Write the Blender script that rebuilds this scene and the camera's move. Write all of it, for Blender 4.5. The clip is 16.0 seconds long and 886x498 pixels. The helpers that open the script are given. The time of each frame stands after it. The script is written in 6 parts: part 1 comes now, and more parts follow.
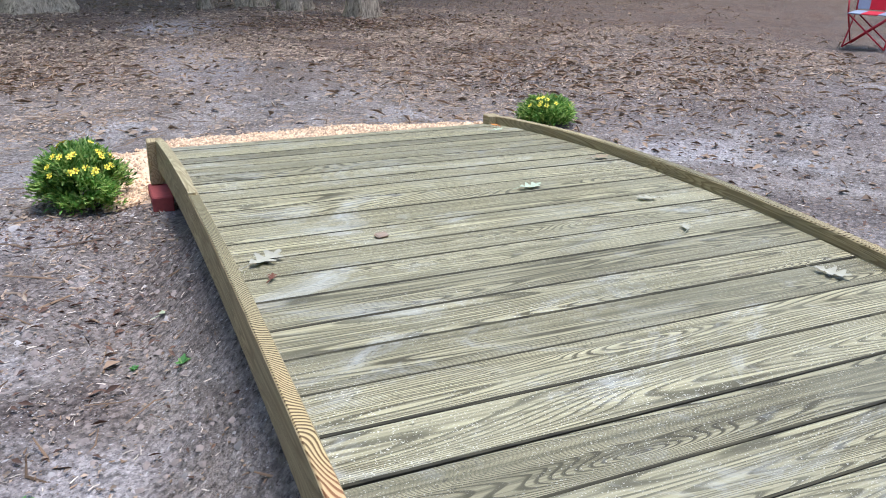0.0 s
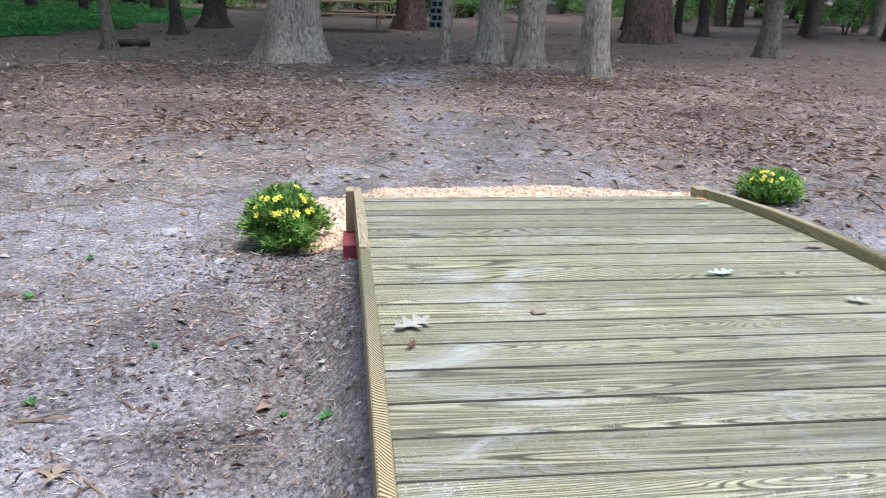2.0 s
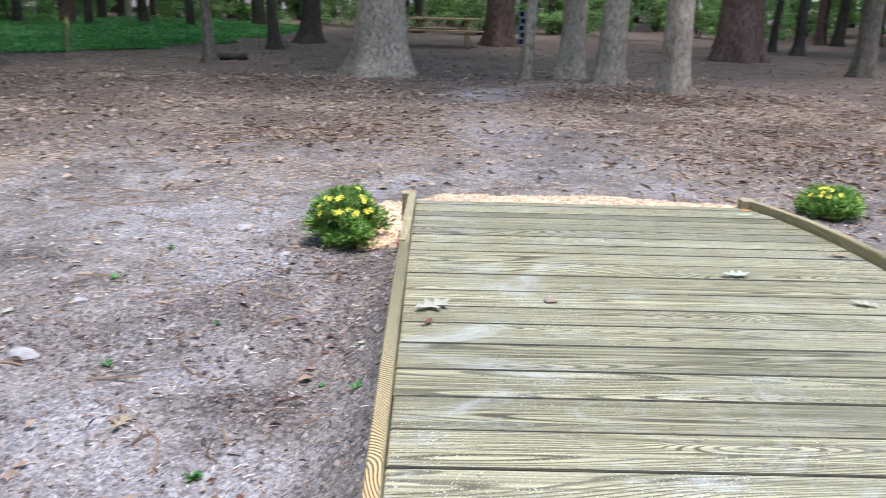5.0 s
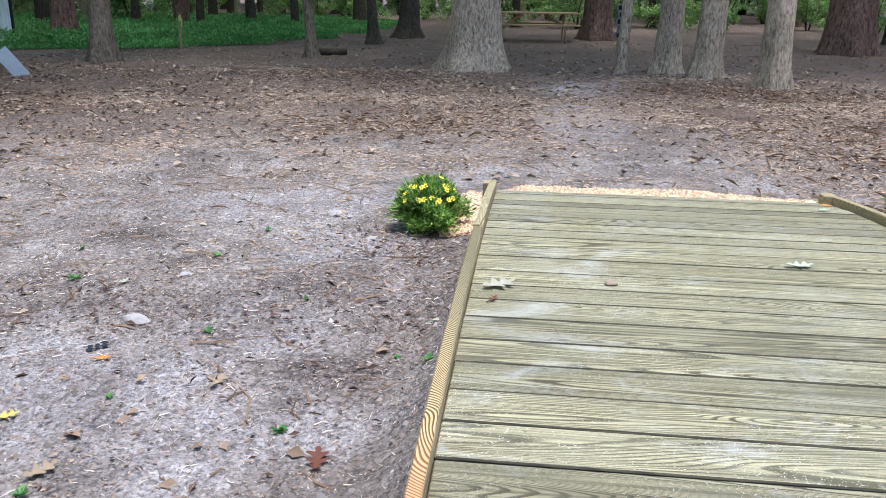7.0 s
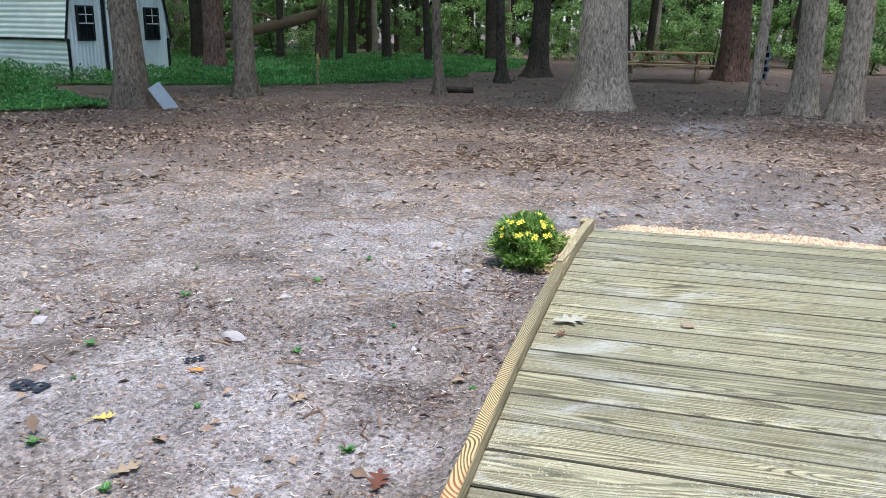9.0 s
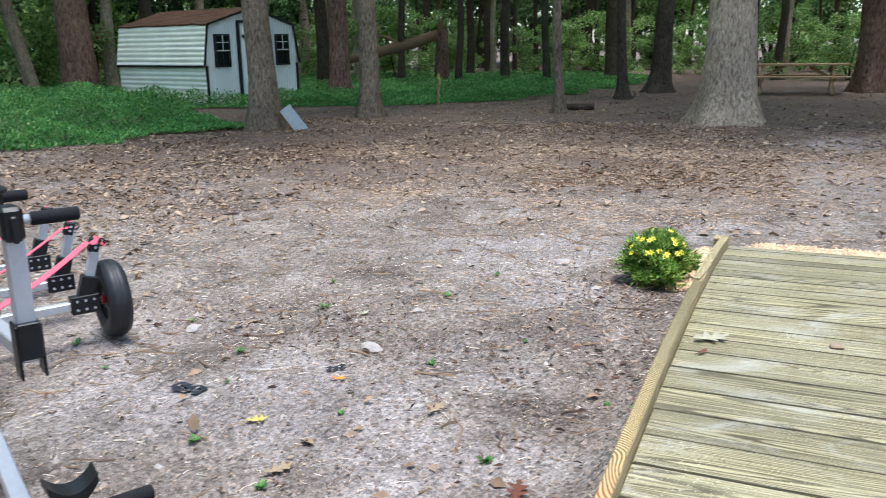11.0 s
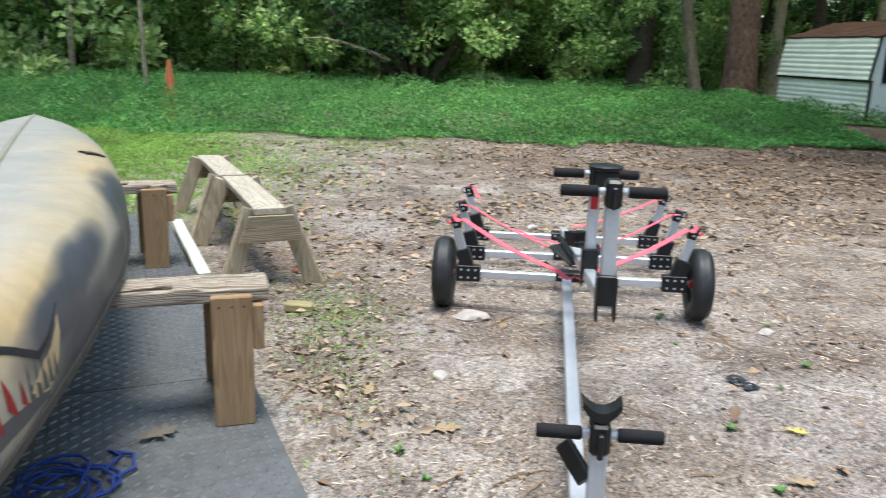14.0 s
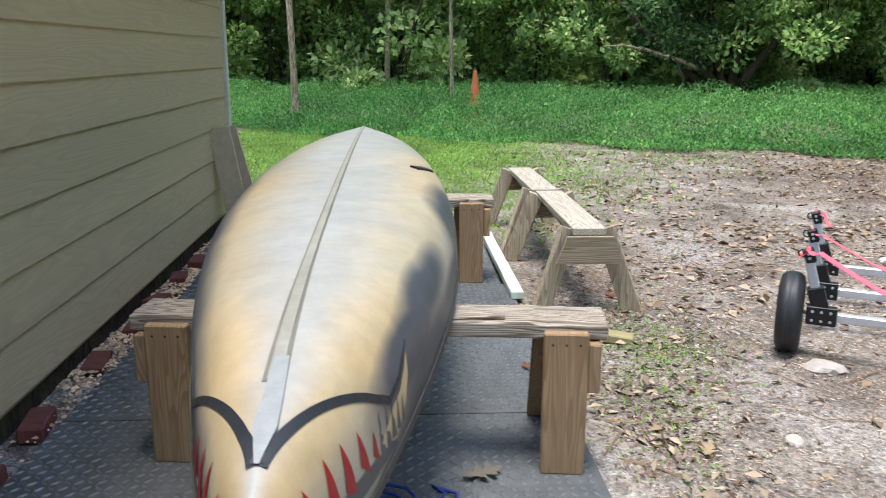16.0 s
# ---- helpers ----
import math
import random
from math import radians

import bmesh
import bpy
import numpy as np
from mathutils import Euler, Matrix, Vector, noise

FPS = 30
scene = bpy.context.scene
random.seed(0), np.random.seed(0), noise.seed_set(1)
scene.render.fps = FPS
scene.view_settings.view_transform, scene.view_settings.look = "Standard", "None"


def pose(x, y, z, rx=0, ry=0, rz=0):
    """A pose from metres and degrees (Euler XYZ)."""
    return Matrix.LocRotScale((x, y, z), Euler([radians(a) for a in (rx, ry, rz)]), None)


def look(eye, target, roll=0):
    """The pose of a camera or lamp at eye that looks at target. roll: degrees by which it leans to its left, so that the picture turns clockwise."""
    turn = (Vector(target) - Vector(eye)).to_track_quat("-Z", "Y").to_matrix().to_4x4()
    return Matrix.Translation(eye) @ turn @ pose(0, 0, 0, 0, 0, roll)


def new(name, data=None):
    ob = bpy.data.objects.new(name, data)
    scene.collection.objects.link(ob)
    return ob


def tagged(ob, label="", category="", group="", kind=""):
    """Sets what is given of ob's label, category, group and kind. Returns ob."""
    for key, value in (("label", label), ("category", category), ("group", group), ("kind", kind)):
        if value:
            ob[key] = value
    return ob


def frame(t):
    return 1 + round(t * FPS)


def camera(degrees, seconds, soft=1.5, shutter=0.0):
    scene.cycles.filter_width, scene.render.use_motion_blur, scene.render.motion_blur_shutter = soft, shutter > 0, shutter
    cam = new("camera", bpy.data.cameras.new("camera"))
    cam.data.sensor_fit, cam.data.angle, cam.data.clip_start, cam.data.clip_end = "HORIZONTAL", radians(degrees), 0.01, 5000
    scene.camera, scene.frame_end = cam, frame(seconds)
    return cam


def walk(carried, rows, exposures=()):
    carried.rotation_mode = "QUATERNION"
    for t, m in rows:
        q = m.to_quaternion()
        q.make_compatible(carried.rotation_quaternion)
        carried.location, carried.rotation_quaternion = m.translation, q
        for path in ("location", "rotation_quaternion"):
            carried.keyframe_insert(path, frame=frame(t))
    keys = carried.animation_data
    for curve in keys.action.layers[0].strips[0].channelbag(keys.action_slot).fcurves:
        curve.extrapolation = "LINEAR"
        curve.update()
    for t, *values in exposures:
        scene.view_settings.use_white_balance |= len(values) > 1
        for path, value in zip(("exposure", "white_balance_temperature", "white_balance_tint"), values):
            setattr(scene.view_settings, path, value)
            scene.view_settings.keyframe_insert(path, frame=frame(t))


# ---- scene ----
cam = camera(57.2, 16.0, soft=0.9, shutter=0.4)
PATH = [
    (0, (0.186, 0.243, 1.373), (0.946, 1.939, 0.635), 1.4),
    (0.5, (0.164, 0.27, 1.381), (0.863, 1.978, 0.612), 1.1),
    (1, (0.213, 0.312, 1.378), (0.756, 2.087, 0.632), 0.3),
    (1.5, (0.331, 0.327, 1.396), (0.711, 2.167, 0.711), 1.2),
    (2, (0.422, 0.336, 1.39), (0.667, 2.219, 0.761), 1.6),
    (2.5, (0.443, 0.346, 1.387), (0.623, 2.247, 0.794), 0.9),
    (3, (0.409, 0.281, 1.396), (0.612, 2.185, 0.817), 0.5),
    (3.5, (0.402, 0.177, 1.391), (0.643, 2.074, 0.807), 0.8),
    (4, (0.418, 0.103, 1.393), (0.671, 1.998, 0.803), 1.3),
    (4.5, (0.492, 0.077, 1.396), (0.727, 1.972, 0.803), 1.7),
    (5, (0.611, 0.045, 1.398), (0.64, 1.953, 0.801), 1.6),
    (5.2, (0.637, 0.025, 1.4), (0.578, 1.931, 0.796), 1.3),
    (7.5, (0.765, -0.18, 1.425), (0.502, 1.704, 0.81), 1.0),
    (8, (0.857, -0.174, 1.422), (0.478, 1.699, 0.833), 1.2),
    (10.3, (0.909, -0.216, 1.431), (0.263, 1.613, 0.941), -0.5),
    (10.5, (0.897, -0.226, 1.436), (0.213, 1.59, 0.95), -0.6),
    (11, (0.842, -0.275, 1.433), (0.06, 1.5, 0.943), -0.9),
    (11.5, (0.822, -0.314, 1.424), (-0.11, 1.38, 0.913), -1.4),
    (12, (0.853, -0.258, 1.429), (-0.383, 1.232, 0.928), -0.5),
    (12.5, (0.91, -0.203, 1.417), (-0.578, 1.036, 0.918), 0.6),
    (13, (0.957, -0.223, 1.418), (-0.66, 0.843, 0.918), 0.8),
    (13.5, (1.04, -0.287, 1.417), (-0.654, 0.659, 0.933), 1.4),
    (14, (1.122, -0.337, 1.429), (-0.664, 0.426, 0.952), 1.6),
    (14.5, (1.113, -0.353, 1.429), (-0.756, 0.177, 0.951), 1.9),
    (15, (1.015, -0.324, 1.432), (-0.907, -0.02, 0.968), 1.5),
    (15.5, (0.89, -0.367, 1.42), (-1.05, -0.202, 0.96), 0.8),
    (16, (0.738, -0.468, 1.431), (-1.204, -0.369, 0.963), 0.1),
]
LIGHT = [(0, 1.26, 5720, 13), (1, 1.26, 5600, 14), (3, 1.48, 5550, 14), (5, 1.46, 5700, 13), (8, 1.42, 5800, 12), (11, 1.47, 6100, 9), (13, 1.53, 6550, 4), (16, 1.64, 6550, 8)]
walk(cam, [(t, look(eye, target, roll)) for t, eye, target, roll in PATH], LIGHT)

# ---- world and light ----
world = bpy.data.worlds.new("world")
scene.world = world
world.use_nodes = True
wn = world.node_tree.nodes
sky = wn.new("ShaderNodeTexSky")
sky.sky_type = "NISHITA"
sky.sun_disc = False
sky.sun_elevation, sky.sun_rotation = radians(82.1), radians(111)
sky.air_density, sky.dust_density, sky.ozone_density = 1.0, 1.5, 1.5
wn["Background"].inputs["Strength"].default_value = 0.15
world.node_tree.links.new(sky.outputs["Color"], wn["Background"].inputs["Color"])
sun_data = bpy.data.lights.new("sun", "SUN")
sun_data.energy, sun_data.angle, sun_data.color = 1.5, radians(22), (1.0, 0.97, 0.92)
sun = new("sun", sun_data)
sun.matrix_world = look((2.6, -1.0, 20), (0, 0, 0))


# ---- materials ----
def lin(r, g, b):
    return tuple((c / 12.92 if c <= 0.04045 else ((c + 0.055) / 1.055) ** 2.4) for c in (r / 255, g / 255, b / 255)) + (1.0,)


class Mat:
    """A node material under construction."""

    def __init__(self, name, rough=0.8, metal=0.0, spec=0.4):
        self.m = bpy.data.materials.new(name)
        self.m.use_nodes = True
        self.n, self.l = self.m.node_tree.nodes, self.m.node_tree.links
        self.b = self.n["Principled BSDF"]
        self.b.inputs["Roughness"].default_value = rough
        self.b.inputs["Metallic"].default_value = metal
        self.b.inputs["Specular IOR Level"].default_value = spec

    def put(self, socket, value):
        if hasattr(value, "is_output"):
            self.l.new(value, socket)
        else:
            socket.default_value = value

    def coord(self, scale=(1, 1, 1), random_shift=0.0, space="Object"):
        tc = self.n.new("ShaderNodeTexCoord")
        mp = self.n.new("ShaderNodeMapping")
        mp.inputs["Scale"].default_value = scale
        out = tc.outputs[space]
        if random_shift:
            oi = self.n.new("ShaderNodeObjectInfo")
            wn_ = self.n.new("ShaderNodeTexWhiteNoise")
            wn_.noise_dimensions = "1D"
            self.l.new(oi.outputs["Random"], wn_.inputs["W"])
            sc = self.n.new("ShaderNodeVectorMath")
            sc.operation = "SCALE"
            sc.inputs["Scale"].default_value = random_shift
            self.l.new(wn_.outputs["Color"], sc.inputs[0])
            ad = self.n.new("ShaderNodeVectorMath")
            self.l.new(out, ad.inputs[0])
            self.l.new(sc.outputs[0], ad.inputs[1])
            out = ad.outputs[0]
        self.l.new(out, mp.inputs["Vector"])
        return mp.outputs["Vector"]

    def noise(self, vec, scale, detail=4, rough=0.6, distortion=0.0, color=False):
        t = self.n.new("ShaderNodeTexNoise")
        self.l.new(vec, t.inputs["Vector"])
        for k, v in (("Scale", scale), ("Detail", detail), ("Roughness", rough), ("Distortion", distortion)):
            t.inputs[k].default_value = v
        return t.outputs["Color" if color else "Fac"]

    def ramp(self, fac, stops, interp="LINEAR"):
        r = self.n.new("ShaderNodeValToRGB")
        r.color_ramp.interpolation = interp
        e = r.color_ramp.elements
        while len(e) < len(stops):
            e.new(0.5)
        for k, (p, c) in enumerate(stops):
            e[k].position = p
            e[k].color = c if not isinstance(c, (int, float)) else (c, c, c, 1)
        self.l.new(fac, r.inputs["Fac"])
        return r.outputs["Color"]

    def mix(self, fac, a, b, mode="MIX"):
        x = self.n.new("ShaderNodeMix")
        x.data_type, x.blend_type = "RGBA", mode
        self.put(x.inputs["Factor"], fac)
        self.put(x.inputs["A"], a)
        self.put(x.inputs["B"], b)
        return x.outputs["Result"]

    def math(self, op, a, b=0.0):
        x = self.n.new("ShaderNodeMath")
        x.operation = op
        self.put(x.inputs[0], a)
        self.put(x.inputs[1], b)
        return x.outputs[0]

    def rnd(self, island=False):
        if island:
            return self.n.new("ShaderNodeNewGeometry").outputs["Random Per Island"]
        return self.n.new("ShaderNodeObjectInfo").outputs["Random"]

    def n_axis(self, vec):
        sp_ = self.n.new("ShaderNodeSeparateXYZ")
        self.l.new(vec, sp_.inputs[0])
        return self.math("ADD", self.math("MULTIPLY", sp_.outputs["X"], 0.9), sp_.outputs["Y"])

    def place(self, scale=(1, 1, 1)):
        mp = self.n.new("ShaderNodeMapping")
        mp.inputs["Scale"].default_value = scale
        self.l.new(self.n.new("ShaderNodeNewGeometry").outputs["Position"], mp.inputs["Vector"])
        return mp.outputs["Vector"]

    def color(self, c):
        self.put(self.b.inputs["Base Color"], c)
        return self

    def bump(self, height, strength=0.3, dist=0.01):
        x = self.n.new("ShaderNodeBump")
        x.inputs["Strength"].default_value, x.inputs["Distance"].default_value = strength, dist
        self.l.new(height, x.inputs["Height"])
        self.l.new(x.outputs["Normal"], self.b.inputs["Normal"])
        return self


def wood(name, light, dark, stain, grain=9.0, axis=0, rough=0.75, vary=0.5, worn=False):
    """Sawn timber: cathedral grain along the axis, board to board variation, weather stains."""
    k = Mat(name, rough)
    sc = [grain, grain, grain]
    sc[axis] = grain * (0.05 if worn else 0.085)
    v = k.coord(tuple(sc), 40.0)
    warp = k.noise(v, 0.55, 3, 0.5, 0.3)
    fine = k.noise(k.coord(tuple(c * (14 if i != axis else 3) for i, c in enumerate(sc)), 40.0), 1.0, 3, 0.6)
    phase = k.math("MULTIPLY", warp, 38.0)
    if worn:
        warp = k.noise(v, 0.5, 1.4, 0.45, 0.2)
        phase = k.math("MULTIPLY", warp, 118.0)
        vo = k.n.new("ShaderNodeTexVoronoi")
        vo.inputs["Scale"].default_value = 1.0
        k.l.new(k.coord((0.85, 6.5, 1.0), 40.0), vo.inputs["Vector"])
        eye = k.ramp(vo.outputs["Distance"], [(0.0, 1.0), (0.10, 0.62), (0.24, 0.22), (0.45, 0.0)])
        phase = k.math("ADD", phase, k.math("MULTIPLY", eye, 13.0))
    rings = k.math("FRACT", phase)
    band = k.ramp(rings, [(0.0, 0.0), (0.38, 0.08), (0.72, 0.85), (0.92, 1.0), (1.0, 0.0)])
    if worn:
        wide = k.ramp(k.noise(v, 0.31, 2, 0.5), [(0.40, 0.0), (0.62, 1.0)])
        sharp = k.ramp(rings, [(0.0, 0.0), (0.50, 0.0), (0.66, 0.9), (0.9, 1.0), (1.0, 0.0)])
        thin = k.ramp(rings, [(0.0, 0.0), (0.55, 0.05), (0.74, 0.9), (0.94, 1.0), (1.0, 0.0)])
        band = k.mix(wide, thin, sharp)
    col = k.mix(band, lin(*light), lin(*dark))
    col = k.mix(k.ramp(fine, [(0.40, 0.0), (0.62, 0.75 if worn else 0.6)]), col, lin(*dark))
    blot = k.ramp(k.noise(k.coord((1, 1, 1), 40.0), 2.3, 5, 0.65), [(0.42, 0.0), (0.68, 1.0)])
    col = k.mix(k.math("MULTIPLY", blot, 0.5), col, lin(*stain))
    if worn:
        pale = k.ramp(k.noise(k.place((0.6, 1.2, 1.0)), 3.1, 9, 0.8, 0.9), [(0.53, 0.0), (0.66, 0.5)])
        col = k.mix(pale, col, lin(196, 195, 184))
        col = k.mix(k.ramp(vo.outputs["Distance"], [(0.03, 0.85), (0.06, 0.0)]), col, lin(70, 58, 38))
        dust = k.math("MULTIPLY", k.ramp(k.noise(k.place(), 260.0, 1, 0.5), [(0.655, 0.0), (0.70, 1.0)]), k.ramp(k.noise(k.place(), 2.4, 3, 0.6), [(0.42, 0.05), (0.58, 1.0)]))
        col = k.mix(dust, col, lin(226, 220, 196))
        damp = k.ramp(k.noise(k.place((0.5, 2.0, 1.0)), 1.9, 5, 0.7, 0.5), [(0.52, 0.0), (0.74, 0.6)])
        col = k.mix(damp, col, lin(104, 98, 70))
        mildew = k.math("MULTIPLY", k.ramp(k.noise(k.place((1.0, 2.5, 1.0)), 46.0, 3, 0.7), [(0.60, 0.0), (0.66, 0.7)]), k.ramp(k.noise(k.place(), 1.7, 3, 0.6), [(0.48, 0.0), (0.60, 1.0)]))
        col = k.mix(mildew, col, lin(70, 66, 50))
    tone = k.ramp(k.rnd(), [(0.0, 1.0 - 0.42 * vary), (0.5, 1.0 - 0.12 * vary), (1.0, 1.0)])
    col = k.mix(1.0, col, tone, "MULTIPLY")
    return k.color(col).bump(k.math("ADD", k.math("MULTIPLY", band, 0.5), fine), 0.25, 0.003).m


def plain(name, rgb, rough=0.6, metal=0.0, vary=0.2, scale=30.0, bump=0.1, spec=0.4, island=False):
    """A painted, moulded or metal surface with faint wear at two scales."""
    k = Mat(name, rough, metal, spec)
    v = k.coord()
    a = k.noise(v, scale, 4, 0.65)
    b = k.noise(v, scale * 0.12, 3, 0.6)
    t = k.math("ADD", k.math("MULTIPLY", a, 0.5), k.math("MULTIPLY", b, 0.5))
    c = lin(*rgb)
    lo = tuple(x * (1 - vary) for x in c[:3]) + (1,)
    hi = tuple(min(1, x * (1 + vary)) for x in c[:3]) + (1,)
    col = k.ramp(t, [(0.3, lo), (0.7, hi)])
    if island:
        col = k.mix(1.0, col, k.ramp(k.rnd(True), [(0.0, 0.55), (1.0, 1.4)]), "MULTIPLY")
    k.color(col)
    k.put(k.b.inputs["Roughness"], k.ramp(a, [(0.3, max(0.0, rough - 0.1)), (0.7, min(1.0, rough + 0.1))]))
    return k.bump(a, bump, 0.004).m


def foliage(name, stops, rough=0.55, pass_on=0.45):
    """Leaves in several greens, leaf by leaf, that let some light through."""
    k = Mat(name, rough, 0.0, 0.3)
    col = k.ramp(k.rnd(True), [(p, lin(*c)) for p, c in stops])
    big = k.noise(k.coord(), 0.7, 3)
    col = k.mix(1.0, col, k.ramp(big, [(0.3, 0.6), (0.7, 1.25)]), "MULTIPLY")
    k.color(col)
    tr = k.n.new("ShaderNodeBsdfTranslucent")
    k.put(tr.inputs["Color"], col)
    mx = k.n.new("ShaderNodeMixShader")
    mx.inputs[0].default_value = pass_on
    k.l.new(k.b.outputs[0], mx.inputs[1])
    k.l.new(tr.outputs[0], mx.inputs[2])
    k.l.new(mx.outputs[0], k.n["Material Output"].inputs["Surface"])
    return k.m


def bark(name, light, dark, scale=6.0):
    k = Mat(name, 0.95, 0.0, 0.2)
    v = k.coord((scale * 5.0, scale * 5.0, scale * 1.5), 20.0)
    f = k.noise(v, 1.0, 7, 0.72, 0.5)
    big = k.noise(k.coord((1, 1, 1), 20.0), 1.1, 4, 0.6)
    col = k.ramp(f, [(0.34, lin(*dark)), (0.62, lin(*light))])
    lichen = k.ramp(k.noise(k.coord((1, 1, 0.6), 20.0), 34.0, 4, 0.7), [(0.63, 0.0), (0.69, 0.8)])
    col = k.mix(lichen, col, lin(*(min(255, c + 45) for c in light)))
    col = k.mix(1.0, col, k.ramp(big, [(0.3, 0.7), (0.7, 1.2)]), "MULTIPLY")
    return k.color(col).bump(f, 0.8, 0.02).m


def ground_material():
    k = Mat("bare_dirt", 0.95, 0.0, 0.2)
    v = k.coord()
    big = k.noise(v, 0.35, 4, 0.55)
    mid = k.noise(v, 2.2, 6, 0.65, 0.4)
    fine = k.noise(v, 38.0, 5, 0.7)
    speck = k.noise(v, 120.0, 2, 0.6)
    dirt = k.ramp(mid, [(0.28, lin(92, 82, 75)), (0.5, lin(135, 124, 114)), (0.72, lin(169, 159, 149))])
    ash = k.ramp(k.noise(v, 1.3, 6, 0.7, 0.6), [(0.53, 0.0), (0.68, 0.6)])
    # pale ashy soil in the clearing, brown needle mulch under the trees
    sep = k.n.new("ShaderNodeSeparateXYZ")
    k.l.new(v, sep.inputs[0])
    yy = k.math("ADD", sep.outputs["Y"], k.math("MULTIPLY", k.math("SUBTRACT", big, 0.5), 9.0))
    xx = k.math("ADD", k.math("MULTIPLY", sep.outputs["X"], -1.0), k.math("MULTIPLY", k.math("SUBTRACT", big, 0.5), 6.0))
    wood_zone = k.ramp(k.math("MULTIPLY", yy, 0.05), [(0.30, 0.0), (0.48, 1.0)])
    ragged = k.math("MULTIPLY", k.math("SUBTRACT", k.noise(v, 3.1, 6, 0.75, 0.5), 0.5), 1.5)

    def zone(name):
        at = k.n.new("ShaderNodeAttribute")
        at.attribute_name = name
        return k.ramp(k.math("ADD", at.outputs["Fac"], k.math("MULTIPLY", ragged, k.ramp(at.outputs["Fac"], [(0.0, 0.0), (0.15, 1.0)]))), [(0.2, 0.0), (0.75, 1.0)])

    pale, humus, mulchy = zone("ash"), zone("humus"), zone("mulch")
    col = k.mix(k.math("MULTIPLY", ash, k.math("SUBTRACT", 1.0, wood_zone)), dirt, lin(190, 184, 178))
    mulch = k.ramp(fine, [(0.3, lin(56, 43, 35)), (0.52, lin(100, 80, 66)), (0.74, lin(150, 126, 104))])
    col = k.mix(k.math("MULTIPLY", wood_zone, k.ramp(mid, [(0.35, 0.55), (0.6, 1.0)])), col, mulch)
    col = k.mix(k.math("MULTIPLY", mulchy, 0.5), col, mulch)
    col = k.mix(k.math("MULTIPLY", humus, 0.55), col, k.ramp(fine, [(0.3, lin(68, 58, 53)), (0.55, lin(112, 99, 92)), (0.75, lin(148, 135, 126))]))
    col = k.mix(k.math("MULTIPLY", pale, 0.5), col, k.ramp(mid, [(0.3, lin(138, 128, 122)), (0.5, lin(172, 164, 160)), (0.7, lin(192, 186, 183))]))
    col = k.mix(1.0, col, k.ramp(k.noise(v, 0.9, 5, 0.65, 0.8), [(0.36, 0.82), (0.52, 1.0), (0.68, 1.10)]), "MULTIPLY")
    grit = k.ramp(fine, [(0.34, 0.42), (0.5, 1.0), (0.66, 1.36)])
    col = k.mix(1.0, col, grit, "MULTIPLY")
    crumb = k.n.new("ShaderNodeTexVoronoi")
    crumb.inputs["Scale"].default_value = 85.0
    k.l.new(v, crumb.inputs["Vector"])
    col = k.mix(1.0, col, k.ramp(crumb.outputs["Color"], [(0.1, 0.72), (0.5, 1.0), (0.9, 1.30)]), "MULTIPLY")
    col = k.mix(k.ramp(speck, [(0.60, 0.0), (0.68, 0.75)]), col, lin(60, 48, 42))
    col = k.mix(k.ramp(k.noise(v, 75.0, 3, 0.6), [(0.63, 0.0), (0.69, 0.7)]), col, lin(206, 200, 194))
    h = k.math("ADD", k.math("MULTIPLY", mid, 1.5), k.math("ADD", fine, k.math("MULTIPLY", speck, 0.4)))
    return k.color(col).bump(h, 0.75, 0.03).m


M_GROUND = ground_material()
M_DECK = wood("treated_deck_wood", (187, 176, 134), (76, 69, 43), (156, 150, 120), 8.0, 0, 0.7, 1.0, True)
# Board sides: grime plus the shade of the gaps, put into one dark colour.
M_GAP_EDGE = wood("grimy_shaded_board_edge", (92, 86, 64), (56, 52, 38), (72, 68, 54), 9.0, 0, 0.9, 0.3)
M_CAP = wood("pale_curb_top", (186, 172, 132), (138, 122, 84), (150, 142, 108), 12.0, 1, 0.75, 0.2)
M_CURB = wood("treated_curb_wood", (192, 172, 128), (138, 119, 82), (150, 138, 104), 10.0, 1, 0.75, 0.4)
M_OLDWOOD = wood("weathered_lumber", (198, 190, 174), (138, 126, 108), (160, 154, 142), 12.0, 0, 0.85, 0.6)
M_OLDWOOD_Z = wood("weathered_leg_lumber", (168, 140, 106), (136, 108, 78), (132, 108, 82), 9.0, 2, 0.85, 0.5)
M_SIDING = wood("tan_painted_siding", (202, 183, 149), (191, 172, 138), (196, 176, 142), 5.0, 0, 0.6, 0.15)
M_TRIM = plain("white_trim", (205, 203, 192), 0.6)
M_BARK_GREY = bark("grey_bark", (198, 177, 148), (90, 75, 58))
M_BARK_BROWN = bark("brown_grey_bark", (146, 128, 105), (62, 52, 41))
M_BARK_PINE = bark("pine_bark", (140, 108, 90), (52, 38, 32), 4.0)
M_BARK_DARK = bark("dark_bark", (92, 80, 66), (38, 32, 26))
M_ALU = plain("brushed_aluminium", (198, 201, 206), 0.38, 0.45, 0.12, 60.0, 0.05)
M_BLACK = plain("black_plastic", (26, 27, 29), 0.45, 0.0, 0.35, 40.0, 0.05)
M_FOAM = plain("black_foam_grip", (24, 24, 26), 0.9, 0.0, 0.3, 120.0, 0.3)
M_TYRE = plain("black_rubber", (40, 41, 43), 0.5, 0.0, 0.3, 50.0, 0.2)
M_STRAP = plain("pink_red_webbing", (232, 92, 108), 0.7, 0.0, 0.12, 200.0, 0.2)
M_RED = plain("red_label", (176, 34, 40), 0.5)
M_BRICK_OLD = plain("dirty_red_brick", (112, 66, 58), 0.95, 0.0, 0.4, 25.0, 0.5)
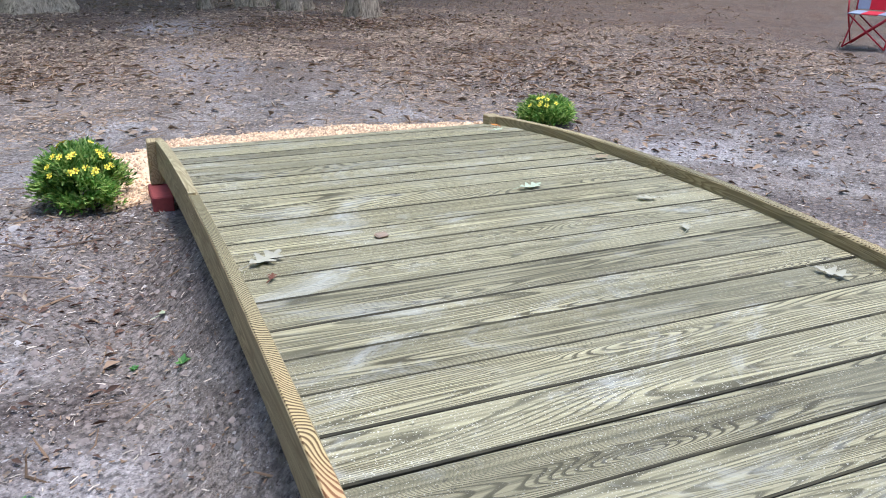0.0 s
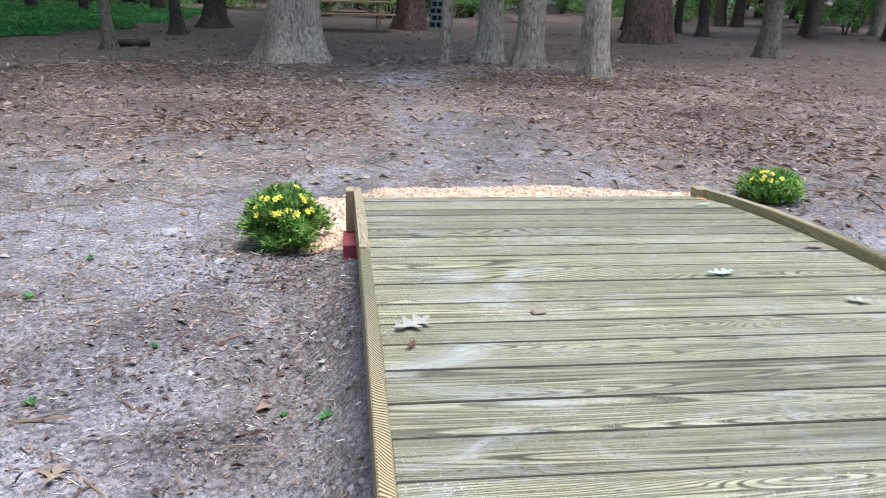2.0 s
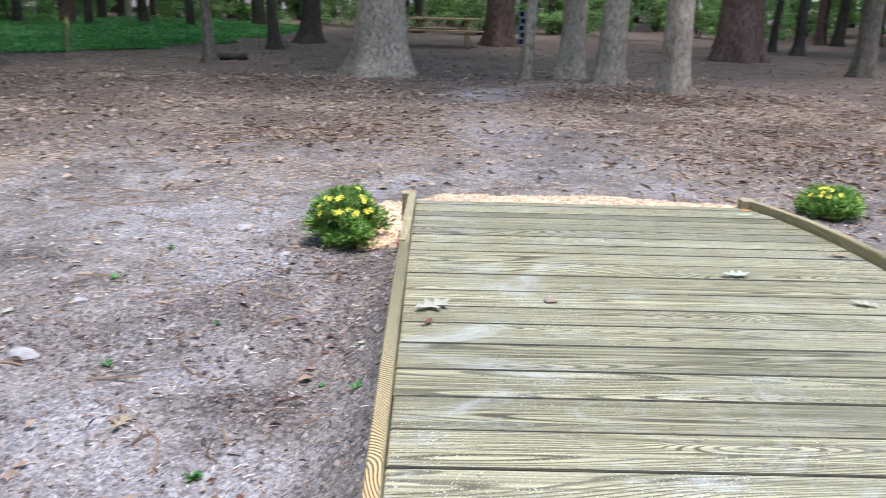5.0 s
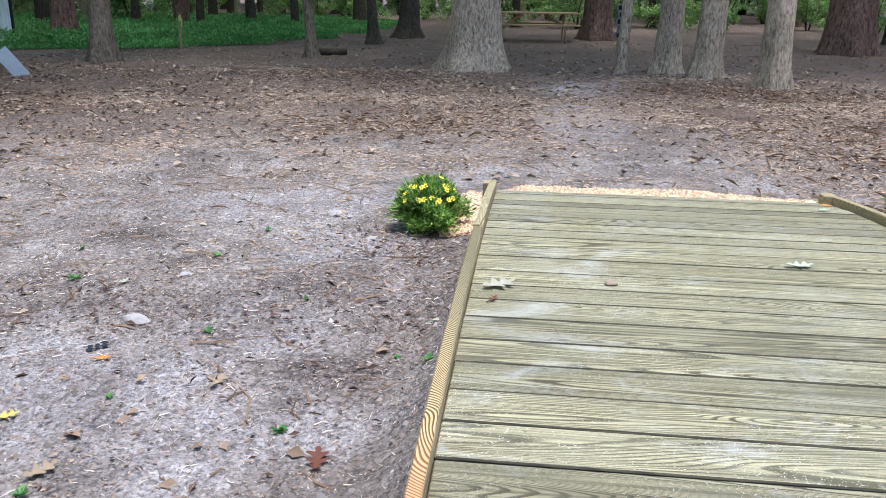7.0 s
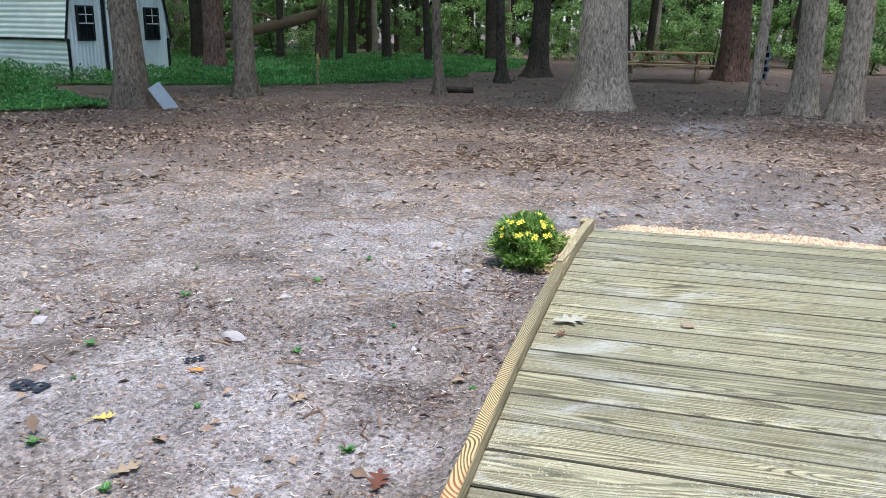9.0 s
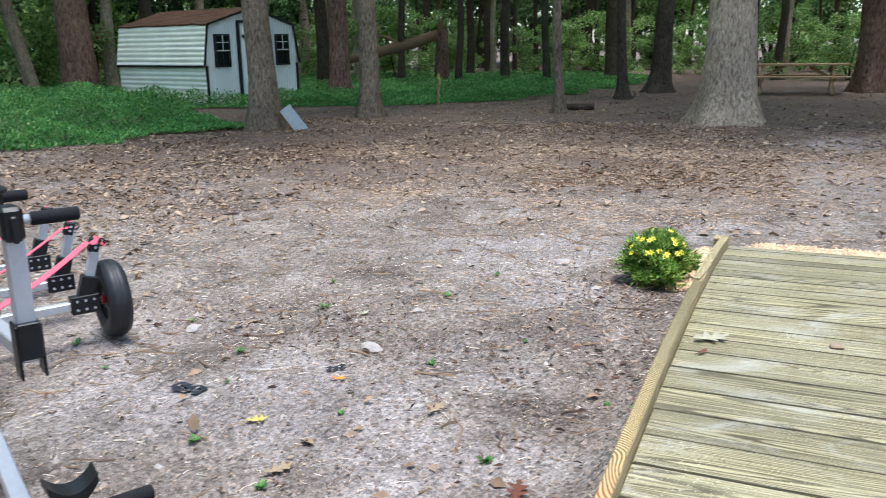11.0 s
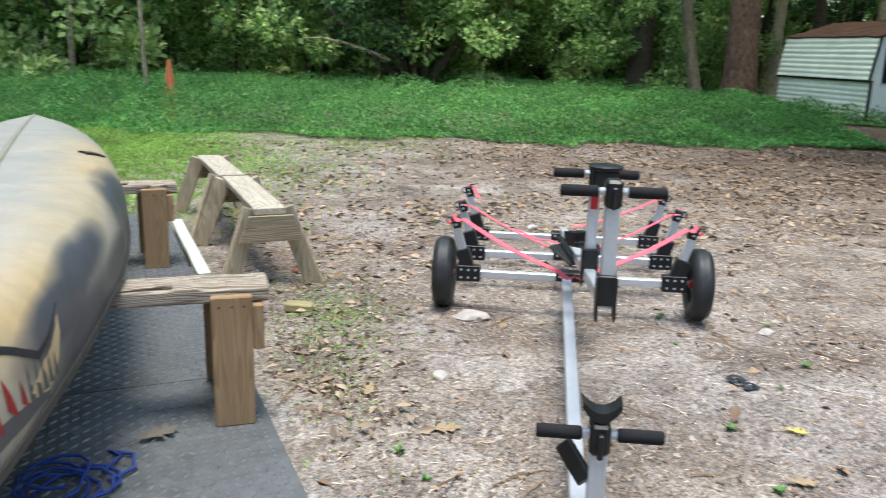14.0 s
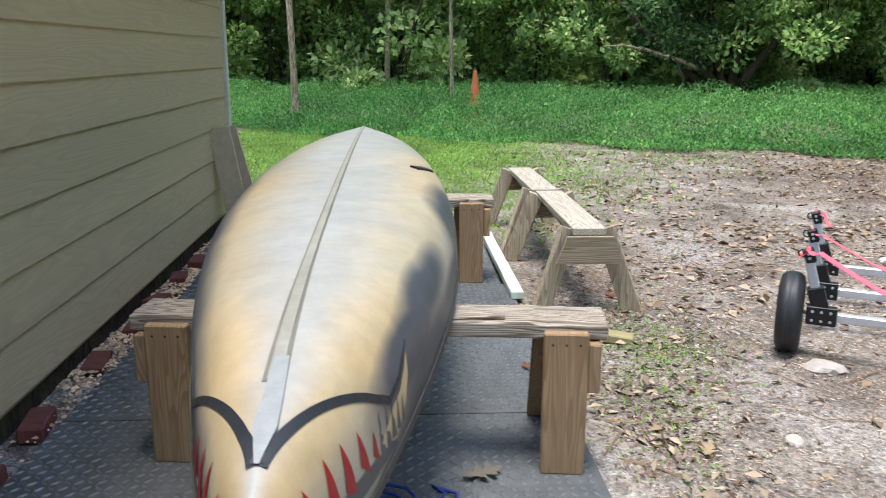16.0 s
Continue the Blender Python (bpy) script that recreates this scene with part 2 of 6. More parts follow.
M_BRICK = plain("red_brick", (158, 76, 72), 0.9, 0.0, 0.35, 40.0, 0.5)
M_LUG = plain("dark_worn_tread", (122, 125, 128), 0.4, 0.3, 0.3, 12.0, 0.2)
M_PLATE = plain("grey_tread_plate", (90, 92, 93), 0.6, 0.15, 0.5, 14.0, 0.3)
M_GRAVEL = plain("tan_pea_gravel", (216, 184, 148), 0.85, 0.0, 0.3, 60.0, 0.3, island=True)
M_LEAF = foliage("green_leaves", [(0.0, (84, 118, 62)), (0.5, (136, 174, 98)), (0.85, (182, 208, 130)), (1.0, (220, 230, 158))], 0.55, 0.5)
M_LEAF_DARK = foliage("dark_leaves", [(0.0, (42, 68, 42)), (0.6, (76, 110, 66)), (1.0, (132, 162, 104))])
# Lighter copy of green_leaves; light at the meadow's edge put into the colour.
M_LEAF_LIT = foliage("lit_edge_leaves", [(0.0, (118, 150, 88)), (0.5, (168, 198, 124)), (0.85, (208, 224, 158)), (1.0, (236, 240, 188))], 0.55, 0.55)
M_GRASS = foliage("meadow_grass", [(0.0, (60, 112, 56)), (0.5, (90, 150, 76)), (0.85, (124, 176, 98)), (1.0, (160, 188, 112))])
M_LAWN = foliage("thin_lawn_grass", [(0.0, (96, 140, 60)), (0.5, (130, 170, 80)), (1.0, (168, 190, 106))])
M_LITTER = plain("dead_leaves", (140, 116, 92), 0.85, 0.0, 0.3, 30.0, 0.3, island=True)
M_CHIP = plain("wood_chips", (156, 135, 113), 0.9, 0.0, 0.3, 40.0, 0.3, island=True)
M_TWIG = plain("dry_twigs", (118, 96, 74), 0.9, 0.0, 0.3, 40.0, 0.3, island=True)
M_STONE = plain("pale_stone", (150, 143, 136), 0.9, 0.0, 0.25, 20.0, 0.4, island=True)


# ---- mesh helpers ----
def mesh_of(bm, name, material, smooth=False):
    me = bpy.data.meshes.new(name)
    bm.normal_update()
    bm.to_mesh(me)
    bm.free()
    me.materials.append(material)
    if smooth:
        me.polygons.foreach_set("use_smooth", [True] * len(me.polygons))
    return me


def part(name, bm, material, parent=None, label="", m=None, smooth=False):
    ob = new(name, mesh_of(bm, name, material, smooth))
    if parent:
        ob.parent = parent
    if m is not None:
        ob.matrix_basis = m
    return tagged(ob, label)


def share(name, me, parent, m):
    ob = new(name, me)
    ob.parent = parent
    ob.matrix_basis = m
    return ob


def thing(name, label, category, m=None, group="", kind=""):
    ob = new(name)
    ob.empty_display_size = 0.1
    if m is not None:
        ob.matrix_basis = m
    return tagged(ob, label, category, group, kind)


def box(sx, sy, sz, bevel=0.004, at=(0, 0, 0), bm=None, m=None):
    """A bevelled box whose centre is at the given place."""
    b = bm or bmesh.new()
    mm = (m if m is not None else Matrix.Translation(at)) @ Matrix.Diagonal((sx, sy, sz, 1))
    r = bmesh.ops.create_cube(b, size=1.0, matrix=mm)
    if bevel:
        es = {e for v in r["verts"] for e in v.link_edges}
        bmesh.ops.bevel(b, geom=list(es), offset=bevel, segments=1, affect="EDGES")
    return b


def beam(a, b, w, h, bevel=0.003, bm=None):
    """A straight bar of section w x h from a to b."""
    a, b = Vector(a), Vector(b)
    d = b - a
    rot = d.to_track_quat("X", "Z").to_matrix().to_4x4()
    return box(d.length, w, h, bevel, bm=bm, m=Matrix.Translation((a + b) / 2) @ rot)


def tube(points, radii, seg=12, bm=None, caps=True):
    """A round tube through the points."""
    b = bm or bmesh.new()
    pts = [Vector(p) for p in points]
    if not hasattr(radii, "__len__"):
        radii = [radii] * len(pts)
    rings = []
    for i, p in enumerate(pts):
        d = pts[min(i + 1, len(pts) - 1)] - pts[max(i - 1, 0)]
        q = d.to_track_quat("Z", "Y")
        rings.append([b.verts.new(p + q @ Vector((radii[i] * math.cos(2 * math.pi * k / seg), radii[i] * math.sin(2 * math.pi * k / seg), 0))) for k in range(seg)])
    for r0, r1 in zip(rings, rings[1:]):
        for k in range(seg):
            b.faces.new((r0[k], r0[(k + 1) % seg], r1[(k + 1) % seg], r1[k]))
    if caps:
        b.faces.new(rings[0][::-1])
        b.faces.new(rings[-1])
    return b


def lathe(profile, seg=32, axis="Y", bm=None):
    """A body of revolution from (radius, along) pairs, closed into a ring."""
    b = bm or bmesh.new()
    rings = []
    for k in range(seg):
        c, s = math.cos(2 * math.pi * k / seg), math.sin(2 * math.pi * k / seg)
        rings.append([b.verts.new((r * c, t, r * s) if axis == "Y" else (r * c, r * s, t)) for r, t in profile])
    n = len(profile)
    for k in range(seg):
        r0, r1 = rings[k], rings[(k + 1) % seg]
        for i in range(n - 1):
            b.faces.new((r0[i], r0[i + 1], r1[i + 1], r1[i]))
    return b


def soup(name, verts, faces, material, label, category, smooth=False):
    """Uncountable small stuff as one mesh."""
    me = bpy.data.meshes.new(name)
    me.from_pydata(verts, [], faces)
    me.materials.append(material)
    if smooth:
        me.polygons.foreach_set("use_smooth", [True] * len(me.polygons))
    return tagged(new(name, me), label, category, kind="stuff")


rng = np.random.default_rng(7)


# ---- ground ----
def height(x, y):
    """The lie of the land: nearly level, with shallow hollows, a rise beyond the deck and mounds at tree feet."""
    z = 0.035 * noise.noise((x * 0.5, y * 0.5, 0.0)) + 0.02 * noise.noise((x * 1.9, y * 1.9, 4.0)) + 0.010 * noise.noise((x * 6, y * 6, 9.0)) + 0.006 * noise.noise((x * 17, y * 17, 2.0))
    z -= 0.02 * math.exp(-((x - 0.1) ** 2 / 0.6 + (y - 2.4) ** 2 / 2.2))
    z += 0.09 * math.exp(-((x + 2.4) ** 2 / 2.5 + (y - 13.0) ** 2 / 0.8))
    z -= 0.035 * math.exp(-((x + 2.3) ** 2 / 0.5 + (y - 0.5) ** 2 / 0.06))
    z += 0.10 * math.exp(-((x - 3.4) ** 2 / 5.0 + (y - 13.2) ** 2 / 2.0))
    z += 0.05 * math.exp(-((x + 0.4) ** 2 / 2.0 + (y - 13.8) ** 2 / 2.0))
    # soil banked under the deck and round its corner brick
    if 0.2 < x < 2.7 and 0.3 < y < 4.7:
        e = max(0.0, min(1.0, (x - 0.22) / 0.32)) ** 1.5 * max(0.0, min(1.0, (2.70 - x) / 0.32)) ** 1.5 * max(0.0, min(1.0, (y - 0.45) / 0.5)) * max(0.0, min(1.0, (4.2 - y) / 0.7))
        z += e * 0.80 * max(0.0, 0.31 - 0.033 * (y - 2.45) ** 2 - z)
    z += 0.045 * math.exp(-((x - 0.42) ** 2 / 0.08 + (y - 4.3) ** 2 / 0.12))
    d = math.hypot(x, y)
    return z * (1.0 if d < 40 else 40 / d)


def axis_steps(lo, hi, near_lo, near_hi, fine):
    out = list(np.arange(near_lo, near_hi + 1e-6, fine))
    step, v = fine, near_hi
    while v < hi:
        step *= 1.08
        v += step
        out.append(min(v, hi))
    step, v = fine, near_lo
    while v > lo:
        step *= 1.08
        v -= step
        out.insert(0, max(v, lo))
    return out


gx = axis_steps(-600, 600, -5, 3.2, 0.05)
gy = axis_steps(-600, 600, -1.9, 6.5, 0.05)
gv = [(x, y, height(x, y)) for y in gy for x in gx]
W = len(gx)
gf = [(j * W + i, j * W + i + 1, (j + 1) * W + i + 1, (j + 1) * W + i) for j in range(len(gy) - 1) for i in range(W - 1)]
gme = bpy.data.meshes.new("ground")
gme.from_pydata(gv, [], gf)
gme.materials.append(M_GROUND)
gme.polygons.foreach_set("use_smooth", [True] * len(gme.polygons))


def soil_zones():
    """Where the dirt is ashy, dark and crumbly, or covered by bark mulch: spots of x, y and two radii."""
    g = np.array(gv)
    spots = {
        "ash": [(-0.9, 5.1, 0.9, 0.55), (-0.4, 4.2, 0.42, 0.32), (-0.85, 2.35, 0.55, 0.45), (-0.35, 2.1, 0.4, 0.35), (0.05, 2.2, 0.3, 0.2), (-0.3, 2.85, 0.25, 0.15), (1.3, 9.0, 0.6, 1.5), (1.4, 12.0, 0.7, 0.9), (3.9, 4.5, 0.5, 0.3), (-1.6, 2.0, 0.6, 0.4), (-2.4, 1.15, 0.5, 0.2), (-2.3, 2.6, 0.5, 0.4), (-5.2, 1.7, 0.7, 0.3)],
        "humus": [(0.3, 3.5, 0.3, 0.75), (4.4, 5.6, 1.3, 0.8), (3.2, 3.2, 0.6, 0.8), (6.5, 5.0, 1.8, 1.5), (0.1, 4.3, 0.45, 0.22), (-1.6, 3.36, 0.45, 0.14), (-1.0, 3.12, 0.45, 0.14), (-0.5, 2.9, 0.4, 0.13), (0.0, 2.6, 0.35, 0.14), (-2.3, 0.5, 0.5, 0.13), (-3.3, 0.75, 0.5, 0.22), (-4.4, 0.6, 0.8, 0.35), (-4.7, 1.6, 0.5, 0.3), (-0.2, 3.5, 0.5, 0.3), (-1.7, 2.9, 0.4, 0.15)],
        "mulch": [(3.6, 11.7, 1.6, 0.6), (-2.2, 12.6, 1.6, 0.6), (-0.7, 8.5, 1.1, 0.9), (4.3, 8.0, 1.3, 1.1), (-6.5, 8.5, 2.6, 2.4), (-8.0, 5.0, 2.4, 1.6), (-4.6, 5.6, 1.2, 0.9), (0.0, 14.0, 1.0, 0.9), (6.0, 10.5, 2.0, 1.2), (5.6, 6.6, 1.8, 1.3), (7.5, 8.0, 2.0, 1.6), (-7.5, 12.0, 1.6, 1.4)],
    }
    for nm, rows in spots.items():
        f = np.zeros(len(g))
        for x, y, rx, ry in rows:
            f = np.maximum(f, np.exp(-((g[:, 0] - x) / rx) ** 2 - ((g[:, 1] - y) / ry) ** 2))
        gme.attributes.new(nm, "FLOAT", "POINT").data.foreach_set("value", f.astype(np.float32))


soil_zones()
ground = tagged(new("ground", gme), "bare grey-brown dirt with ashy patches and mulch", "ground", kind="structure")

# ---- deck bridge ----
DX0, DX1, DY0, DY1, DYC = 0.52, 2.40, 0.42, 4.50, 2.45


def arch(y):
    return 0.425 - 0.033 * (y - DYC) ** 2


bridge = thing("deck_bridge", "low arched timber footbridge of pale green treated boards on bare dirt", "footbridge", pose(0, 0, 0))


def side_beam(x, name, label):
    b = bmesh.new()
    n = 40
    rows_ = []
    for i in range(n + 1):
        y = DY0 + (DY1 - DY0) * i / n
        top = arch(y) + 0.045
        bot = max(0.06, top - 0.145)
        rows_.append([b.verts.new((x + dx, y, z)) for dx, z in ((-0.019, bot), (0.019, bot), (0.019, top - 0.003), (0.016, top), (-0.016, top), (-0.019, top - 0.003))])
    for r0, r1 in zip(rows_, rows_[1:]):
        for k in range(6):
            b.faces.new((r0[k], r1[k], r1[(k + 1) % 6], r0[(k + 1) % 6]))
    b.faces.new(rows_[0])
    b.faces.new(rows_[-1][::-1])
    return part(name, b, M_CURB, bridge, label)


def curb_material():
    k = Mat("treated_curb_edge", 0.75)
    v = k.coord((9.0, 6.0, 9.0))
    warp = k.math("ADD", k.math("MULTIPLY", k.noise(v, 0.4, 1.5, 0.5, 0.2), 1.5), k.math("MULTIPLY", k.n_axis(v), 0.55))
    band = k.ramp(k.math("FRACT", k.math("MULTIPLY", warp, 22.0)), [(0.0, 0.0), (0.42, 0.05), (0.6, 0.95), (0.9, 1.0), (1.0, 0.0)])
    sep = k.n.new("ShaderNodeSeparateXYZ")
    k.l.new(k.coord(), sep.inputs[0])
    along = k.math("MULTIPLY", k.math("ADD", sep.outputs["Y"], k.math("MULTIPLY", k.noise(k.coord(), 4.0), 0.5)), 0.2)
    pale = k.ramp(along, [(0.27, lin(208, 150, 104)), (0.37, lin(196, 172, 120)), (0.50, lin(164, 152, 112)), (0.68, lin(126, 118, 86)), (0.74, lin(172, 158, 118))])
    dark = k.ramp(along, [(0.27, lin(172, 102, 62)), (0.37, lin(92, 70, 38)), (0.6, lin(70, 62, 40)), (0.74, lin(130, 112, 72))])
    return k.color(k.mix(band, pale, dark)).bump(band, 0.25, 0.003).m


M_CURB_EDGE = curb_material()


def cut_edge(x, y0, y1, label):
    """The sawn top edge of a curb, laid just above it."""
    b = bmesh.new()
    n = 30
    rows_ = []
    for i in range(n + 1):
        y = y0 + (y1 - y0) * i / n
        z = arch(y) + 0.0455
        rows_.append([b.verts.new((x + dx, y, z + dz)) for dx, dz in ((-0.0175, -0.002), (-0.015, 0.0015), (0.015, 0.0015), (0.0175, -0.002))])
    for r0, r1 in zip(rows_, rows_[1:]):
        for k in range(3):
            b.faces.new((r0[k], r0[k + 1], r1[k + 1], r1[k]))
    part("cut_edge", b, M_CURB_EDGE, bridge, label)


cut_edge(DX0 - 0.019, DY0 + 0.002, 3.14, "striped orange end grain along the sawn arch")
cut_edge(DX1 + 0.019, DY0 + 0.002, 3.9, "striped end grain along the sawn arch")
b = bmesh.new()
rows_ = []
for i in range(21):
    y = 3.15 + (4.47 - 3.15) * i / 20
    w = 0.020 * min(1.0, 0.35 + i / 5)
    z = arch(y) + 0.046
    rows_.append([b.verts.new((DX0 - 0.019 + dx, y, z + dz)) for dx, dz in ((-0.019, -0.004), (-0.019, 0.008), (w, 0.008), (w, -0.004))])
for r0, r1 in zip(rows_, rows_[1:]):
    for k in range(3):
        b.faces.new((r0[k], r0[k + 1], r1[k + 1], r1[k]))
b.faces.new(rows_[0])
b.faces.new(rows_[-1][::-1])
part("cap_strip", b, M_CAP, bridge, "pale tan uncut curb top with a tapered end")
side_beam(DX0 - 0.019, "curb", "arch-cut treated lumber curb with bare orange cut edge")
side_beam(DX1 + 0.019, "curb", "arch-cut treated lumber curb")
for px in (DX0 - 0.040, DX1 - 0.01):
    part("post", box(0.078, 0.08, 0.225, 0.004), M_CURB, bridge, "short treated wooden end post", pose(px, DY1, 0.226))


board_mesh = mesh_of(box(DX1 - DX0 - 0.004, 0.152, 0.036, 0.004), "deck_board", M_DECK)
board_mesh.materials.append(M_GAP_EDGE)
# Sides take the dark colour so the narrow gaps read as dark lines.
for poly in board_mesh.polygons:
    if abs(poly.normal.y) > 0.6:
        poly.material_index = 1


SEAMS = [4.53, 4.375, 4.225, 4.075, 3.93, 3.78, 3.63, 3.48, 3.33, 3.195, 3.04, 2.875, 2.689, 2.53, 2.387, 2.234, 2.068, 1.919, 1.762, 1.61, 1.455, 1.30, 1.15, 0.99, 0.83, 0.675, 0.52, 0.40]


def deck_boards():
    r = random.Random(3)
    for y1, y0 in zip(SEAMS, SEAMS[1:]):
        yc, w = (y0 + y1) / 2, y1 - y0 - r.uniform(0.001, 0.0045)
        slope = math.degrees(math.atan(-0.066 * (yc - DYC)))
        share("deck_board", board_mesh, bridge, pose((DX0 + DX1) / 2 + r.uniform(-0.001, 0.001), yc, arch(yc) - 0.018 + r.uniform(-0.0018, 0.0018), slope, 0, r.uniform(-0.15, 0.15)) @ Matrix.Diagonal((1, w / 0.152, 1, 1)))


for sx in (0.95, 1.46, 1.98):
    b = bmesh.new()
    for i in range(8):
        y0, y1 = DY0 + (DY1 - DY0) * i / 8, DY0 + (DY1 - DY0) * (i + 1) / 8
        beam((sx, y0, arch(y0) - 0.13), (sx, y1, arch(y1) - 0.13), 0.038, 0.17, 0, b)
    part("joist", b, M_CURB, bridge)

for bx in (DX0 - 0.045, DX1 + 0.03):
    brick = thing("brick", "red clay brick under the bridge's end post", "brick", pose(bx, DY1 - 0.13, 0.085), "bricks under the bridge")
    part("body", box(0.10, 0.25, 0.09, 0.006), M_BRICK, brick, m=pose(0, 0.01, -0.02))


# ---- gravel apron ----
def gravel_height(x, y):
    t = max(0.0, min(1.0, (y - 4.5) / 1.25))
    e = max(0.06, min(1.0, (x - 0.48) / 0.2)) * max(0.0, min(1.0, (2.95 - x) / 0.4))
    return height(x, y) + (0.02 + 0.23 * (1 - t) ** 1.1) * e


def in_gravel(x, y):
    if y < 4.35 or (y < 4.5 and x > 0.5):
        return False
    top = 5.78 - 0.16 * (x - 1.6) ** 2 + 0.03 * math.sin(9 * x)
    return y < top and 0.22 + 0.05 * math.sin(7 * y) < x < 2.95


def gravel():
    vs, fs = [], []
    n = 36
    idx = {}
    for i in range(n + 1):
        for j in range(n + 1):
            x, y = 0.2 + 2.8 * i / n, 4.3 + 1.55 * j / n
            inside = in_gravel(x, y)
            idx[i, j] = len(vs)
            vs.append((x, y, gravel_height(x, y) if inside else height(x, y) - 0.03))
    for i in range(n):
        for j in range(n):
            fs.append((idx[i, j], idx[i + 1, j], idx[i + 1, j + 1], idx[i, j + 1]))
    r = np.random.default_rng(5)
    made = 0
    while made < 6500:
        x, y = r.uniform(0.2, 3.0), r.uniform(4.3, 5.85)
        if not in_gravel(x, y):
            continue
        made += 1
        s = r.uniform(0.006, 0.014)
        z = gravel_height(x, y) + s * 0.3
        k = len(vs)
        a = r.uniform(0, 3.14)
        ca, sa = math.cos(a), math.sin(a)
        for ox, oy, oz in ((1, 0, 0), (0, 0.8, 0), (-1, 0, 0), (0, -0.8, 0), (0.1, 0.1, 0.8), (0, 0, -0.8)):
            vs.append((x + s * (ox * ca - oy * sa), y + s * (ox * sa + oy * ca), z + s * oz))
        for p in range(4):
            q = (p + 1) % 4
            fs.append((k + p, k + q, k + 4))
            fs.append((k + q, k + p, k + 5))
    soup("gravel", vs, fs, M_GRAVEL, "tan pea gravel apron at the bridge's far end", "gravel")


gravel()


# ---- trees ----
def trunk_bm(r0, h, seed, lean=(0, 0), flare=1.9, seg=20, wob=0.05):
    b = bmesh.new()
    rr = random.Random(seed)
    zs = [-0.15, 0.0, 0.12, 0.3, 0.55, 0.9, 1.5, 2.3, 3.2, 4.5, 6.5, 9.0, h]
    ph = [rr.uniform(0, 6.28) for _ in range(4)]
    rings = []
    for z in zs:
        t = max(z, 0) / h
        base = r0 * (1 - 0.62 * t) * (1 + (flare - 1) * math.exp(-max(z, 0) / (0.9 * r0 + 0.12)))
        cx = lean[0] * max(z, 0) + wob * math.sin(z * 0.9 + ph[0])*min(1,z/2 if z>0 else 0)
        cy = lean[1] * max(z, 0) + wob * math.cos(z * 0.7 + ph[1])*min(1,z/2 if z>0 else 0)
        ring = []
        for k in range(seg):
            a = 2 * math.pi * k / seg
            lobes = 1 + 0.22 * math.exp(-max(z, 0) / (0.6 * r0 + 0.1)) * math.sin(5 * a + ph[2]) + 0.05 * math.sin(3 * a + ph[3] + z)
            lobes += 0.04 * noise.noise((3 * math.cos(a), 3 * math.sin(a), z * 2 + seed))
            ring.append(b.verts.new((cx + base * lobes * math.cos(a), cy + base * lobes * math.sin(a), z)))
        rings.append(ring)
    for q0, q1 in zip(rings, rings[1:]):
        for k in range(seg):
            b.faces.new((q0[k], q0[(k + 1) % seg], q1[(k + 1) % seg], q1[k]))
    b.faces.new(rings[-1])
    return b


def unit(a):
    return a / np.maximum(np.linalg.norm(a, axis=1), 1e-6)[:, None]


def leaves(pos, d, up, size, wide=0.3, fold=0.12):
    """Folded four-cornered leaves, all at once: where each begins, where it points, its upper side, its length."""
    s = unit(np.cross(d, up))
    nrm = np.cross(s, d)
    L = size[:, None]
    v = np.stack([pos, pos + d * L * 0.5 + s * L * wide + nrm * L * fold, pos + d * L, pos + d * L * 0.5 - s * L * wide + nrm * L * fold], 1).reshape(-1, 3)
    k = np.arange(len(pos)) * 4
    f = np.concatenate([np.stack([k, k + 1, k + 2], 1), np.stack([k, k + 2, k + 3], 1)])
    return v, f


def fast_mesh(name, v, f, material):
    me = bpy.data.meshes.new(name)
    n = len(f)
    me.vertices.add(len(v))
    me.vertices.foreach_set("co", np.ascontiguousarray(v, dtype=np.float32).ravel())
    me.loops.add(n * f.shape[1])
    me.loops.foreach_set("vertex_index", np.ascontiguousarray(f, dtype=np.int32).ravel())
    me.polygons.add(n)
    me.polygons.foreach_set("loop_start", np.arange(0, n * f.shape[1], f.shape[1], dtype=np.int32))
    me.update(calc_edges=True)
    me.materials.append(material)
    return me


def leaf_cloud(n, centres, size, seed, flat=0.5, rim=0.45):
    """Small folded leaves gathered round several clump centres, with an uneven outline and gaps."""
    r = np.random.default_rng(seed)
    cs = np.array(centres, float)
    pick = r.integers(0, len(cs), n)
    dirs = unit(r.normal(size=(n, 3)))
    pos = cs[pick, :3] + dirs * (r.random(n) ** rim * cs[pick, 3])[:, None] * np.array([1, 1, 0.7])
    up = r.normal(size=(n, 3)) * flat + np.array([0, 0, 0.6])
    d = unit(dirs + r.normal(size=(n, 3)) * 0.7)
    return leaves(pos, d, up, size * r.uniform(0.6, 1.3, n))


def cloud_mesh(name, *args, material=None, **kw):
    return fast_mesh(name, *leaf_cloud(*args, **kw), material)


def crown_centres(seed, h, spread, n):
    r = random.Random(seed)
    return [(r.gauss(0, spread * 0.5), r.gauss(0, spread * 0.5), h * r.uniform(0.58, 1.0), r.uniform(0.7, 1.5)) for _ in range(n)]


CROWNS = [cloud_mesh("crown", 1400, crown_centres(k, 14, 3.2, 16), 0.32, 20 + k, material=M_LEAF) for k in range(3)]


def limbs(seed, h, r0, material, parent, m):
    r = random.Random(seed)
    for k in range(4):
        z = h * r.uniform(0.5, 0.85)
        a = r.uniform(0, 6.28)
        L = r.uniform(1.5, 3.0)
        part("limb", tube([(0, 0, z), (L * 0.5 * math.cos(a), L * 0.5 * math.sin(a), z + 0.4), (L * math.cos(a), L * math.sin(a), z + 1.2)], [r0 * 0.3, r0 * 0.2, 0.02], 6), material, parent, m=m)


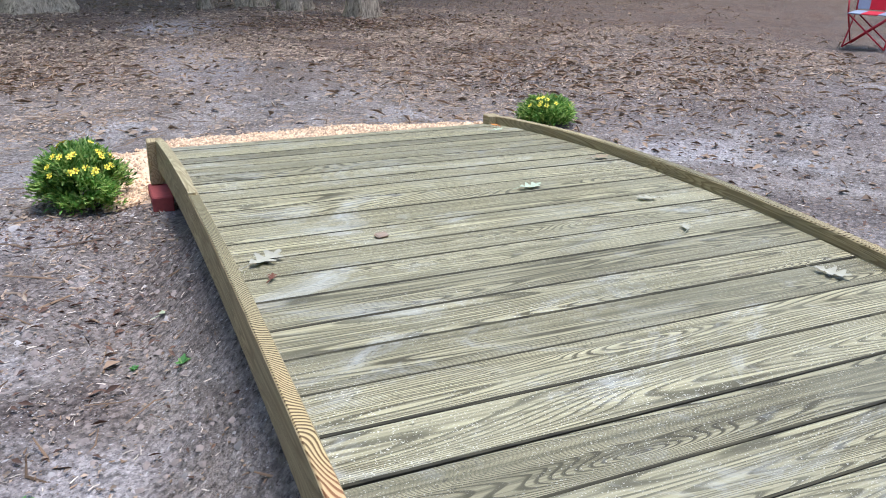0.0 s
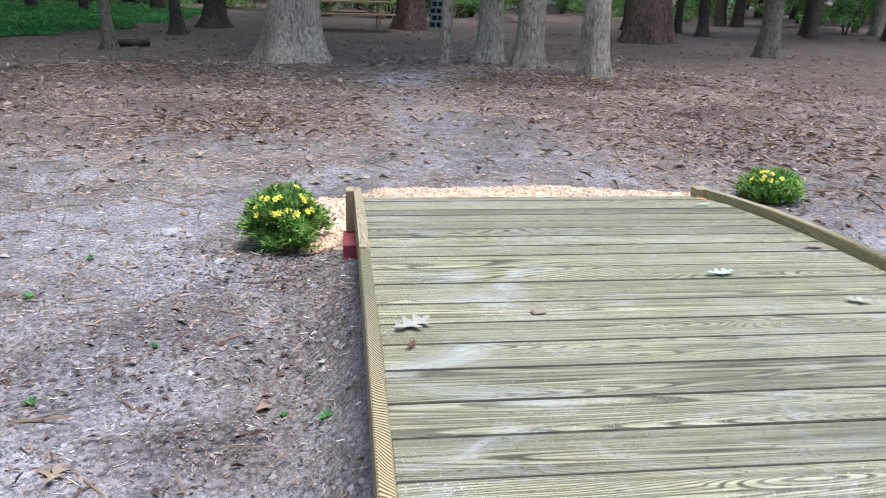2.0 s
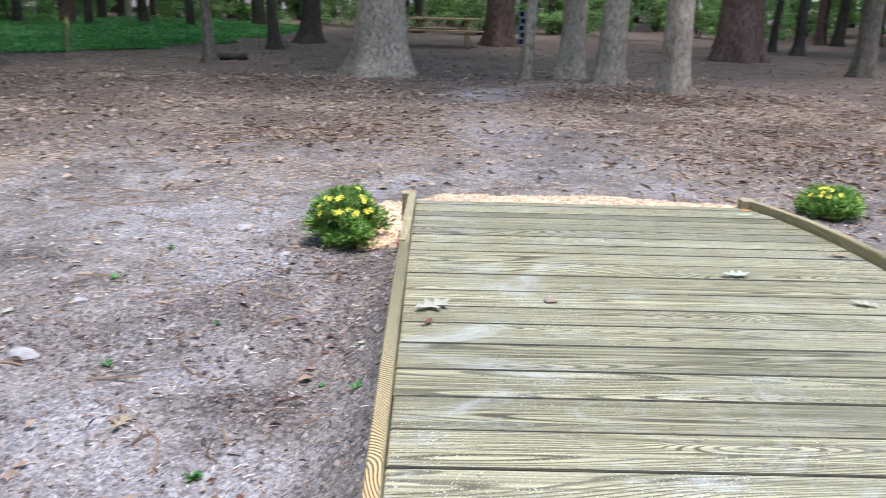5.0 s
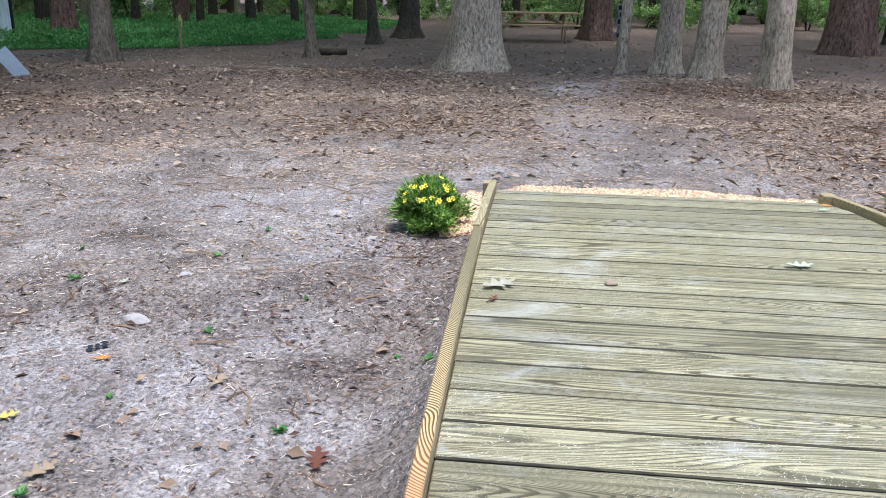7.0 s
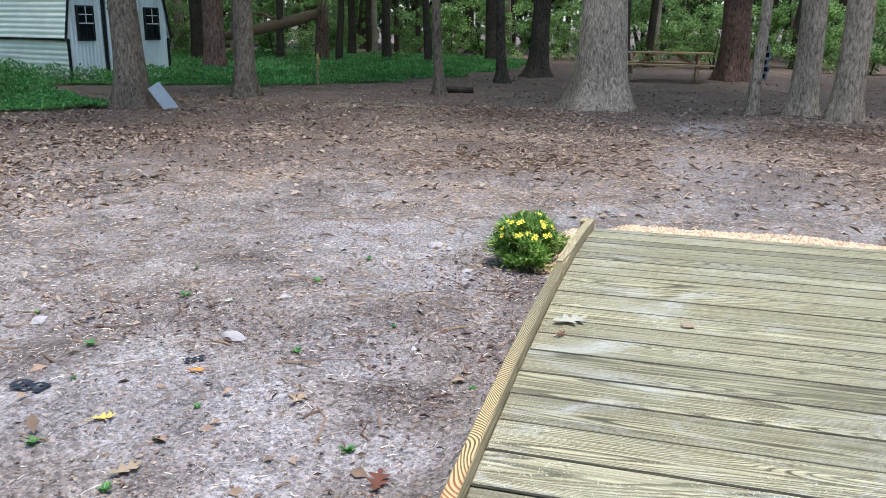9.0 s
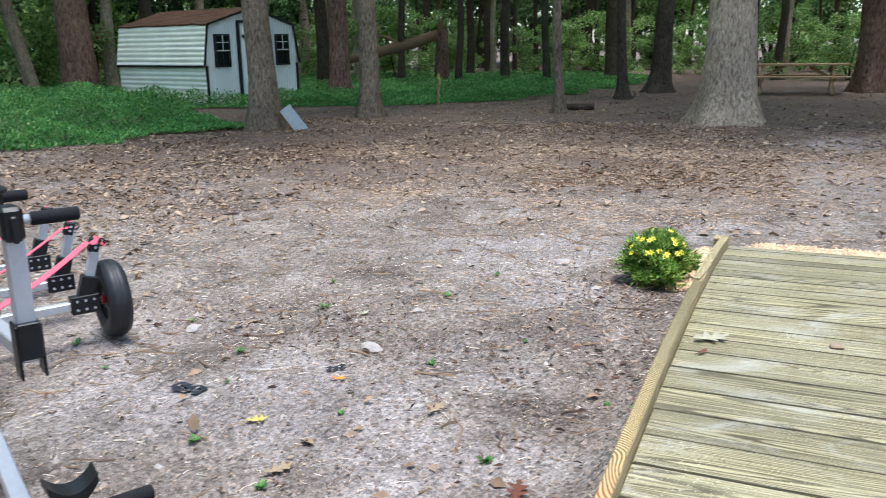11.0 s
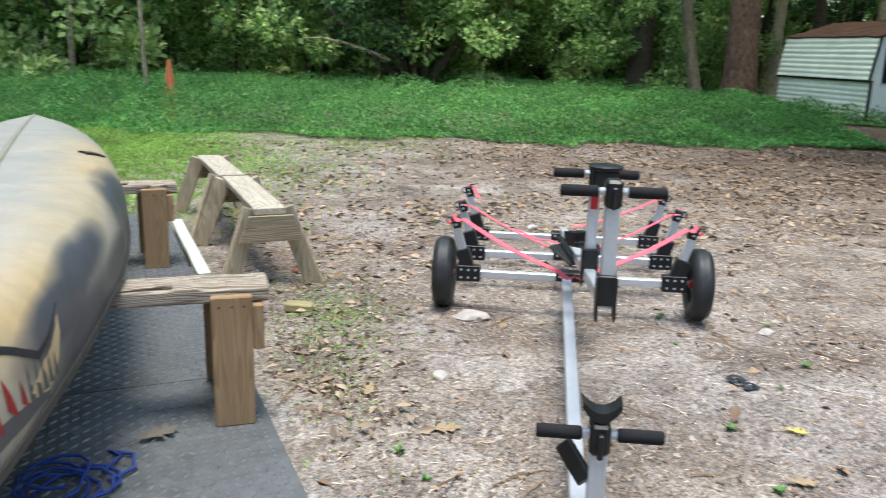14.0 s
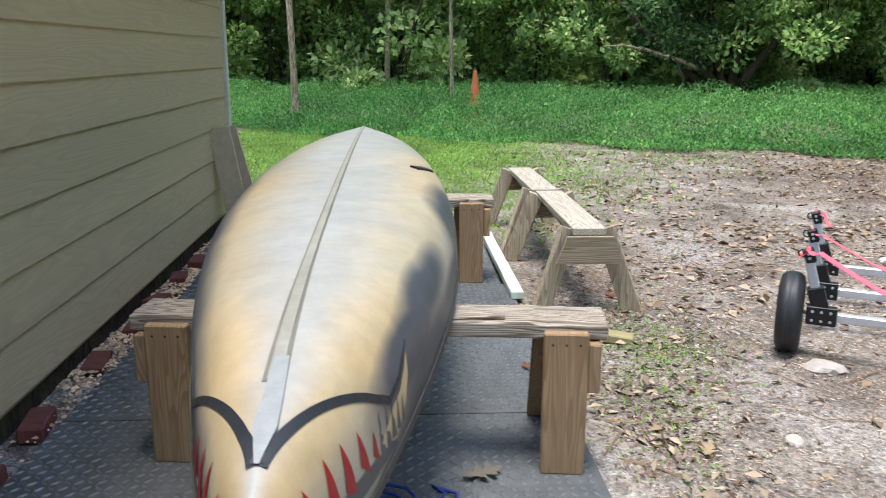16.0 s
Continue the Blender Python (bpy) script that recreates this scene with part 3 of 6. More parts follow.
def tree(x, y, r0, material, label, seed, h=14.0, lean=(0, 0), flare=1.9, crown=True, name="tree", group=""):
    t = thing(name, label, "tree", pose(x, y, height(x, y)), group)
    part("trunk", trunk_bm(r0, h, seed, lean, flare), material, t, smooth=True)
    if crown:
        # Unseen crowns, widened by region to deepen the shade on the ground below.
        wide = 2.2 if -6 < x < -2.5 and y > 14 else 1.4 if x < -2.5 or x > 5.0 else 0.9
        top = pose(lean[0] * h * 0.8, lean[1] * h * 0.8, 0)
        limbs(seed, h, r0, material, t, top)
        # Raised by the clearing so that more light passes under them.
        lift = 3.0 if -3 < x < 6 and y < 16 else 0.0
        share("crown", CROWNS[seed % 3], t, top @ pose(0, 0, lift, 0, 0, seed * 47) @ Matrix.Diagonal((wide, wide, 1.0, 1.0)))
    return t


GREY = "tall tree with lichen-flecked grey bark and flared roots in mulch"
PINE = "tall pine with deeply furrowed red-brown bark"
SLIM = "slim grey-barked tree trunk standing in leaf litter"
tree(-0.36, 14.45, 0.40, M_BARK_GREY, "large grey-barked tree with a broad flared root base", 1, 17, (0.0, 0.0), 1.68)
tree(2.19, 14.4, 0.095, M_BARK_GREY, SLIM, 2, 12, (0.012, 0.0), 1.4)
tree(2.96, 14.5, 0.212, M_BARK_GREY, GREY, 3, 16, (0.012, 0), 1.35)
tree(3.43, 13.5, 0.212, M_BARK_GREY, GREY, 4, 16, (0.012, 0.0), 1.35)
tree(4.24, 12.5, 0.205, M_BARK_GREY, GREY, 5, 16, (0.0, 0), 1.35)
tree(8.15, 20.9, 0.53, M_BARK_PINE, PINE, 6, 20, (0, 0), 1.25)
tree(2.46, 24.9, 0.40, M_BARK_PINE, PINE, 7, 20, (0, 0), 1.4)
tree(10.95, 23.8, 0.13, M_BARK_DARK, SLIM, 8)
tree(9.4, 17.0, 0.20, M_BARK_BROWN, "brown-barked tree standing in brown mulch", 9, 14, (0, 0), 1.5)
tree(-3.8, 16.4, 0.10, M_BARK_BROWN, SLIM, 10, 12, (-0.025, 0))
tree(-3.42, 21.0, 0.13, M_BARK_DARK, SLIM, 11, 14, (-0.03, 0))
tree(-2.93, 23.6, 0.26, M_BARK_DARK, "dark leaning tree trunk among leaf litter", 12, 14, (0.06, 0))
tree(-7.97, 11.9, 0.245, M_BARK_BROWN, "grey-barked tree in front of the small metal shed", 13, 15, (-0.025, -0.01), 1.7)
tree(-7.2, 14.4, 0.20, M_BARK_BROWN, GREY, 14, 15, (-0.02, 0), 1.5)
tree(-11.2, 20.0, 0.29, M_BARK_PINE, PINE, 15, 17, (0, 0), 1.4)
tree(-17.0, 16.3, 0.45, M_BARK_PINE, PINE, 16, 18, (-0.03, 0), 1.3)
tree(-17.3, 15.1, 0.18, M_BARK_BROWN, "leaning pale grey tree trunk at the meadow's edge", 17, 12, (-0.12, -0.14))
tree(-20.5, 15.4, 0.38, M_BARK_DARK, "thick dark tree trunk rising from meadow weeds", 18, 16, (0.0, 0.0), 1.7)
tree(-12.4, 26.4, 0.13, M_BARK_DARK, SLIM, 19)


# ---- house wall with lap siding ----
WX0, WX1, WY = -6.30, 1.6, -1.95
wall = thing("wall_south", "tan painted lap siding wall of an outbuilding", "wall", pose(0, 0, 0), kind="structure")
part("sheathing", box(WX1 - WX0, 0.10, 2.62, 0, at=((WX0 + WX1) / 2, WY - 0.075, 1.41)), M_SIDING, wall)
lap = bmesh.new()
lx = (WX1 - WX0) / 2
lv = [lap.verts.new((sx * lx, y, z)) for sx in (-1, 1) for y, z in ((-0.022, 0.121), (-0.008, 0.121), (0.006, -0.119), (0.004, -0.124), (-0.012, -0.124))]
for k in range(5):
    lap.faces.new((lv[k], lv[(k + 1) % 5], lv[5 + (k + 1) % 5], lv[5 + k]))
lap.faces.new(lv[4::-1])
lap.faces.new(lv[5:])
lap_mesh = mesh_of(lap, "siding_board", M_SIDING)
for k in range(11):
    share("siding_board", lap_mesh, wall, pose((WX0 + WX1) / 2, WY, 0.256 + 0.237 * k))
part("corner_board", box(0.09, 0.12, 2.66, 0.004, at=(WX0 - 0.046, WY - 0.035, 1.43)), M_TRIM, wall, "white painted corner board")
for nm, sx, sy, px, py in (("wall_west", 0.1, 4.0, WX0, WY - 2.13), ("wall_east", 0.1, 4.0, WX1, WY - 2.13), ("wall_north", WX1 - WX0, 0.1, (WX0 + WX1) / 2, WY - 4.18)):
    tagged(part(nm, box(sx, sy, 2.6, 0, at=(px, py, 1.42)), M_SIDING), "plain tan outbuilding wall", "wall", kind="structure")
# Unseen roof; its deep eave is added to block light from wall and plate.
tagged(part("roof", box(WX1 - WX0 + 0.6, 5.3, 0.12, 0.01, at=((WX0 + WX1) / 2, WY - 2.0, 2.8)), M_BARK_DARK), "unseen dark low outbuilding roof with an eave added for shade", "roof", kind="structure")
# Dark strip at the wall's foot; shade under the siding put into its colour.
tagged(part("foundation", box(WX1 - WX0 - 0.05, 0.14, 0.2, 0, at=((WX0 + WX1) / 2, WY - 0.1, 0.02)), M_BARK_DARK), "dark footing strip with the shade under the siding in its colour", "wall", kind="structure")

rb = random.Random(11)
for k in range(9):
    bx = -1.75 - 0.5 * k + rb.uniform(-0.12, 0.12)
    brick = thing("brick", "dirty red brick lying in gravel along the wall", "brick", pose(bx, -1.875 + rb.uniform(-0.015, 0.015), 0.035, rb.uniform(-5, 5), rb.uniform(-5, 5), rb.uniform(-14, 14)), "bricks along the wall")
    part("body", box(0.20, 0.095, 0.06, 0.006), M_BRICK_OLD, brick)

M_FADED = plain("faded_tan_board", (196, 180, 150), 0.8, 0.0, 0.2, 18.0, 0.15)
for k, (dx, w, tilt) in enumerate(((0.0, 0.17, 9), (-0.12, 0.22, 13))):
    bd = thing("leaning_board", "grey-tan board leaning against the outbuilding wall", "board", pose(-5.75 + dx, -1.76 + 0.06 * k, 0.02, tilt, 2, 0), "boards leaning on the wall")
    part("body", box(0.03, w, 0.86, 0.004, at=(0, 0, 0.43)), M_FADED, bd)

# ---- tread plate ----
def tread_plate(x0, x1, y0, y1):
    th = thing("tread_plate", "dirty grey diamond tread plate lying flat on the ground", "metal plate", pose((x0 + x1) / 2, (y0 + y1) / 2, 0.03), "tread plates")
    sx, sy = x1 - x0, y1 - y0
    part("sheet", box(sx, sy, 0.012, 0.002), M_PLATE, th)
    vs, fs = [], []
    p = 0.038
    for i in range(int(sx / p)):
        for j in range(int(sy / p)):
            cx, cy = -sx / 2 + p * (i + 0.5), -sy / 2 + p * (j + 0.5)
            a = radians(45 if (i + j) % 2 else -45)
            u, w = Vector((math.cos(a), math.sin(a), 0)), Vector((-math.sin(a), math.cos(a), 0))
            c = Vector((cx, cy, 0.006))
            k = len(vs)
            vs += [tuple(c - u * 0.0205), tuple(c + w * 0.0062), tuple(c + u * 0.0205), tuple(c - w * 0.0062), tuple(c - u * 0.013 + Vector((0, 0, 0.006))), tuple(c + u * 0.013 + Vector((0, 0, 0.006)))]
            fs += [(k, k + 4, k + 1), (k + 1, k + 4, k + 5), (k + 1, k + 5, k + 2), (k + 2, k + 5, k + 3), (k + 3, k + 5, k + 4), (k + 3, k + 4, k)]
    me = bpy.data.meshes.new("tread_pattern")
    me.from_pydata(vs, [], fs)
    me.materials.append(M_LUG)
    o = tagged(new("tread_pattern", me), kind="stuff")
    o.parent = th


tread_plate(-2.245, -0.4, -1.80, 0.20)
tread_plate(-4.10, -2.255, -1.80, 0.19)
tread_plate(-5.95, -4.11, -1.80, 0.14)

# ---- sawhorses under the canoe ----
def canoe_sawhorse(x, y0, y1, top, turn, label):
    th = thing("sawhorse", label, "sawhorse", pose(x, (y0 + y1) / 2, 0.035, 0, 0, turn), "sawhorses under the canoe")
    h = (y1 - y0) / 2
    z = top - 0.035
    b = box(0.20, 2 * h, 0.055, 0.006)
    bmesh.ops.subdivide_edges(b, edges=[e for e in b.edges if abs(e.verts[0].co.y - e.verts[1].co.y) > 0.2], cuts=24)
    for v in b.verts:
        v.co += Vector((0.006 * noise.noise((v.co.y * 9, 0, v.co.x * 30)), 0, 0.004 * noise.noise((v.co.y * 14, 3, v.co.x * 20))))
    part("top_plank", b, M_OLDWOOD_Y, th, "split and weathered grey top plank", pose(0, 0, z - 0.0275))
    splinter = box(0.03, 0.34, 0.012, 0.003)
    part("split", splinter, M_OLDWOOD_Y, th, "lifted grey splinter on the plank", pose(0.07, 0.30, z + 0.004, 2, 4, 3))
    for sy in (-1, 1):
        yy = sy * (h - 0.14)
        part("leg", box(0.04, 0.148, z - 0.022, 0.005), M_OLDWOOD_Z, th, m=pose(0.121, yy, (z - 0.022) / 2))
        part("leg", beam((-0.03, yy - sy * 0.03, z - 0.058), (-0.34, yy - sy * 0.03, 0.01), 0.14, 0.04, 0.005), M_OLDWOOD_Z, th)
        part("brace", box(0.17, 0.04, 0.17, 0.004), M_OLDWOOD_Z, th, m=pose(0.05, yy + sy * 0.095, z - 0.145))
        for k in (-0.045, 0, 0.045):
            part("nail", tube([(0, 0, 0), (0.003, 0, 0)], 0.004, 8), M_BLACK, th, m=pose(0.140, yy + k, z - 0.06))
    return th


M_OLDWOOD_Y = wood("weathered_plank", (190, 178, 160), (84, 66, 50), (150, 142, 132), 11.0, 1, 0.9, 0.5)
canoe_sawhorse(-1.965, -1.40, 0.225, 0.562, -6.3, "heavy weathered wooden sawhorse carrying the canoe's near end")
canoe_sawhorse(-4.30, -1.42, 0.10, 0.562, -2.0, "heavy weathered wooden sawhorse carrying the canoe's far end")

# ---- two joined low sawhorses on the dirt ----
def low_sawhorse(x0, x1, yc, top, wide, turn, label):
    """A plank top on splayed legs, with a gusset board across the end pair."""
    L = x1 - x0
    th = thing("sawhorse", label, "sawhorse", pose((x0 + x1) / 2, yc, 0.0, 0, 0, turn), "low sawhorses on the dirt")
    part("top_plank", box(L, 0.19, 0.04, 0.004, at=(0, 0, top - 0.02)), M_OLDWOOD, th, "grey weathered top plank")
    part("rail", box(L - 0.1, 0.04, 0.09, 0.004, at=(0, 0, top - 0.085)), M_OLDWOOD, th)
    for sx in (-1, 1):
        for sy in (-1, 1):
            b = beam((sx * (L / 2 - 0.07), sy * 0.10, top - 0.012), (sx * (L / 2 - 0.01), sy * wide, -0.01), 0.04, 0.11, 0.004)
            part("leg", b, M_GREYLEG, th)
        g = bmesh.new()
        pts = [(-0.185, -0.195), (0.185, -0.195), (0.13, -0.043), (-0.13, -0.043)]
        f0 = [g.verts.new((sx * (L / 2 - 0.0), y, top + z)) for y, z in pts]
        f1 = [g.verts.new((sx * (L / 2 + 0.035), y, top + z)) for y, z in pts]
        g.faces.new(f0)
        g.faces.new(f1[::-1])
        for k in range(4):
            g.faces.new((f0[k], f1[k], f1[(k + 1) % 4], f0[(k + 1) % 4]))
        bmesh.ops.recalc_face_normals(g, faces=g.faces)
        part("gusset", g, M_OLDWOOD_YG, th, "grey gusset board across the legs")


M_GREYLEG = wood("grey_leg_lumber", (196, 182, 156), (142, 126, 102), (150, 140, 122), 10.0, 2, 0.88, 0.5)
M_OLDWOOD_YG = wood("weathered_gusset", (164, 150, 124), (112, 96, 74), (134, 126, 112), 10.0, 1, 0.9, 0.4)
low_sawhorse(-4.90, -3.62, 0.57, 0.49, 0.27, 0, "low grey wooden sawhorse with splayed legs on mossy dirt")
low_sawhorse(-6.10, -4.96, 0.54, 0.49, 0.27, 1, "low grey wooden sawhorse behind another, on bare dirt")
pl = thing("painted_plank", "pale green-white painted plank lying beside the tread plate", "plank", pose(-4.6, 0.19, 0.06, 0, 0, 0.5))
part("body", box(1.65, 0.075, 0.045, 0.004), plain("pale_paint", (196, 204, 190), 0.7, 0.0, 0.2, 25.0, 0.2), pl)
M_MOSSY = plain("yellow_mossy_wood", (146, 136, 98), 0.9, 0.0, 0.25, 20.0, 0.4)
for x, y, a, sx in ((-3.12, 0.62, 70, 0.15), (-3.45, 0.36, 62, 0.22)):
    w = thing("wood_offcut", "yellow-green mossy wood offcut lying on the dirt", "wood offcut", pose(x, y, height(x, y) + 0.025, 0, 4, a), "mossy offcuts")
    part("body", box(sx, 0.09, 0.045, 0.006), M_MOSSY, w)

# ---- canoe ----
def hull(s, v, off=0.0):
    q = abs(2 * s - 1)
    x = -0.278 - 5.328 * s
    sn = max(0.0, math.sin(math.pi * s))
    wide = 0.489 * (sn ** 0.782 if s < 0.5 else sn ** 0.40)
    zg = 0.588 - 0.062 * q ** 3
    zk = 0.929 - 0.045 * q * q - (0.151 if s < 0.5 else 0.0) * q ** 8
    e = 0.6 + 0.7 * math.exp(-(1 - q) / 0.16)
    th = abs(v) * math.pi / 2
    y = wide * math.sin(th) ** e
    z = zg + (zk - zg) * max(0.0, math.cos(th)) ** (0.55 + 0.2 * (e - 0.6))
    return Vector((x, -0.696 + 0.011 * x + math.copysign(y, v), z))


def hull_out(s, v, off):
    a, b = hull(min(s + 0.004, 1), v), hull(max(s - 0.004, 0), v)
    c, d = hull(s, min(v + 0.03, 1)), hull(s, max(v - 0.03, -1))
    n = (a - b).cross(c - d)
    if n.length < 1e-9:
        n = Vector((0, 0, 1))
    n.normalize()
    p = hull(s, v)
    if n.dot(p - Vector((p.x - 0.05 * (0.5 - s), -0.7, 0.5))) < 0:
        n.negate()
    return p + n * off


def canoe_paint():
    k = Mat("camouflage_canoe_paint", 0.42, 0.0, 0.5)
    uv = k.n.new("ShaderNodeUVMap")
    uv.uv_map = "paint"
    sp = k.n.new("ShaderNodeSeparateXYZ")
    k.l.new(uv.outputs[0], sp.inputs[0])
    o = k.coord()
    soft = k.noise(o, 3.0, 4, 0.6)
    tan = k.ramp(k.math("ADD", k.math("MULTIPLY", k.noise(o, 1.3, 3, 0.5), 0.7), k.math("MULTIPLY", sp.outputs[0], 0.35)), [(0.30, lin(186, 160, 118)), (0.46, lin(174, 158, 128)), (0.64, lin(152, 149, 138))])
    # Pale band along the keel: silver paint and sky sheen both put into colour.
    mid = k.ramp(k.math("ABSOLUTE", k.math("ADD", sp.outputs[1], k.math("MULTIPLY", k.math("SUBTRACT", soft, 0.5), 0.35))), [(0.04, 0.85), (0.30, 0.15), (0.5, 0.0), (0.85, 0.5)])
    tan = k.mix(mid, tan, lin(158, 160, 160))
    grey = lin(74, 77, 86)

    def blob(cs, cv, rs, rv):
        a = k.math("POWER", k.math("ABSOLUTE", k.math("DIVIDE", k.math("SUBTRACT", sp.outputs[0], cs), rs)), 2.0)
        b = k.math("POWER", k.math("ABSOLUTE", k.math("DIVIDE", k.math("SUBTRACT", sp.outputs[1], cv), rv)), 2.0)
        d = k.math("ADD", k.math("ADD", a, b), k.math("MULTIPLY", k.math("SUBTRACT", soft, 0.5), 0.9))
        return k.ramp(d, [(0.25, 1.0), (1.0, 0.0)])

    m = blob(0.160, 0.76, 0.080, 0.24)
    for args in ((0.215, 0.66, 0.075, 0.24), (0.41, 0.78, 0.10, 0.42), (0.30, -0.95, 0.30, 0.56), (0.66, 0.95, 0.2, 0.36), (0.60, -0.95, 0.3, 0.34), (0.1, -1.0, 0.12, 0.3), (0.33, 0.98, 0.2, 0.2), (0.20, 1.0, 0.11, 0.26), (0.14, -0.90, 0.11, 0.30), (0.40, -0.74, 0.24, 0.38), (0.62, -0.80, 0.2, 0.42), (0.22, -0.92, 0.16, 0.38), (0.36, -0.95, 0.30, 0.46), (0.55, -1.0, 0.34, 0.36)):
        m = k.math("MAXIMUM", m, blob(*args))
    flank = k.ramp(k.math("ADD", k.math("MULTIPLY", sp.outputs[1], -1.0), k.math("MULTIPLY", k.math("SUBTRACT", soft, 0.5), 0.3)), [(0.50, 0.0), (0.70, 1.0)])
    reach = k.ramp(sp.outputs[0], [(0.12, 0.0), (0.18, 0.9), (0.6, 0.9), (0.8, 0.2)])
    m = k.math("MAXIMUM", m, k.math("MULTIPLY", flank, reach))
    col = k.mix(m, tan, grey)
    wear = k.ramp(k.noise(o, 42.0, 4, 0.7), [(0.68, 0.0), (0.74, 0.5)])
    col = k.mix(k.math("MULTIPLY", wear, k.ramp(soft, [(0.45, 0.0), (0.6, 1.0)])), col, lin(120, 116, 108))
    dust = k.ramp(k.noise(o, 9.0, 5, 0.7), [(0.35, 0.86), (0.65, 1.06)])
    k.color(k.mix(1.0, col, dust, "MULTIPLY"))
    k.put(k.b.inputs["Roughness"], k.ramp(soft, [(0.3, 0.34), (0.7, 0.5)]))
    return k.bump(k.noise(o, 5.0, 3, 0.5), 0.12, 0.02).m


canoe = thing("canoe", "overturned tan and grey canoe with painted teeth, on sawhorses", "canoe", pose(0, 0, 0))
NS, NV = 110, 48
cvs, cfs = [], []
for i in range(NS + 1):
    for j in range(NV + 1):
        cvs.append(tuple(hull(i / NS, -1 + 2 * j / NV)))
for i in range(NS):
    for j in range(NV):
        a = i * (NV + 1) + j
        cfs.append((a, a + 1, a + NV + 2, a + NV + 1))
cme = bpy.data.meshes.new("hull")
cme.from_pydata(cvs, [], cfs)
uvl = cme.uv_layers.new(name="paint")
for lp in cme.loops:
    i, j = divmod(lp.vertex_index, NV + 1)
    uvl.data[lp.index].uv = (i / NS, -1 + 2 * j / NV)
cme.materials.append(canoe_paint())
cme.polygons.foreach_set("use_smooth", [True] * len(cme.polygons))
ho = new("hull", cme)
ho.parent = canoe
sol = ho.modifiers.new("skin", "SOLIDIFY")
sol.thickness, sol.offset = 0.006, 0.0
M_KEEL = plain("scuffed_grey_keel", (118, 114, 102), 0.5, 0.2, 0.3, 30.0, 0.3)
M_KEELTOP = plain("pale_keel_ridge", (150, 147, 136), 0.45, 0.1, 0.3, 40.0, 0.2)
M_INK = plain("dark_slate_paint", (38, 40, 46), 0.5, 0.0, 0.25, 40.0, 0.1)
M_REDPAINT = plain("red_mouth_paint", (150, 28, 34), 0.5, 0.0, 0.25, 30.0, 0.1)
M_LIP = plain("cream_lip_paint", (195, 171, 131), 0.42, 0.0, 0.1, 9.0, 0.05)
M_JAW = plain("grey_jaw_paint", (80, 79, 82), 0.5, 0.0, 0.3, 12.0, 0.1)


def strip(points, widths, off, name, material, label):
    """A painted band or raised seam that follows the hull along points of (s, v)."""
    b = bmesh.new()
    fine = []
    for (p, w0), (q, w1) in zip(zip(points, widths), zip(points[1:], widths[1:])):
        n = 10
        for k in range(n):
            t = k / n
            fine.append(((p[0] + (q[0] - p[0]) * t, p[1] + (q[1] - p[1]) * t), w0 + (w1 - w0) * t))
    fine.append((points[-1], widths[-1]))
    prev = None
    pos = [hull_out(*p, off) for p, _ in fine]
    for k, (p, w) in enumerate(fine):
        d = pos[min(k + 1, len(pos) - 1)] - pos[max(k - 1, 0)]
        n = hull_out(*p, 0.02) - hull_out(*p, 0.0)
        sd = d.cross(n)
        sd.normalize()
        n.normalize()
        ring = [b.verts.new(pos[k] + sd * w), b.verts.new(pos[k] - sd * w), b.verts.new(pos[k] - sd * w - n * 0.012), b.verts.new(pos[k] + sd * w - n * 0.012)]
        if prev:
            for i in range(4):
                b.faces.new((prev[i], prev[(i + 1) % 4], ring[(i + 1) % 4], ring[i]))
        prev = ring
    bmesh.ops.recalc_face_normals(b, faces=b.faces)
    return part(name, b, material, canoe, label)


strip([(0.07, 0.0), (0.2, 0.0), (0.5, 0.0), (0.8, 0.0), (0.985, 0.0)], [0.022, 0.016, 0.014, 0.012, 0.012], 0.004, "keel_seam", M_KEEL, "scuffed grey keel seam")
strip([(0.07, 0.0), (0.3, 0.0), (0.6, 0.0), (0.985, 0.0)], [0.013, 0.009, 0.007, 0.007], 0.0075, "keel_ridge", M_KEELTOP, "narrow paler raised keel ridge")
strip([(0.030, 0.0), (0.045, 0.015), (0.060, 0.02), (0.085, 0.01)], [0.004, 0.020, 0.018, 0.014], 0.009, "stem_plate", plain("pale_worn_stem", (146, 148, 147), 0.4, 0.1, 0.25, 30.0, 0.2), "pale bare stem plate")
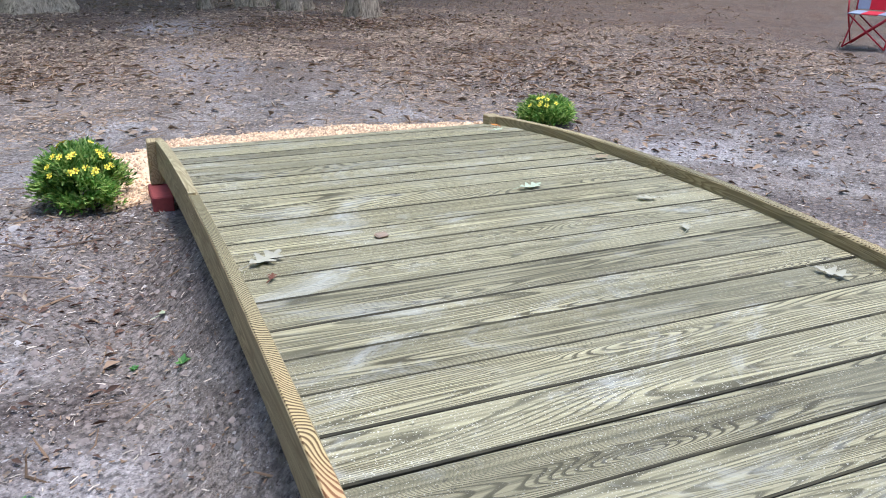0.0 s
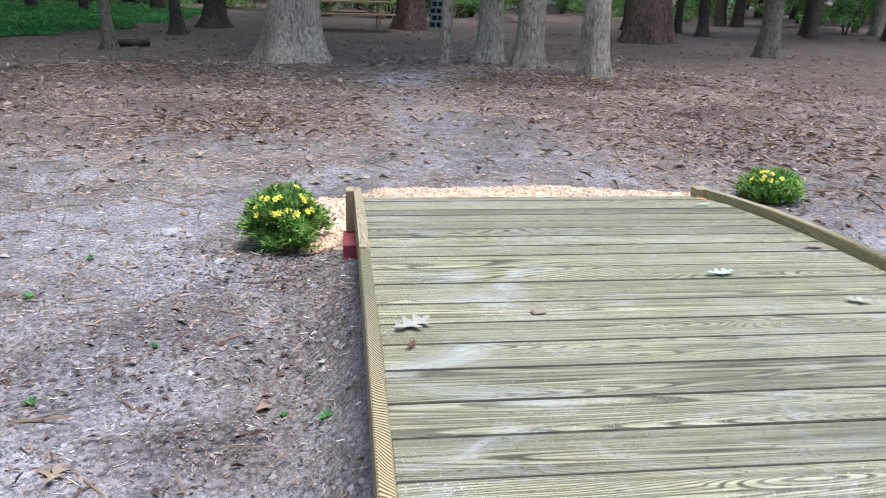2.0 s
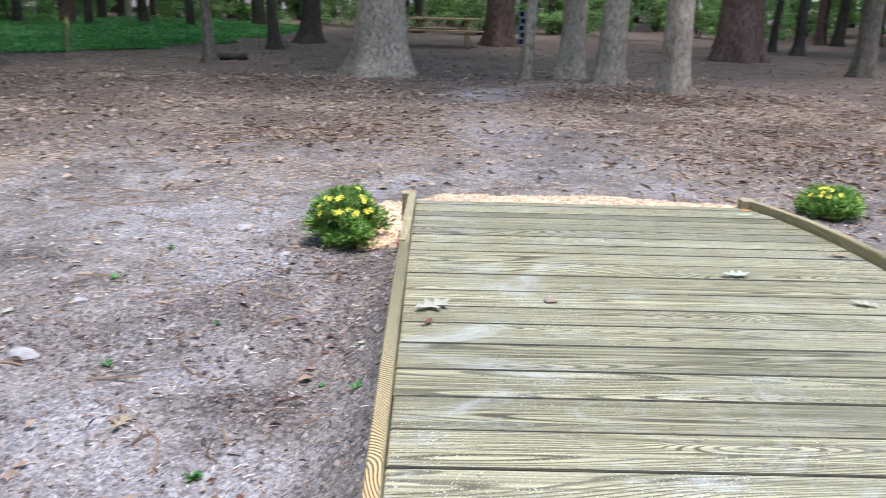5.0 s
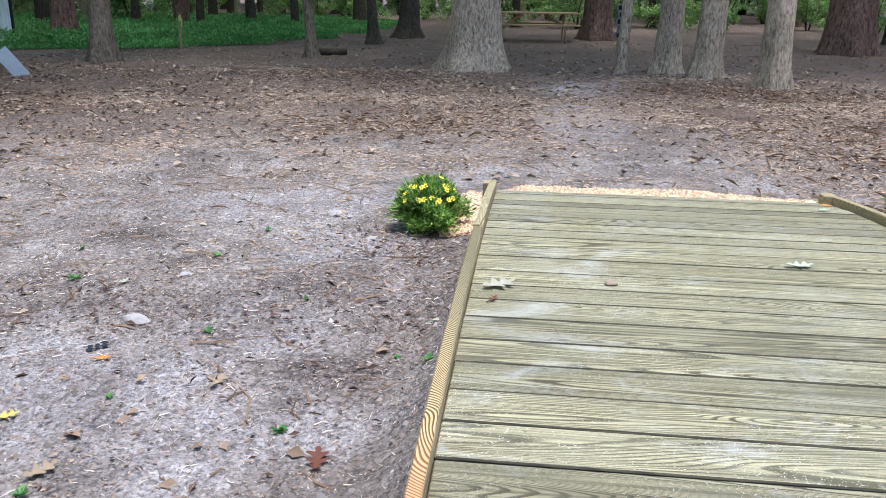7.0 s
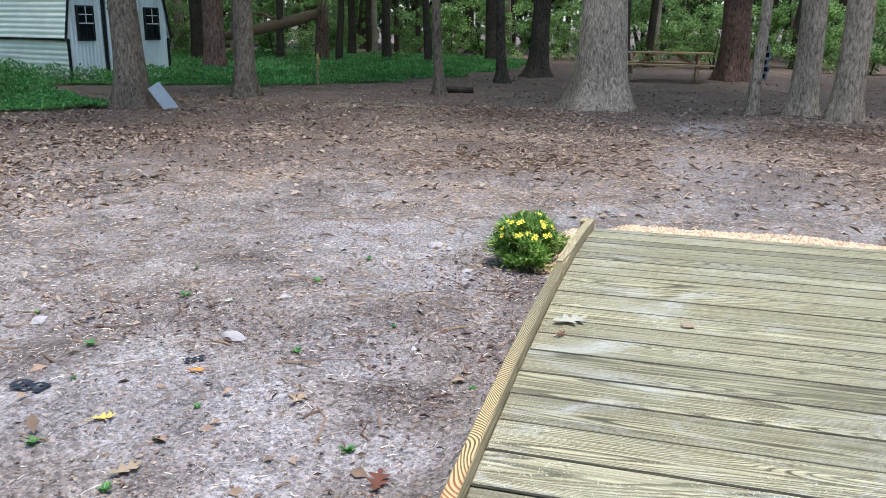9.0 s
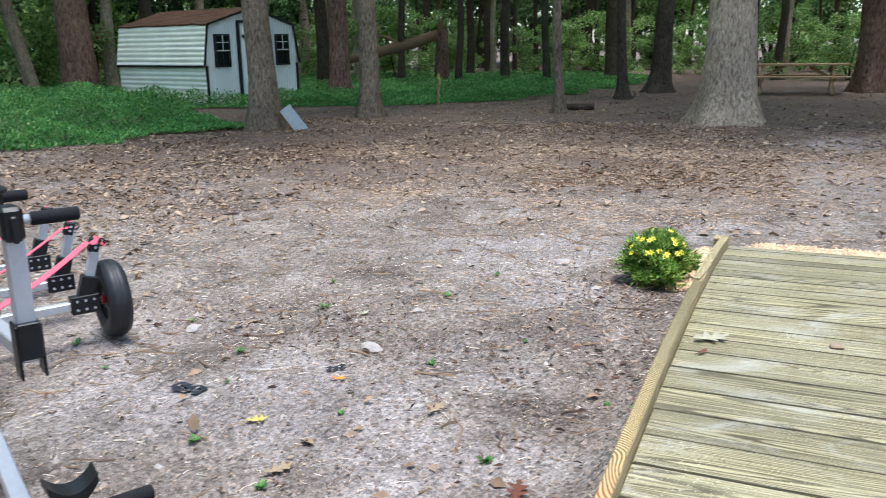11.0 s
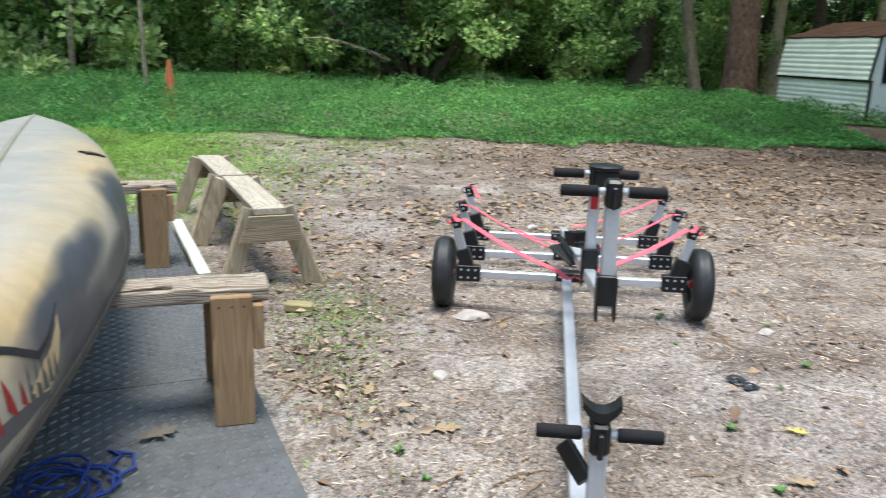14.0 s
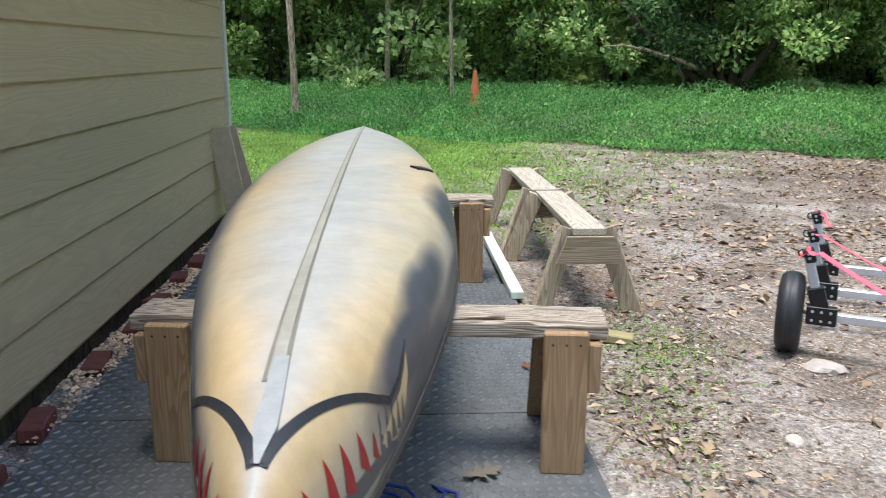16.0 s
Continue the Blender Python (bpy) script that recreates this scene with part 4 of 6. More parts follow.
for sg in (1, -1):
    strip([(0.030, 0.02 * sg), (0.044, 0.19 * sg), (0.062, 0.36 * sg), (0.082, 0.56 * sg), (0.098, 0.72 * sg), (0.110, 0.81 * sg), (0.126, 0.79 * sg), (0.147, 0.69 * sg)], [0.015, 0.011, 0.010, 0.009, 0.009, 0.009, 0.007, 0.001], 0.005, "mouth_line", M_INK, "dark painted mouth outline")
    b = bmesh.new()
    rows_ = []
    upper = ((0.086, 0.950), (0.099, 0.90), (0.112, 0.86), (0.125, 0.845), (0.1365, 0.79), (0.142, 0.742))
    lower = ((0.088, 0.96), (0.104, 0.975), (0.119, 0.965), (0.1325, 0.92), (0.1395, 0.84), (0.1425, 0.75))
    for p, q in zip(upper, lower):
        rows_.append([b.verts.new(hull_out(p[0] + (q[0] - p[0]) * u / 6, (p[1] + (q[1] - p[1]) * u / 6) * sg, 0.0038)) for u in range(7)])
    for r0, r1 in zip(rows_, rows_[1:]):
        for u in range(6):
            b.faces.new((r0[u], r0[u + 1], r1[u + 1], r1[u]))
    part("lip_paint", b, M_LIP, canoe, "cream painted lip under the mouth outline")
    strip([(0.007, 0.90 * sg), (0.03, 0.89 * sg), (0.055, 0.905 * sg), (0.085, 0.945 * sg), (0.115, 0.975 * sg)], [0.024, 0.028, 0.026, 0.020, 0.008], 0.0044, "jaw_paint", M_JAW, "grey sprayed lower jaw")
    for (s0, v0), (s1, v1), (s2, v2) in (((0.008, 0.30), (0.006, 0.86), (0.0145, 0.84)), ((0.019, 0.45), (0.0165, 0.84), (0.027, 0.87)), ((0.0335, 0.53), (0.0305, 0.85), (0.041, 0.89)), ((0.049, 0.565), (0.0445, 0.86), (0.0535, 0.90)), ((0.061, 0.625), (0.058, 0.86), (0.067, 0.92)), ((0.074, 0.695), (0.0725, 0.86), (0.081, 0.93)), ((0.087, 0.80), (0.0855, 0.90), (0.0915, 0.94))):
        b = bmesh.new()
        n = 8
        rows_ = []
        for i in range(n + 1):
            t = i / n
            rows_.append([b.verts.new(hull_out(s0 + (sa - s0) * t, (v0 + (va - v0) * t) * sg, 0.005)) for sa, va in ((s1 + (s2 - s1) * u / 4, v1 + (v2 - v1) * u / 4) for u in range(5))])
        for r0, r1 in zip(rows_, rows_[1:]):
            for u in range(4):
                b.faces.new((r0[u], r0[u + 1], r1[u + 1], r1[u]))
        bmesh.ops.remove_doubles(b, verts=b.verts, dist=1e-5)
        part("mouth_gap", b, M_REDPAINT, canoe, "red painted gap between pale teeth")
    for s0, v0, s1, s2 in ((0.0955, 0.76, 0.0935, 0.1005), (0.104, 0.78, 0.1015, 0.108), (0.1115, 0.80, 0.1085, 0.1155), (0.119, 0.83, 0.116, 0.122), (0.126, 0.86, 0.1235, 0.1285)):
        b = bmesh.new()
        b.faces.new([b.verts.new(hull_out(a, c * sg, 0.0055)) for a, c in ((s0, v0), (s1, 0.95), (s2, 0.96))])
        part("mouth_gap", b, M_JAW, canoe, "small grey painted gap between teeth")
    strip([(0.004, 0.995 * sg), (0.1, 0.995 * sg), (0.3, 0.995 * sg), (0.6, 0.995 * sg), (0.9, 0.995 * sg), (0.996, 0.995 * sg)], [0.012] * 6, 0.008, "gunwale", plain("dark_gunwale", (62, 60, 58), 0.5), "dark gunwale rail")
strip([(0.52, 0.32), (0.56, 0.55)], [0.02, 0.004], 0.012, "patch", M_INK, "torn dark patch on the bottom")

# ---- boat trailer ----
trailer = thing("boat_trailer", "aluminium boat dolly with black grips and pink straps, on dirt", "boat trailer", pose(-2.61, 2.03, 0.01, 0, 0, -28.74))
AX = (0.0, -0.48, -1.02)


def alu(a, b, w=0.045, name="bar"):
    return part(name, beam(a, b, w, w, 0.004), M_ALU, trailer)


def grip_head(p, q, z, cup):
    """A black clamp head with a foam handle to each side and a rest on top."""
    hb = box(0.072, 0.054, 0.09, 0.010)
    head = part("clamp_head", hb, M_BLACK, trailer, "black moulded clamp head", pose(p, q, z))
    part("latch", box(0.02, 0.016, 0.07, 0.004), M_BLACK, head, m=pose(0.045, 0, -0.01))
    part("cross_tube", tube([(0, -0.07, 0), (0, 0.07, 0)], 0.013, 12), M_ALU, head, m=pose(0, 0, 0.005), smooth=True)
    for sy in (-1, 1):
        part("foam_grip", tube([(0, sy * 0.045, 0), (0, sy * 0.05, 0), (0, sy * 0.162, 0), (0, sy * 0.166, 0)], [0.013, 0.0185, 0.0185, 0.015], 16), M_FOAM, head, "black foam handle grip", pose(0, 0, 0.005), smooth=True)
    if cup == "vee":
        b = bmesh.new()
        n = 12
        ring = []
        for i in range(n + 1):
            t = -1 + 2 * i / n
            y, zz = 0.052 * t, 0.075 + 0.032 * t * t
            ring.append([b.verts.new((x, y * (1 if x < 0 else 0.96), zz + dz)) for x, dz in ((-0.03, 0.0), (0.03, 0.0), (0.03, -0.02 - 0.008 * (1 - t * t)), (-0.03, -0.02 - 0.008 * (1 - t * t)))])
        for r0, r1 in zip(ring, ring[1:]):
            for k in range(4):
                b.faces.new((r0[k], r0[(k + 1) % 4], r1[(k + 1) % 4], r1[k]))
        b.faces.new(ring[0])
        b.faces.new(ring[-1][::-1])
        bmesh.ops.recalc_face_normals(b, faces=b.faces)
        part("bow_rest", b, M_BLACK, head, "black curved bow rest")
    elif cup == "pad":
        part("bow_rest", lathe([(0.0, 0.045), (0.05, 0.045), (0.066, 0.055), (0.068, 0.064), (0.058, 0.070), (0.0, 0.068)], 24, "Z"), M_BLACK, head, "round black rest pad", pose(0.06, 0.032, -0.02))
        part("pad_block", box(0.10, 0.10, 0.07, 0.012), M_BLACK, head, "black block under the rest pad", pose(0.05, 0.03, 0.0))
    return head


def wheel(q):
    w = part("wheel", lathe([(0.10, -0.04), (0.115, -0.05), (0.15, -0.058), (0.18, -0.05), (0.195, -0.03), (0.2, -0.012), (0.197, -0.008), (0.2, -0.004), (0.2, 0.004), (0.197, 0.008), (0.2, 0.012), (0.195, 0.03), (0.18, 0.05), (0.15, 0.058), (0.115, 0.05), (0.10, 0.04)], 40), M_TYRE, trailer, "black ribbed pneumatic tyre", pose(-0.03, q, 0.195), smooth=True)
    part("rim", lathe([(0.0, -0.03), (0.04, -0.035), (0.06, -0.015), (0.09, -0.02), (0.105, -0.042), (0.105, 0.042), (0.09, 0.02), (0.06, 0.015), (0.04, 0.035), (0.0, 0.03)], 24), M_BLACK, w, "black wheel rim", smooth=True)
    part("hub_cap", lathe([(0.0, -0.05), (0.022, -0.05), (0.024, 0.05), (0.0, 0.05)], 16), M_RED, w, "small red hub")


for q in (-0.705, 0.705):
    wheel(q)
    part("axle", tube([(-0.03, q * 0.7, 0.2), (-0.03, q, 0.2)], 0.012, 10), M_ALU, trailer, smooth=True)
for p in AX:
    alu((p, -0.58, 0.2), (p, 0.58, 0.2), 0.042, "crossbar")
    part("centre_bracket", box(0.09, 0.16, 0.05, 0.004), M_BLACK, trailer, "black bolted bracket", pose(p, 0, 0.215))
    for k in (-0.055, 0.055):
        part("bolt", tube([(0, 0, 0), (0.008, 0, 0)], 0.008, 8), M_ALU, trailer, m=pose(p + 0.045, k, 0.22))
    for sg in (-1, 1):
        br = part("end_bracket", box(0.05, 0.135, 0.09, 0.004), M_BLACK, trailer, "black bolted end bracket", pose(p + 0.01, sg * 0.565, 0.205))
        for k in (-0.04, 0, 0.04):
            part("bolt", tube([(0, 0, 0), (0.008, 0, 0)], 0.0065, 8), M_ALU, br, m=pose(0.025, k, -0.022))
            part("bolt", tube([(0, 0, 0), (0.008, 0, 0)], 0.0065, 8), M_ALU, br, m=pose(0.025, k, 0.022))
        part("sleeve", beam((p, sg * 0.565, 0.21), (p, sg * 0.605, 0.34), 0.058, 0.075, 0.006), M_BLACK, trailer, "black arm sleeve")
        part("arm", beam((p, sg * 0.578, 0.25), (p, sg * 0.650, 0.49), 0.042, 0.042, 0.004), M_ALU, trailer, "grey aluminium bunk arm")
        hd = part("arm_head", beam((p, sg * 0.632, 0.455), (p, sg * 0.655, 0.525), 0.05, 0.05, 0.008), M_BLACK, trailer, "black pivot head")
        for k in (-0.01, 0.012):
            part("bolt", tube([(0, 0, 0), (0.006, 0, 0)], 0.007, 8), M_ALU, hd, m=pose(p + 0.026, sg * (0.645 + k * 0.3), 0.49 + k))
        part("strap_ring", tube([(p + 0.01, sg * (0.675 + 0.018 * math.cos(a)), 0.50 + 0.018 * math.sin(a)) for a in [i * 0.524 for i in range(13)]], 0.004, 6), M_BLACK, hd)

alu((0.05, -0.02, 0.2), (2.85, -0.10, 0.19), 0.048, "tongue")
alu((-1.05, 0.0, 0.245), (1.87, 0.0, 0.645), 0.045, "keel_beam")
part("post", beam((1.85, 0, 0.66), (1.85, 0, 0.96), 0.048, 0.048, 0.004), M_ALU, trailer, "grey aluminium bow post")
part("post", beam((1.16, 0, 0.60), (1.19, 0, 0.93), 0.042, 0.042, 0.004), M_ALU, trailer, "grey aluminium bow post with a red label")
part("label", box(0.002, 0.030, 0.085, 0), M_RED, trailer, "red label sticker", pose(1.2125, 0, 0.865))
grip_head(1.85, 0, 0.995, "none")
grip_head(1.19, 0, 0.955, "pad")
for p, z in ((1.85, 0.655), (1.16, 0.575)):
    for sg in (-1, 1):
        part("post_bracket", box(0.075, 0.008, 0.15, 0.003), M_BLACK, trailer, "black post bracket", pose(p, sg * 0.029, z))
    part("bracket_web", box(0.02, 0.056, 0.10, 0.003), M_BLACK, trailer, m=pose(p + 0.032, 0, z + 0.03))
alu((2.42, -0.05, 0.15), (2.42, -0.05, 0.42), 0.046, "rest_post")
grip_head(2.42, -0.05, 0.445, "vee")
part("winch_bracket", beam((2.36, -0.14, 0.39), (2.42, -0.075, 0.31), 0.018, 0.065, 0.005), M_BLACK, trailer, "black folding bracket")
for p, z in ((0.55, 0.50), (0.22, 0.45)):
    for sg in (-1, 1):
        part("keel_rest", beam((p, sg * 0.01, z - 0.07), (p - 0.02, sg * 0.085, z + 0.03), 0.07, 0.018, 0.005), M_BLACK, trailer, "black rubber keel rest")
pad = part("keel_pad", box(0.10, 0.07, 0.03, 0.008), M_BLACK, trailer, "black ribbed keel pad", pose(0.75, -0.02, 0.575, 0, -8, 25))
for k in range(6):
    part("rib", box(0.10, 0.008, 0.05, 0.002), M_BLACK, pad, m=pose(0, -0.042 + 0.017 * k, 0.03))
for sg in (-1, 1):
    part("vane", beam((0.45, 0, 0.40), (0.36, sg * 0.11, 0.47), 0.10, 0.012, 0.003), M_BLACK, trailer, "black folded guide vane")


def strap(points, w=0.022, name="strap"):
    pts = [Vector(p) for p in points]
    b = bmesh.new()
    prev = None
    n = 8
    line = []
    for a, c in zip(pts, pts[1:]):
        for k in range(n):
            t = k / n
            line.append(a.lerp(c, t) - Vector((0, 0, 0.02 * math.sin(math.pi * t))))
    line.append(pts[-1])
    for k, p in enumerate(line):
        d = line[min(k + 1, len(line) - 1)] - line[max(k - 1, 0)]
        s = d.cross(Vector((0.3, 0, 1))).normalized() * (w / 2) if d.length > 1e-6 else Vector((w / 2, 0, 0))
        up = Vector((0, 0, 0.0015))
        ring = [b.verts.new(p + s + up), b.verts.new(p - s + up), b.verts.new(p - s - up), b.verts.new(p + s - up)]
        if prev:
            for i in range(4):
                b.faces.new((prev[i], prev[(i + 1) % 4], ring[(i + 1) % 4], ring[i]))
        prev = ring
    bmesh.ops.recalc_face_normals(b, faces=b.faces)
    return part(name, b, M_STRAP, trailer, "pink-red webbing strap")


for sg in (-1, 1):
    strap([(0.0, sg * 0.69, 0.49), (0.02, sg * 0.655, 0.532), (0.06, sg * 0.60, 0.52), (0.35, sg * 0.08, 0.33), (0.4, 0, 0.32)], 0.03)
    strap([(-0.48, sg * 0.655, 0.532), (-0.42, sg * 0.6, 0.51), (0.0, sg * 0.03, 0.34)], 0.014)
strap([(-1.02, 0.655, 0.532), (-0.98, 0.6, 0.50), (-0.6, 0.03, 0.36)], 0.018)
strap([(-1.02, -0.655, 0.532), (-0.99, -0.61, 0.53), (-0.93, -0.56, 0.46)], 0.018)
strap([(-0.75, -0.30, 0.30), (-0.62, -0.10, 0.27), (-0.55, 0.02, 0.28)], 0.018)

# ---- metal shed ----
M_SHED = plain("chalky_white_sheet_metal", (250, 242, 218), 0.55, 0.0, 0.12, 3.0, 0.1)
M_SHEDF = plain("pale_blue_white_sheet_metal", (222, 222, 214), 0.55, 0.0, 0.1, 3.0, 0.1)
M_SHEDK = plain("black_shed_trim", (22, 24, 26), 0.6)
M_NEEDLES = plain("pine_needles_on_roof", (94, 64, 45), 0.95, 0.0, 0.35, 9.0, 0.6)
M_PANE = plain("dark_window_glass", (18, 24, 28), 0.08, 0.0, 0.2, 5.0, 0.0, 0.6)
SHW, SHL = 3.0, 3.7
shed = thing("metal_shed", "small white corrugated metal barn shed with a needle-covered gambrel roof", "shed", pose(-12.63, 16.10, -0.07, 0, 0, 77))
# local x runs across the front, local y away from it


def corrugated(a, b, height_v, along_n, amp, name, material, vertical):
    """A ribbed sheet from a to b, rising by height_v, with ribs across or up."""
    a, b, up = Vector(a), Vector(b), Vector(height_v)
    nrm = (b - a).cross(up).normalized()
    bm = bmesh.new()
    n = along_n * 6
    grid = []
    for i in range(n + 1):
        t = i / n
        o = nrm * (amp * (1 if (i % 6) in (1, 2) else (0.5 if (i % 6) in (0, 3) else 0)))
        if vertical:
            grid.append([bm.verts.new(a.lerp(b, t) + o), bm.verts.new(a.lerp(b, t) + up + o)])
        else:
            grid.append([bm.verts.new(a + up * t + o), bm.verts.new(b + up * t + o)])
    for g0, g1 in zip(grid, grid[1:]):
        bm.faces.new((g0[0], g1[0], g1[1], g0[1]))
    o = part(name, bm, material, shed)
    sd = o.modifiers.new("skin", "SOLIDIFY")
    sd.thickness = 0.01
    return o


corrugated((0, SHL, 0), (0, 0, 0), (0, 0, 1.06), 9, 0.02, "side_panel", M_SHED, False)
corrugated((-0.07, SHL, 1.06), (-0.07, -0.03, 1.06), (0.17, 0, 0.98), 8, 0.02, "upper_panel", M_SHED, False)
corrugated((SHW, 0, 0), (SHW, SHL, 0), (0, 0, 1.06), 9, 0.02, "side_panel", M_SHED, False)
corrugated((SHW + 0.07, -0.03, 1.06), (SHW + 0.07, SHL, 1.06), (-0.17, 0, 0.98), 8, 0.02, "upper_panel", M_SHED, False)


def front_top(x):
    if x < 0.12:
        return 1.06 + (x + 0.05) / 0.17 * 0.98 if x > -0.05 else 1.06
    if x > SHW - 0.12:
        return 1.06 + (SHW + 0.05 - x) / 0.17 * 0.98
    return 2.04 + 0.42 * (1 - abs(x - SHW / 2) / (SHW / 2 - 0.12))


bm = bmesh.new()
prev = None
for i in range(121):
    x = SHW * i / 120
    o = -0.018 * (1 if (i % 4) in (1, 2) else 0)
    cur = [bm.verts.new((x, o, 0)), bm.verts.new((x, o, min(2.46, front_top(x))))]
    if prev:
        bm.faces.new((prev[0], cur[0], cur[1], prev[1]))
    prev = cur
part("front_panel", bm, M_SHEDF, shed, "vertically ribbed pale front panel")
bm = bmesh.new()
bm.faces.new([bm.verts.new((x, SHL, z)) for x, z in ((0, 0), (SHW, 0), (SHW, 1.06), (SHW - 0.1, 2.04), (SHW / 2, 2.46), (0.1, 2.04), (0, 1.06))])
part("back_panel", bm, M_SHED, shed)
for x0, z0, x1, z1 in ((0.06, 2.05, SHW / 2, 2.47), (SHW / 2, 2.47, SHW - 0.06, 2.05)):
    b = bmesh.new()
    n, k_ = 14, 20
    g = [[b.verts.new((x0 + (x1 - x0) * i / n, -0.08 + (SHL + 0.12) * j / k_, z0 + (z1 - z0) * i / n + 0.02 + 0.035 * noise.noise((i * 0.5 + x0, j * 0.5, 2)))) for j in range(k_ + 1)] for i in range(n + 1)]
    for i in range(n):
        for j in range(k_):
            b.faces.new((g[i][j], g[i + 1][j], g[i + 1][j + 1], g[i][j + 1]))
    o = part("roof_slope", b, M_NEEDLES, shed, "roof slope buried under brown pine needles")
    o.modifiers.new("skin", "SOLIDIFY").thickness = 0.04
    part("roof_trim", beam((x0, -0.09, z0), (x1, -0.09, z1), 0.02, 0.05, 0), M_SHEDK, shed, "black verge trim")
for x in (0.0, SHW):
    part("corner_trim", box(0.06, 0.04, 1.08, 0, at=(x, -0.02, 0.53)), M_SHEDK, shed, "black corner trim")
    sg = 1 if x == 0 else -1
    part("corner_trim", beam((x - sg * 0.08, -0.045, 1.06), (x + sg * 0.09, -0.045, 2.05), 0.03, 0.05, 0), M_SHEDK, shed, "black corner trim")
part("eave_trim", box(0.05, SHL, 0.05, 0, at=(-0.07, SHL / 2, 1.05)), M_SHEDK, shed, "black trim under the upper panel")
for wx in (0.50, 2.48):
    wnd = part("window", box(0.48, 0.05, 0.80, 0.005, at=(0, 0, 0)), M_SHEDK, shed, "black-framed window with white muntins", pose(wx, -0.035, 1.42))
    for pz in (-0.19, 0.19):
        for pxx in (-0.095, 0.095):
            part("pane", box(0.165, 0.012, 0.33, 0, at=(pxx, -0.026, pz)), M_PANE, wnd)
    part("muntin", box(0.02, 0.014, 0.36, 0, at=(0, -0.032, 0.19)), M_TRIM, wnd, "white muntin bar")
    part("muntin", box(0.36, 0.014, 0.02, 0, at=(0, -0.033, 0.2)), M_TRIM, wnd, "white muntin bar")
    part("muntin", box(0.38, 0.016, 0.025, 0, at=(0, -0.033, 0.0)), M_TRIM, wnd, "white muntin bar")
for dx in (1.02, 1.98):
    part("door_trim", box(0.07, 0.05, 2.1, 0, at=(dx, -0.035, 1.05)), M_SHEDK, shed, "black door trim")
part("door_trim", box(1.0, 0.05, 0.07, 0, at=(1.5, -0.035, 2.12)), M_SHEDK, shed, "black door trim")
dr = part("door", box(0.86, 0.03, 1.98, 0.004, at=(0.43, 0, 1.0)), M_SHEDF, shed, "pale shed door standing ajar", pose(1.08, -0.06, 0.04, 0, 0, -9))
part("door_brace", beam((0.04, -0.02, 0.1), (0.82, -0.02, 0.9), 0.02, 0.07, 0), M_SHEDK, dr, "black diagonal brace")
part("door_brace", beam((0.04, -0.02, 1.75), (0.82, -0.02, 0.95), 0.02, 0.07, 0), M_SHEDK, dr, "black diagonal brace")

# ---- picnic table ----
M_TABLE = wood("tan_table_lumber", (192, 158, 114), (136, 106, 72), (160, 134, 102), 18.0, 0, 0.8, 0.4)
pt = thing("picnic_table", "weathered tan wooden picnic table in the shade of the trees", "picnic table", pose(0.62, 23.3, 0.03, 0, 0, 3))
for k in range(5):
    part("top_plank", box(2.45, 0.14, 0.04, 0.004, at=(0, -0.29 + 0.145 * k, 0.74)), M_TABLE, pt)
for sy in (-1, 1):
    for k in (0, 1):
        part("seat_plank", box(2.45, 0.14, 0.04, 0.004, at=(0, sy * (0.62 + 0.145 * k), 0.44)), M_TABLE, pt)
for sx in (-0.85, 0.85):
    for sy in (-1, 1):
        part("leg", beam((sx, sy * 0.22, 0.72), (sx, sy * 0.62, 0.0), 0.04, 0.09, 0.003), M_TABLE, pt)
    part("cross_brace", box(0.04, 1.5, 0.09, 0.003, at=(sx + 0.04, 0, 0.38)), M_TABLE, pt)
    part("cross_brace", box(0.04, 0.7, 0.09, 0.003, at=(sx + 0.04, 0, 0.68)), M_TABLE, pt)
    part("diagonal_brace", beam((sx + (0.05 if sx < 0 else -0.05), 0, 0.40), (sx * 0.35, 0, 0.70), 0.04, 0.08, 0.003), M_TABLE, pt)

# ---- block stack ----
M_BLOCK = plain("grey_concrete_block", (128, 130, 132), 0.95, 0.0, 0.2, 30.0, 0.4)
for j in range(5):
    cb = thing("concrete_block", "grey hollow concrete block in a stack by a pine", "concrete block", pose(3.22 + 0.05 * (j % 2), 25.0, 0.03 + 0.196 * j), "concrete block stack")
    b = bmesh.new()
    for x, w in ((-0.18, 0.04), (0.0, 0.04), (0.18, 0.04)):
        box(w, 0.19, 0.19, 0.003, (x, 0, 0.095), b)
    for z in (0.015, 0.175):
        box(0.4, 0.185, 0.03, 0.003, (0, 0, z), b)
    part("body", b, M_BLOCK, cb)
    # Black sheet added inside, standing in for the darkness of the hollow cells.
    part("hole_shade", box(0.38, 0.02, 0.17, 0, at=(0, 0.07, 0.095)), M_SHEDK, cb, "black sheet added as the shade inside the holes")


# ---- woods all round ----
def bush_centres(seed, n, wide, tall, low):
    r = random.Random(seed)
    return [(r.gauss(0, wide * 0.45), r.gauss(0, wide * 0.45), low + (tall - low) * r.random() ** 0.8, r.uniform(0.35, 0.8)) for _ in range(n)]


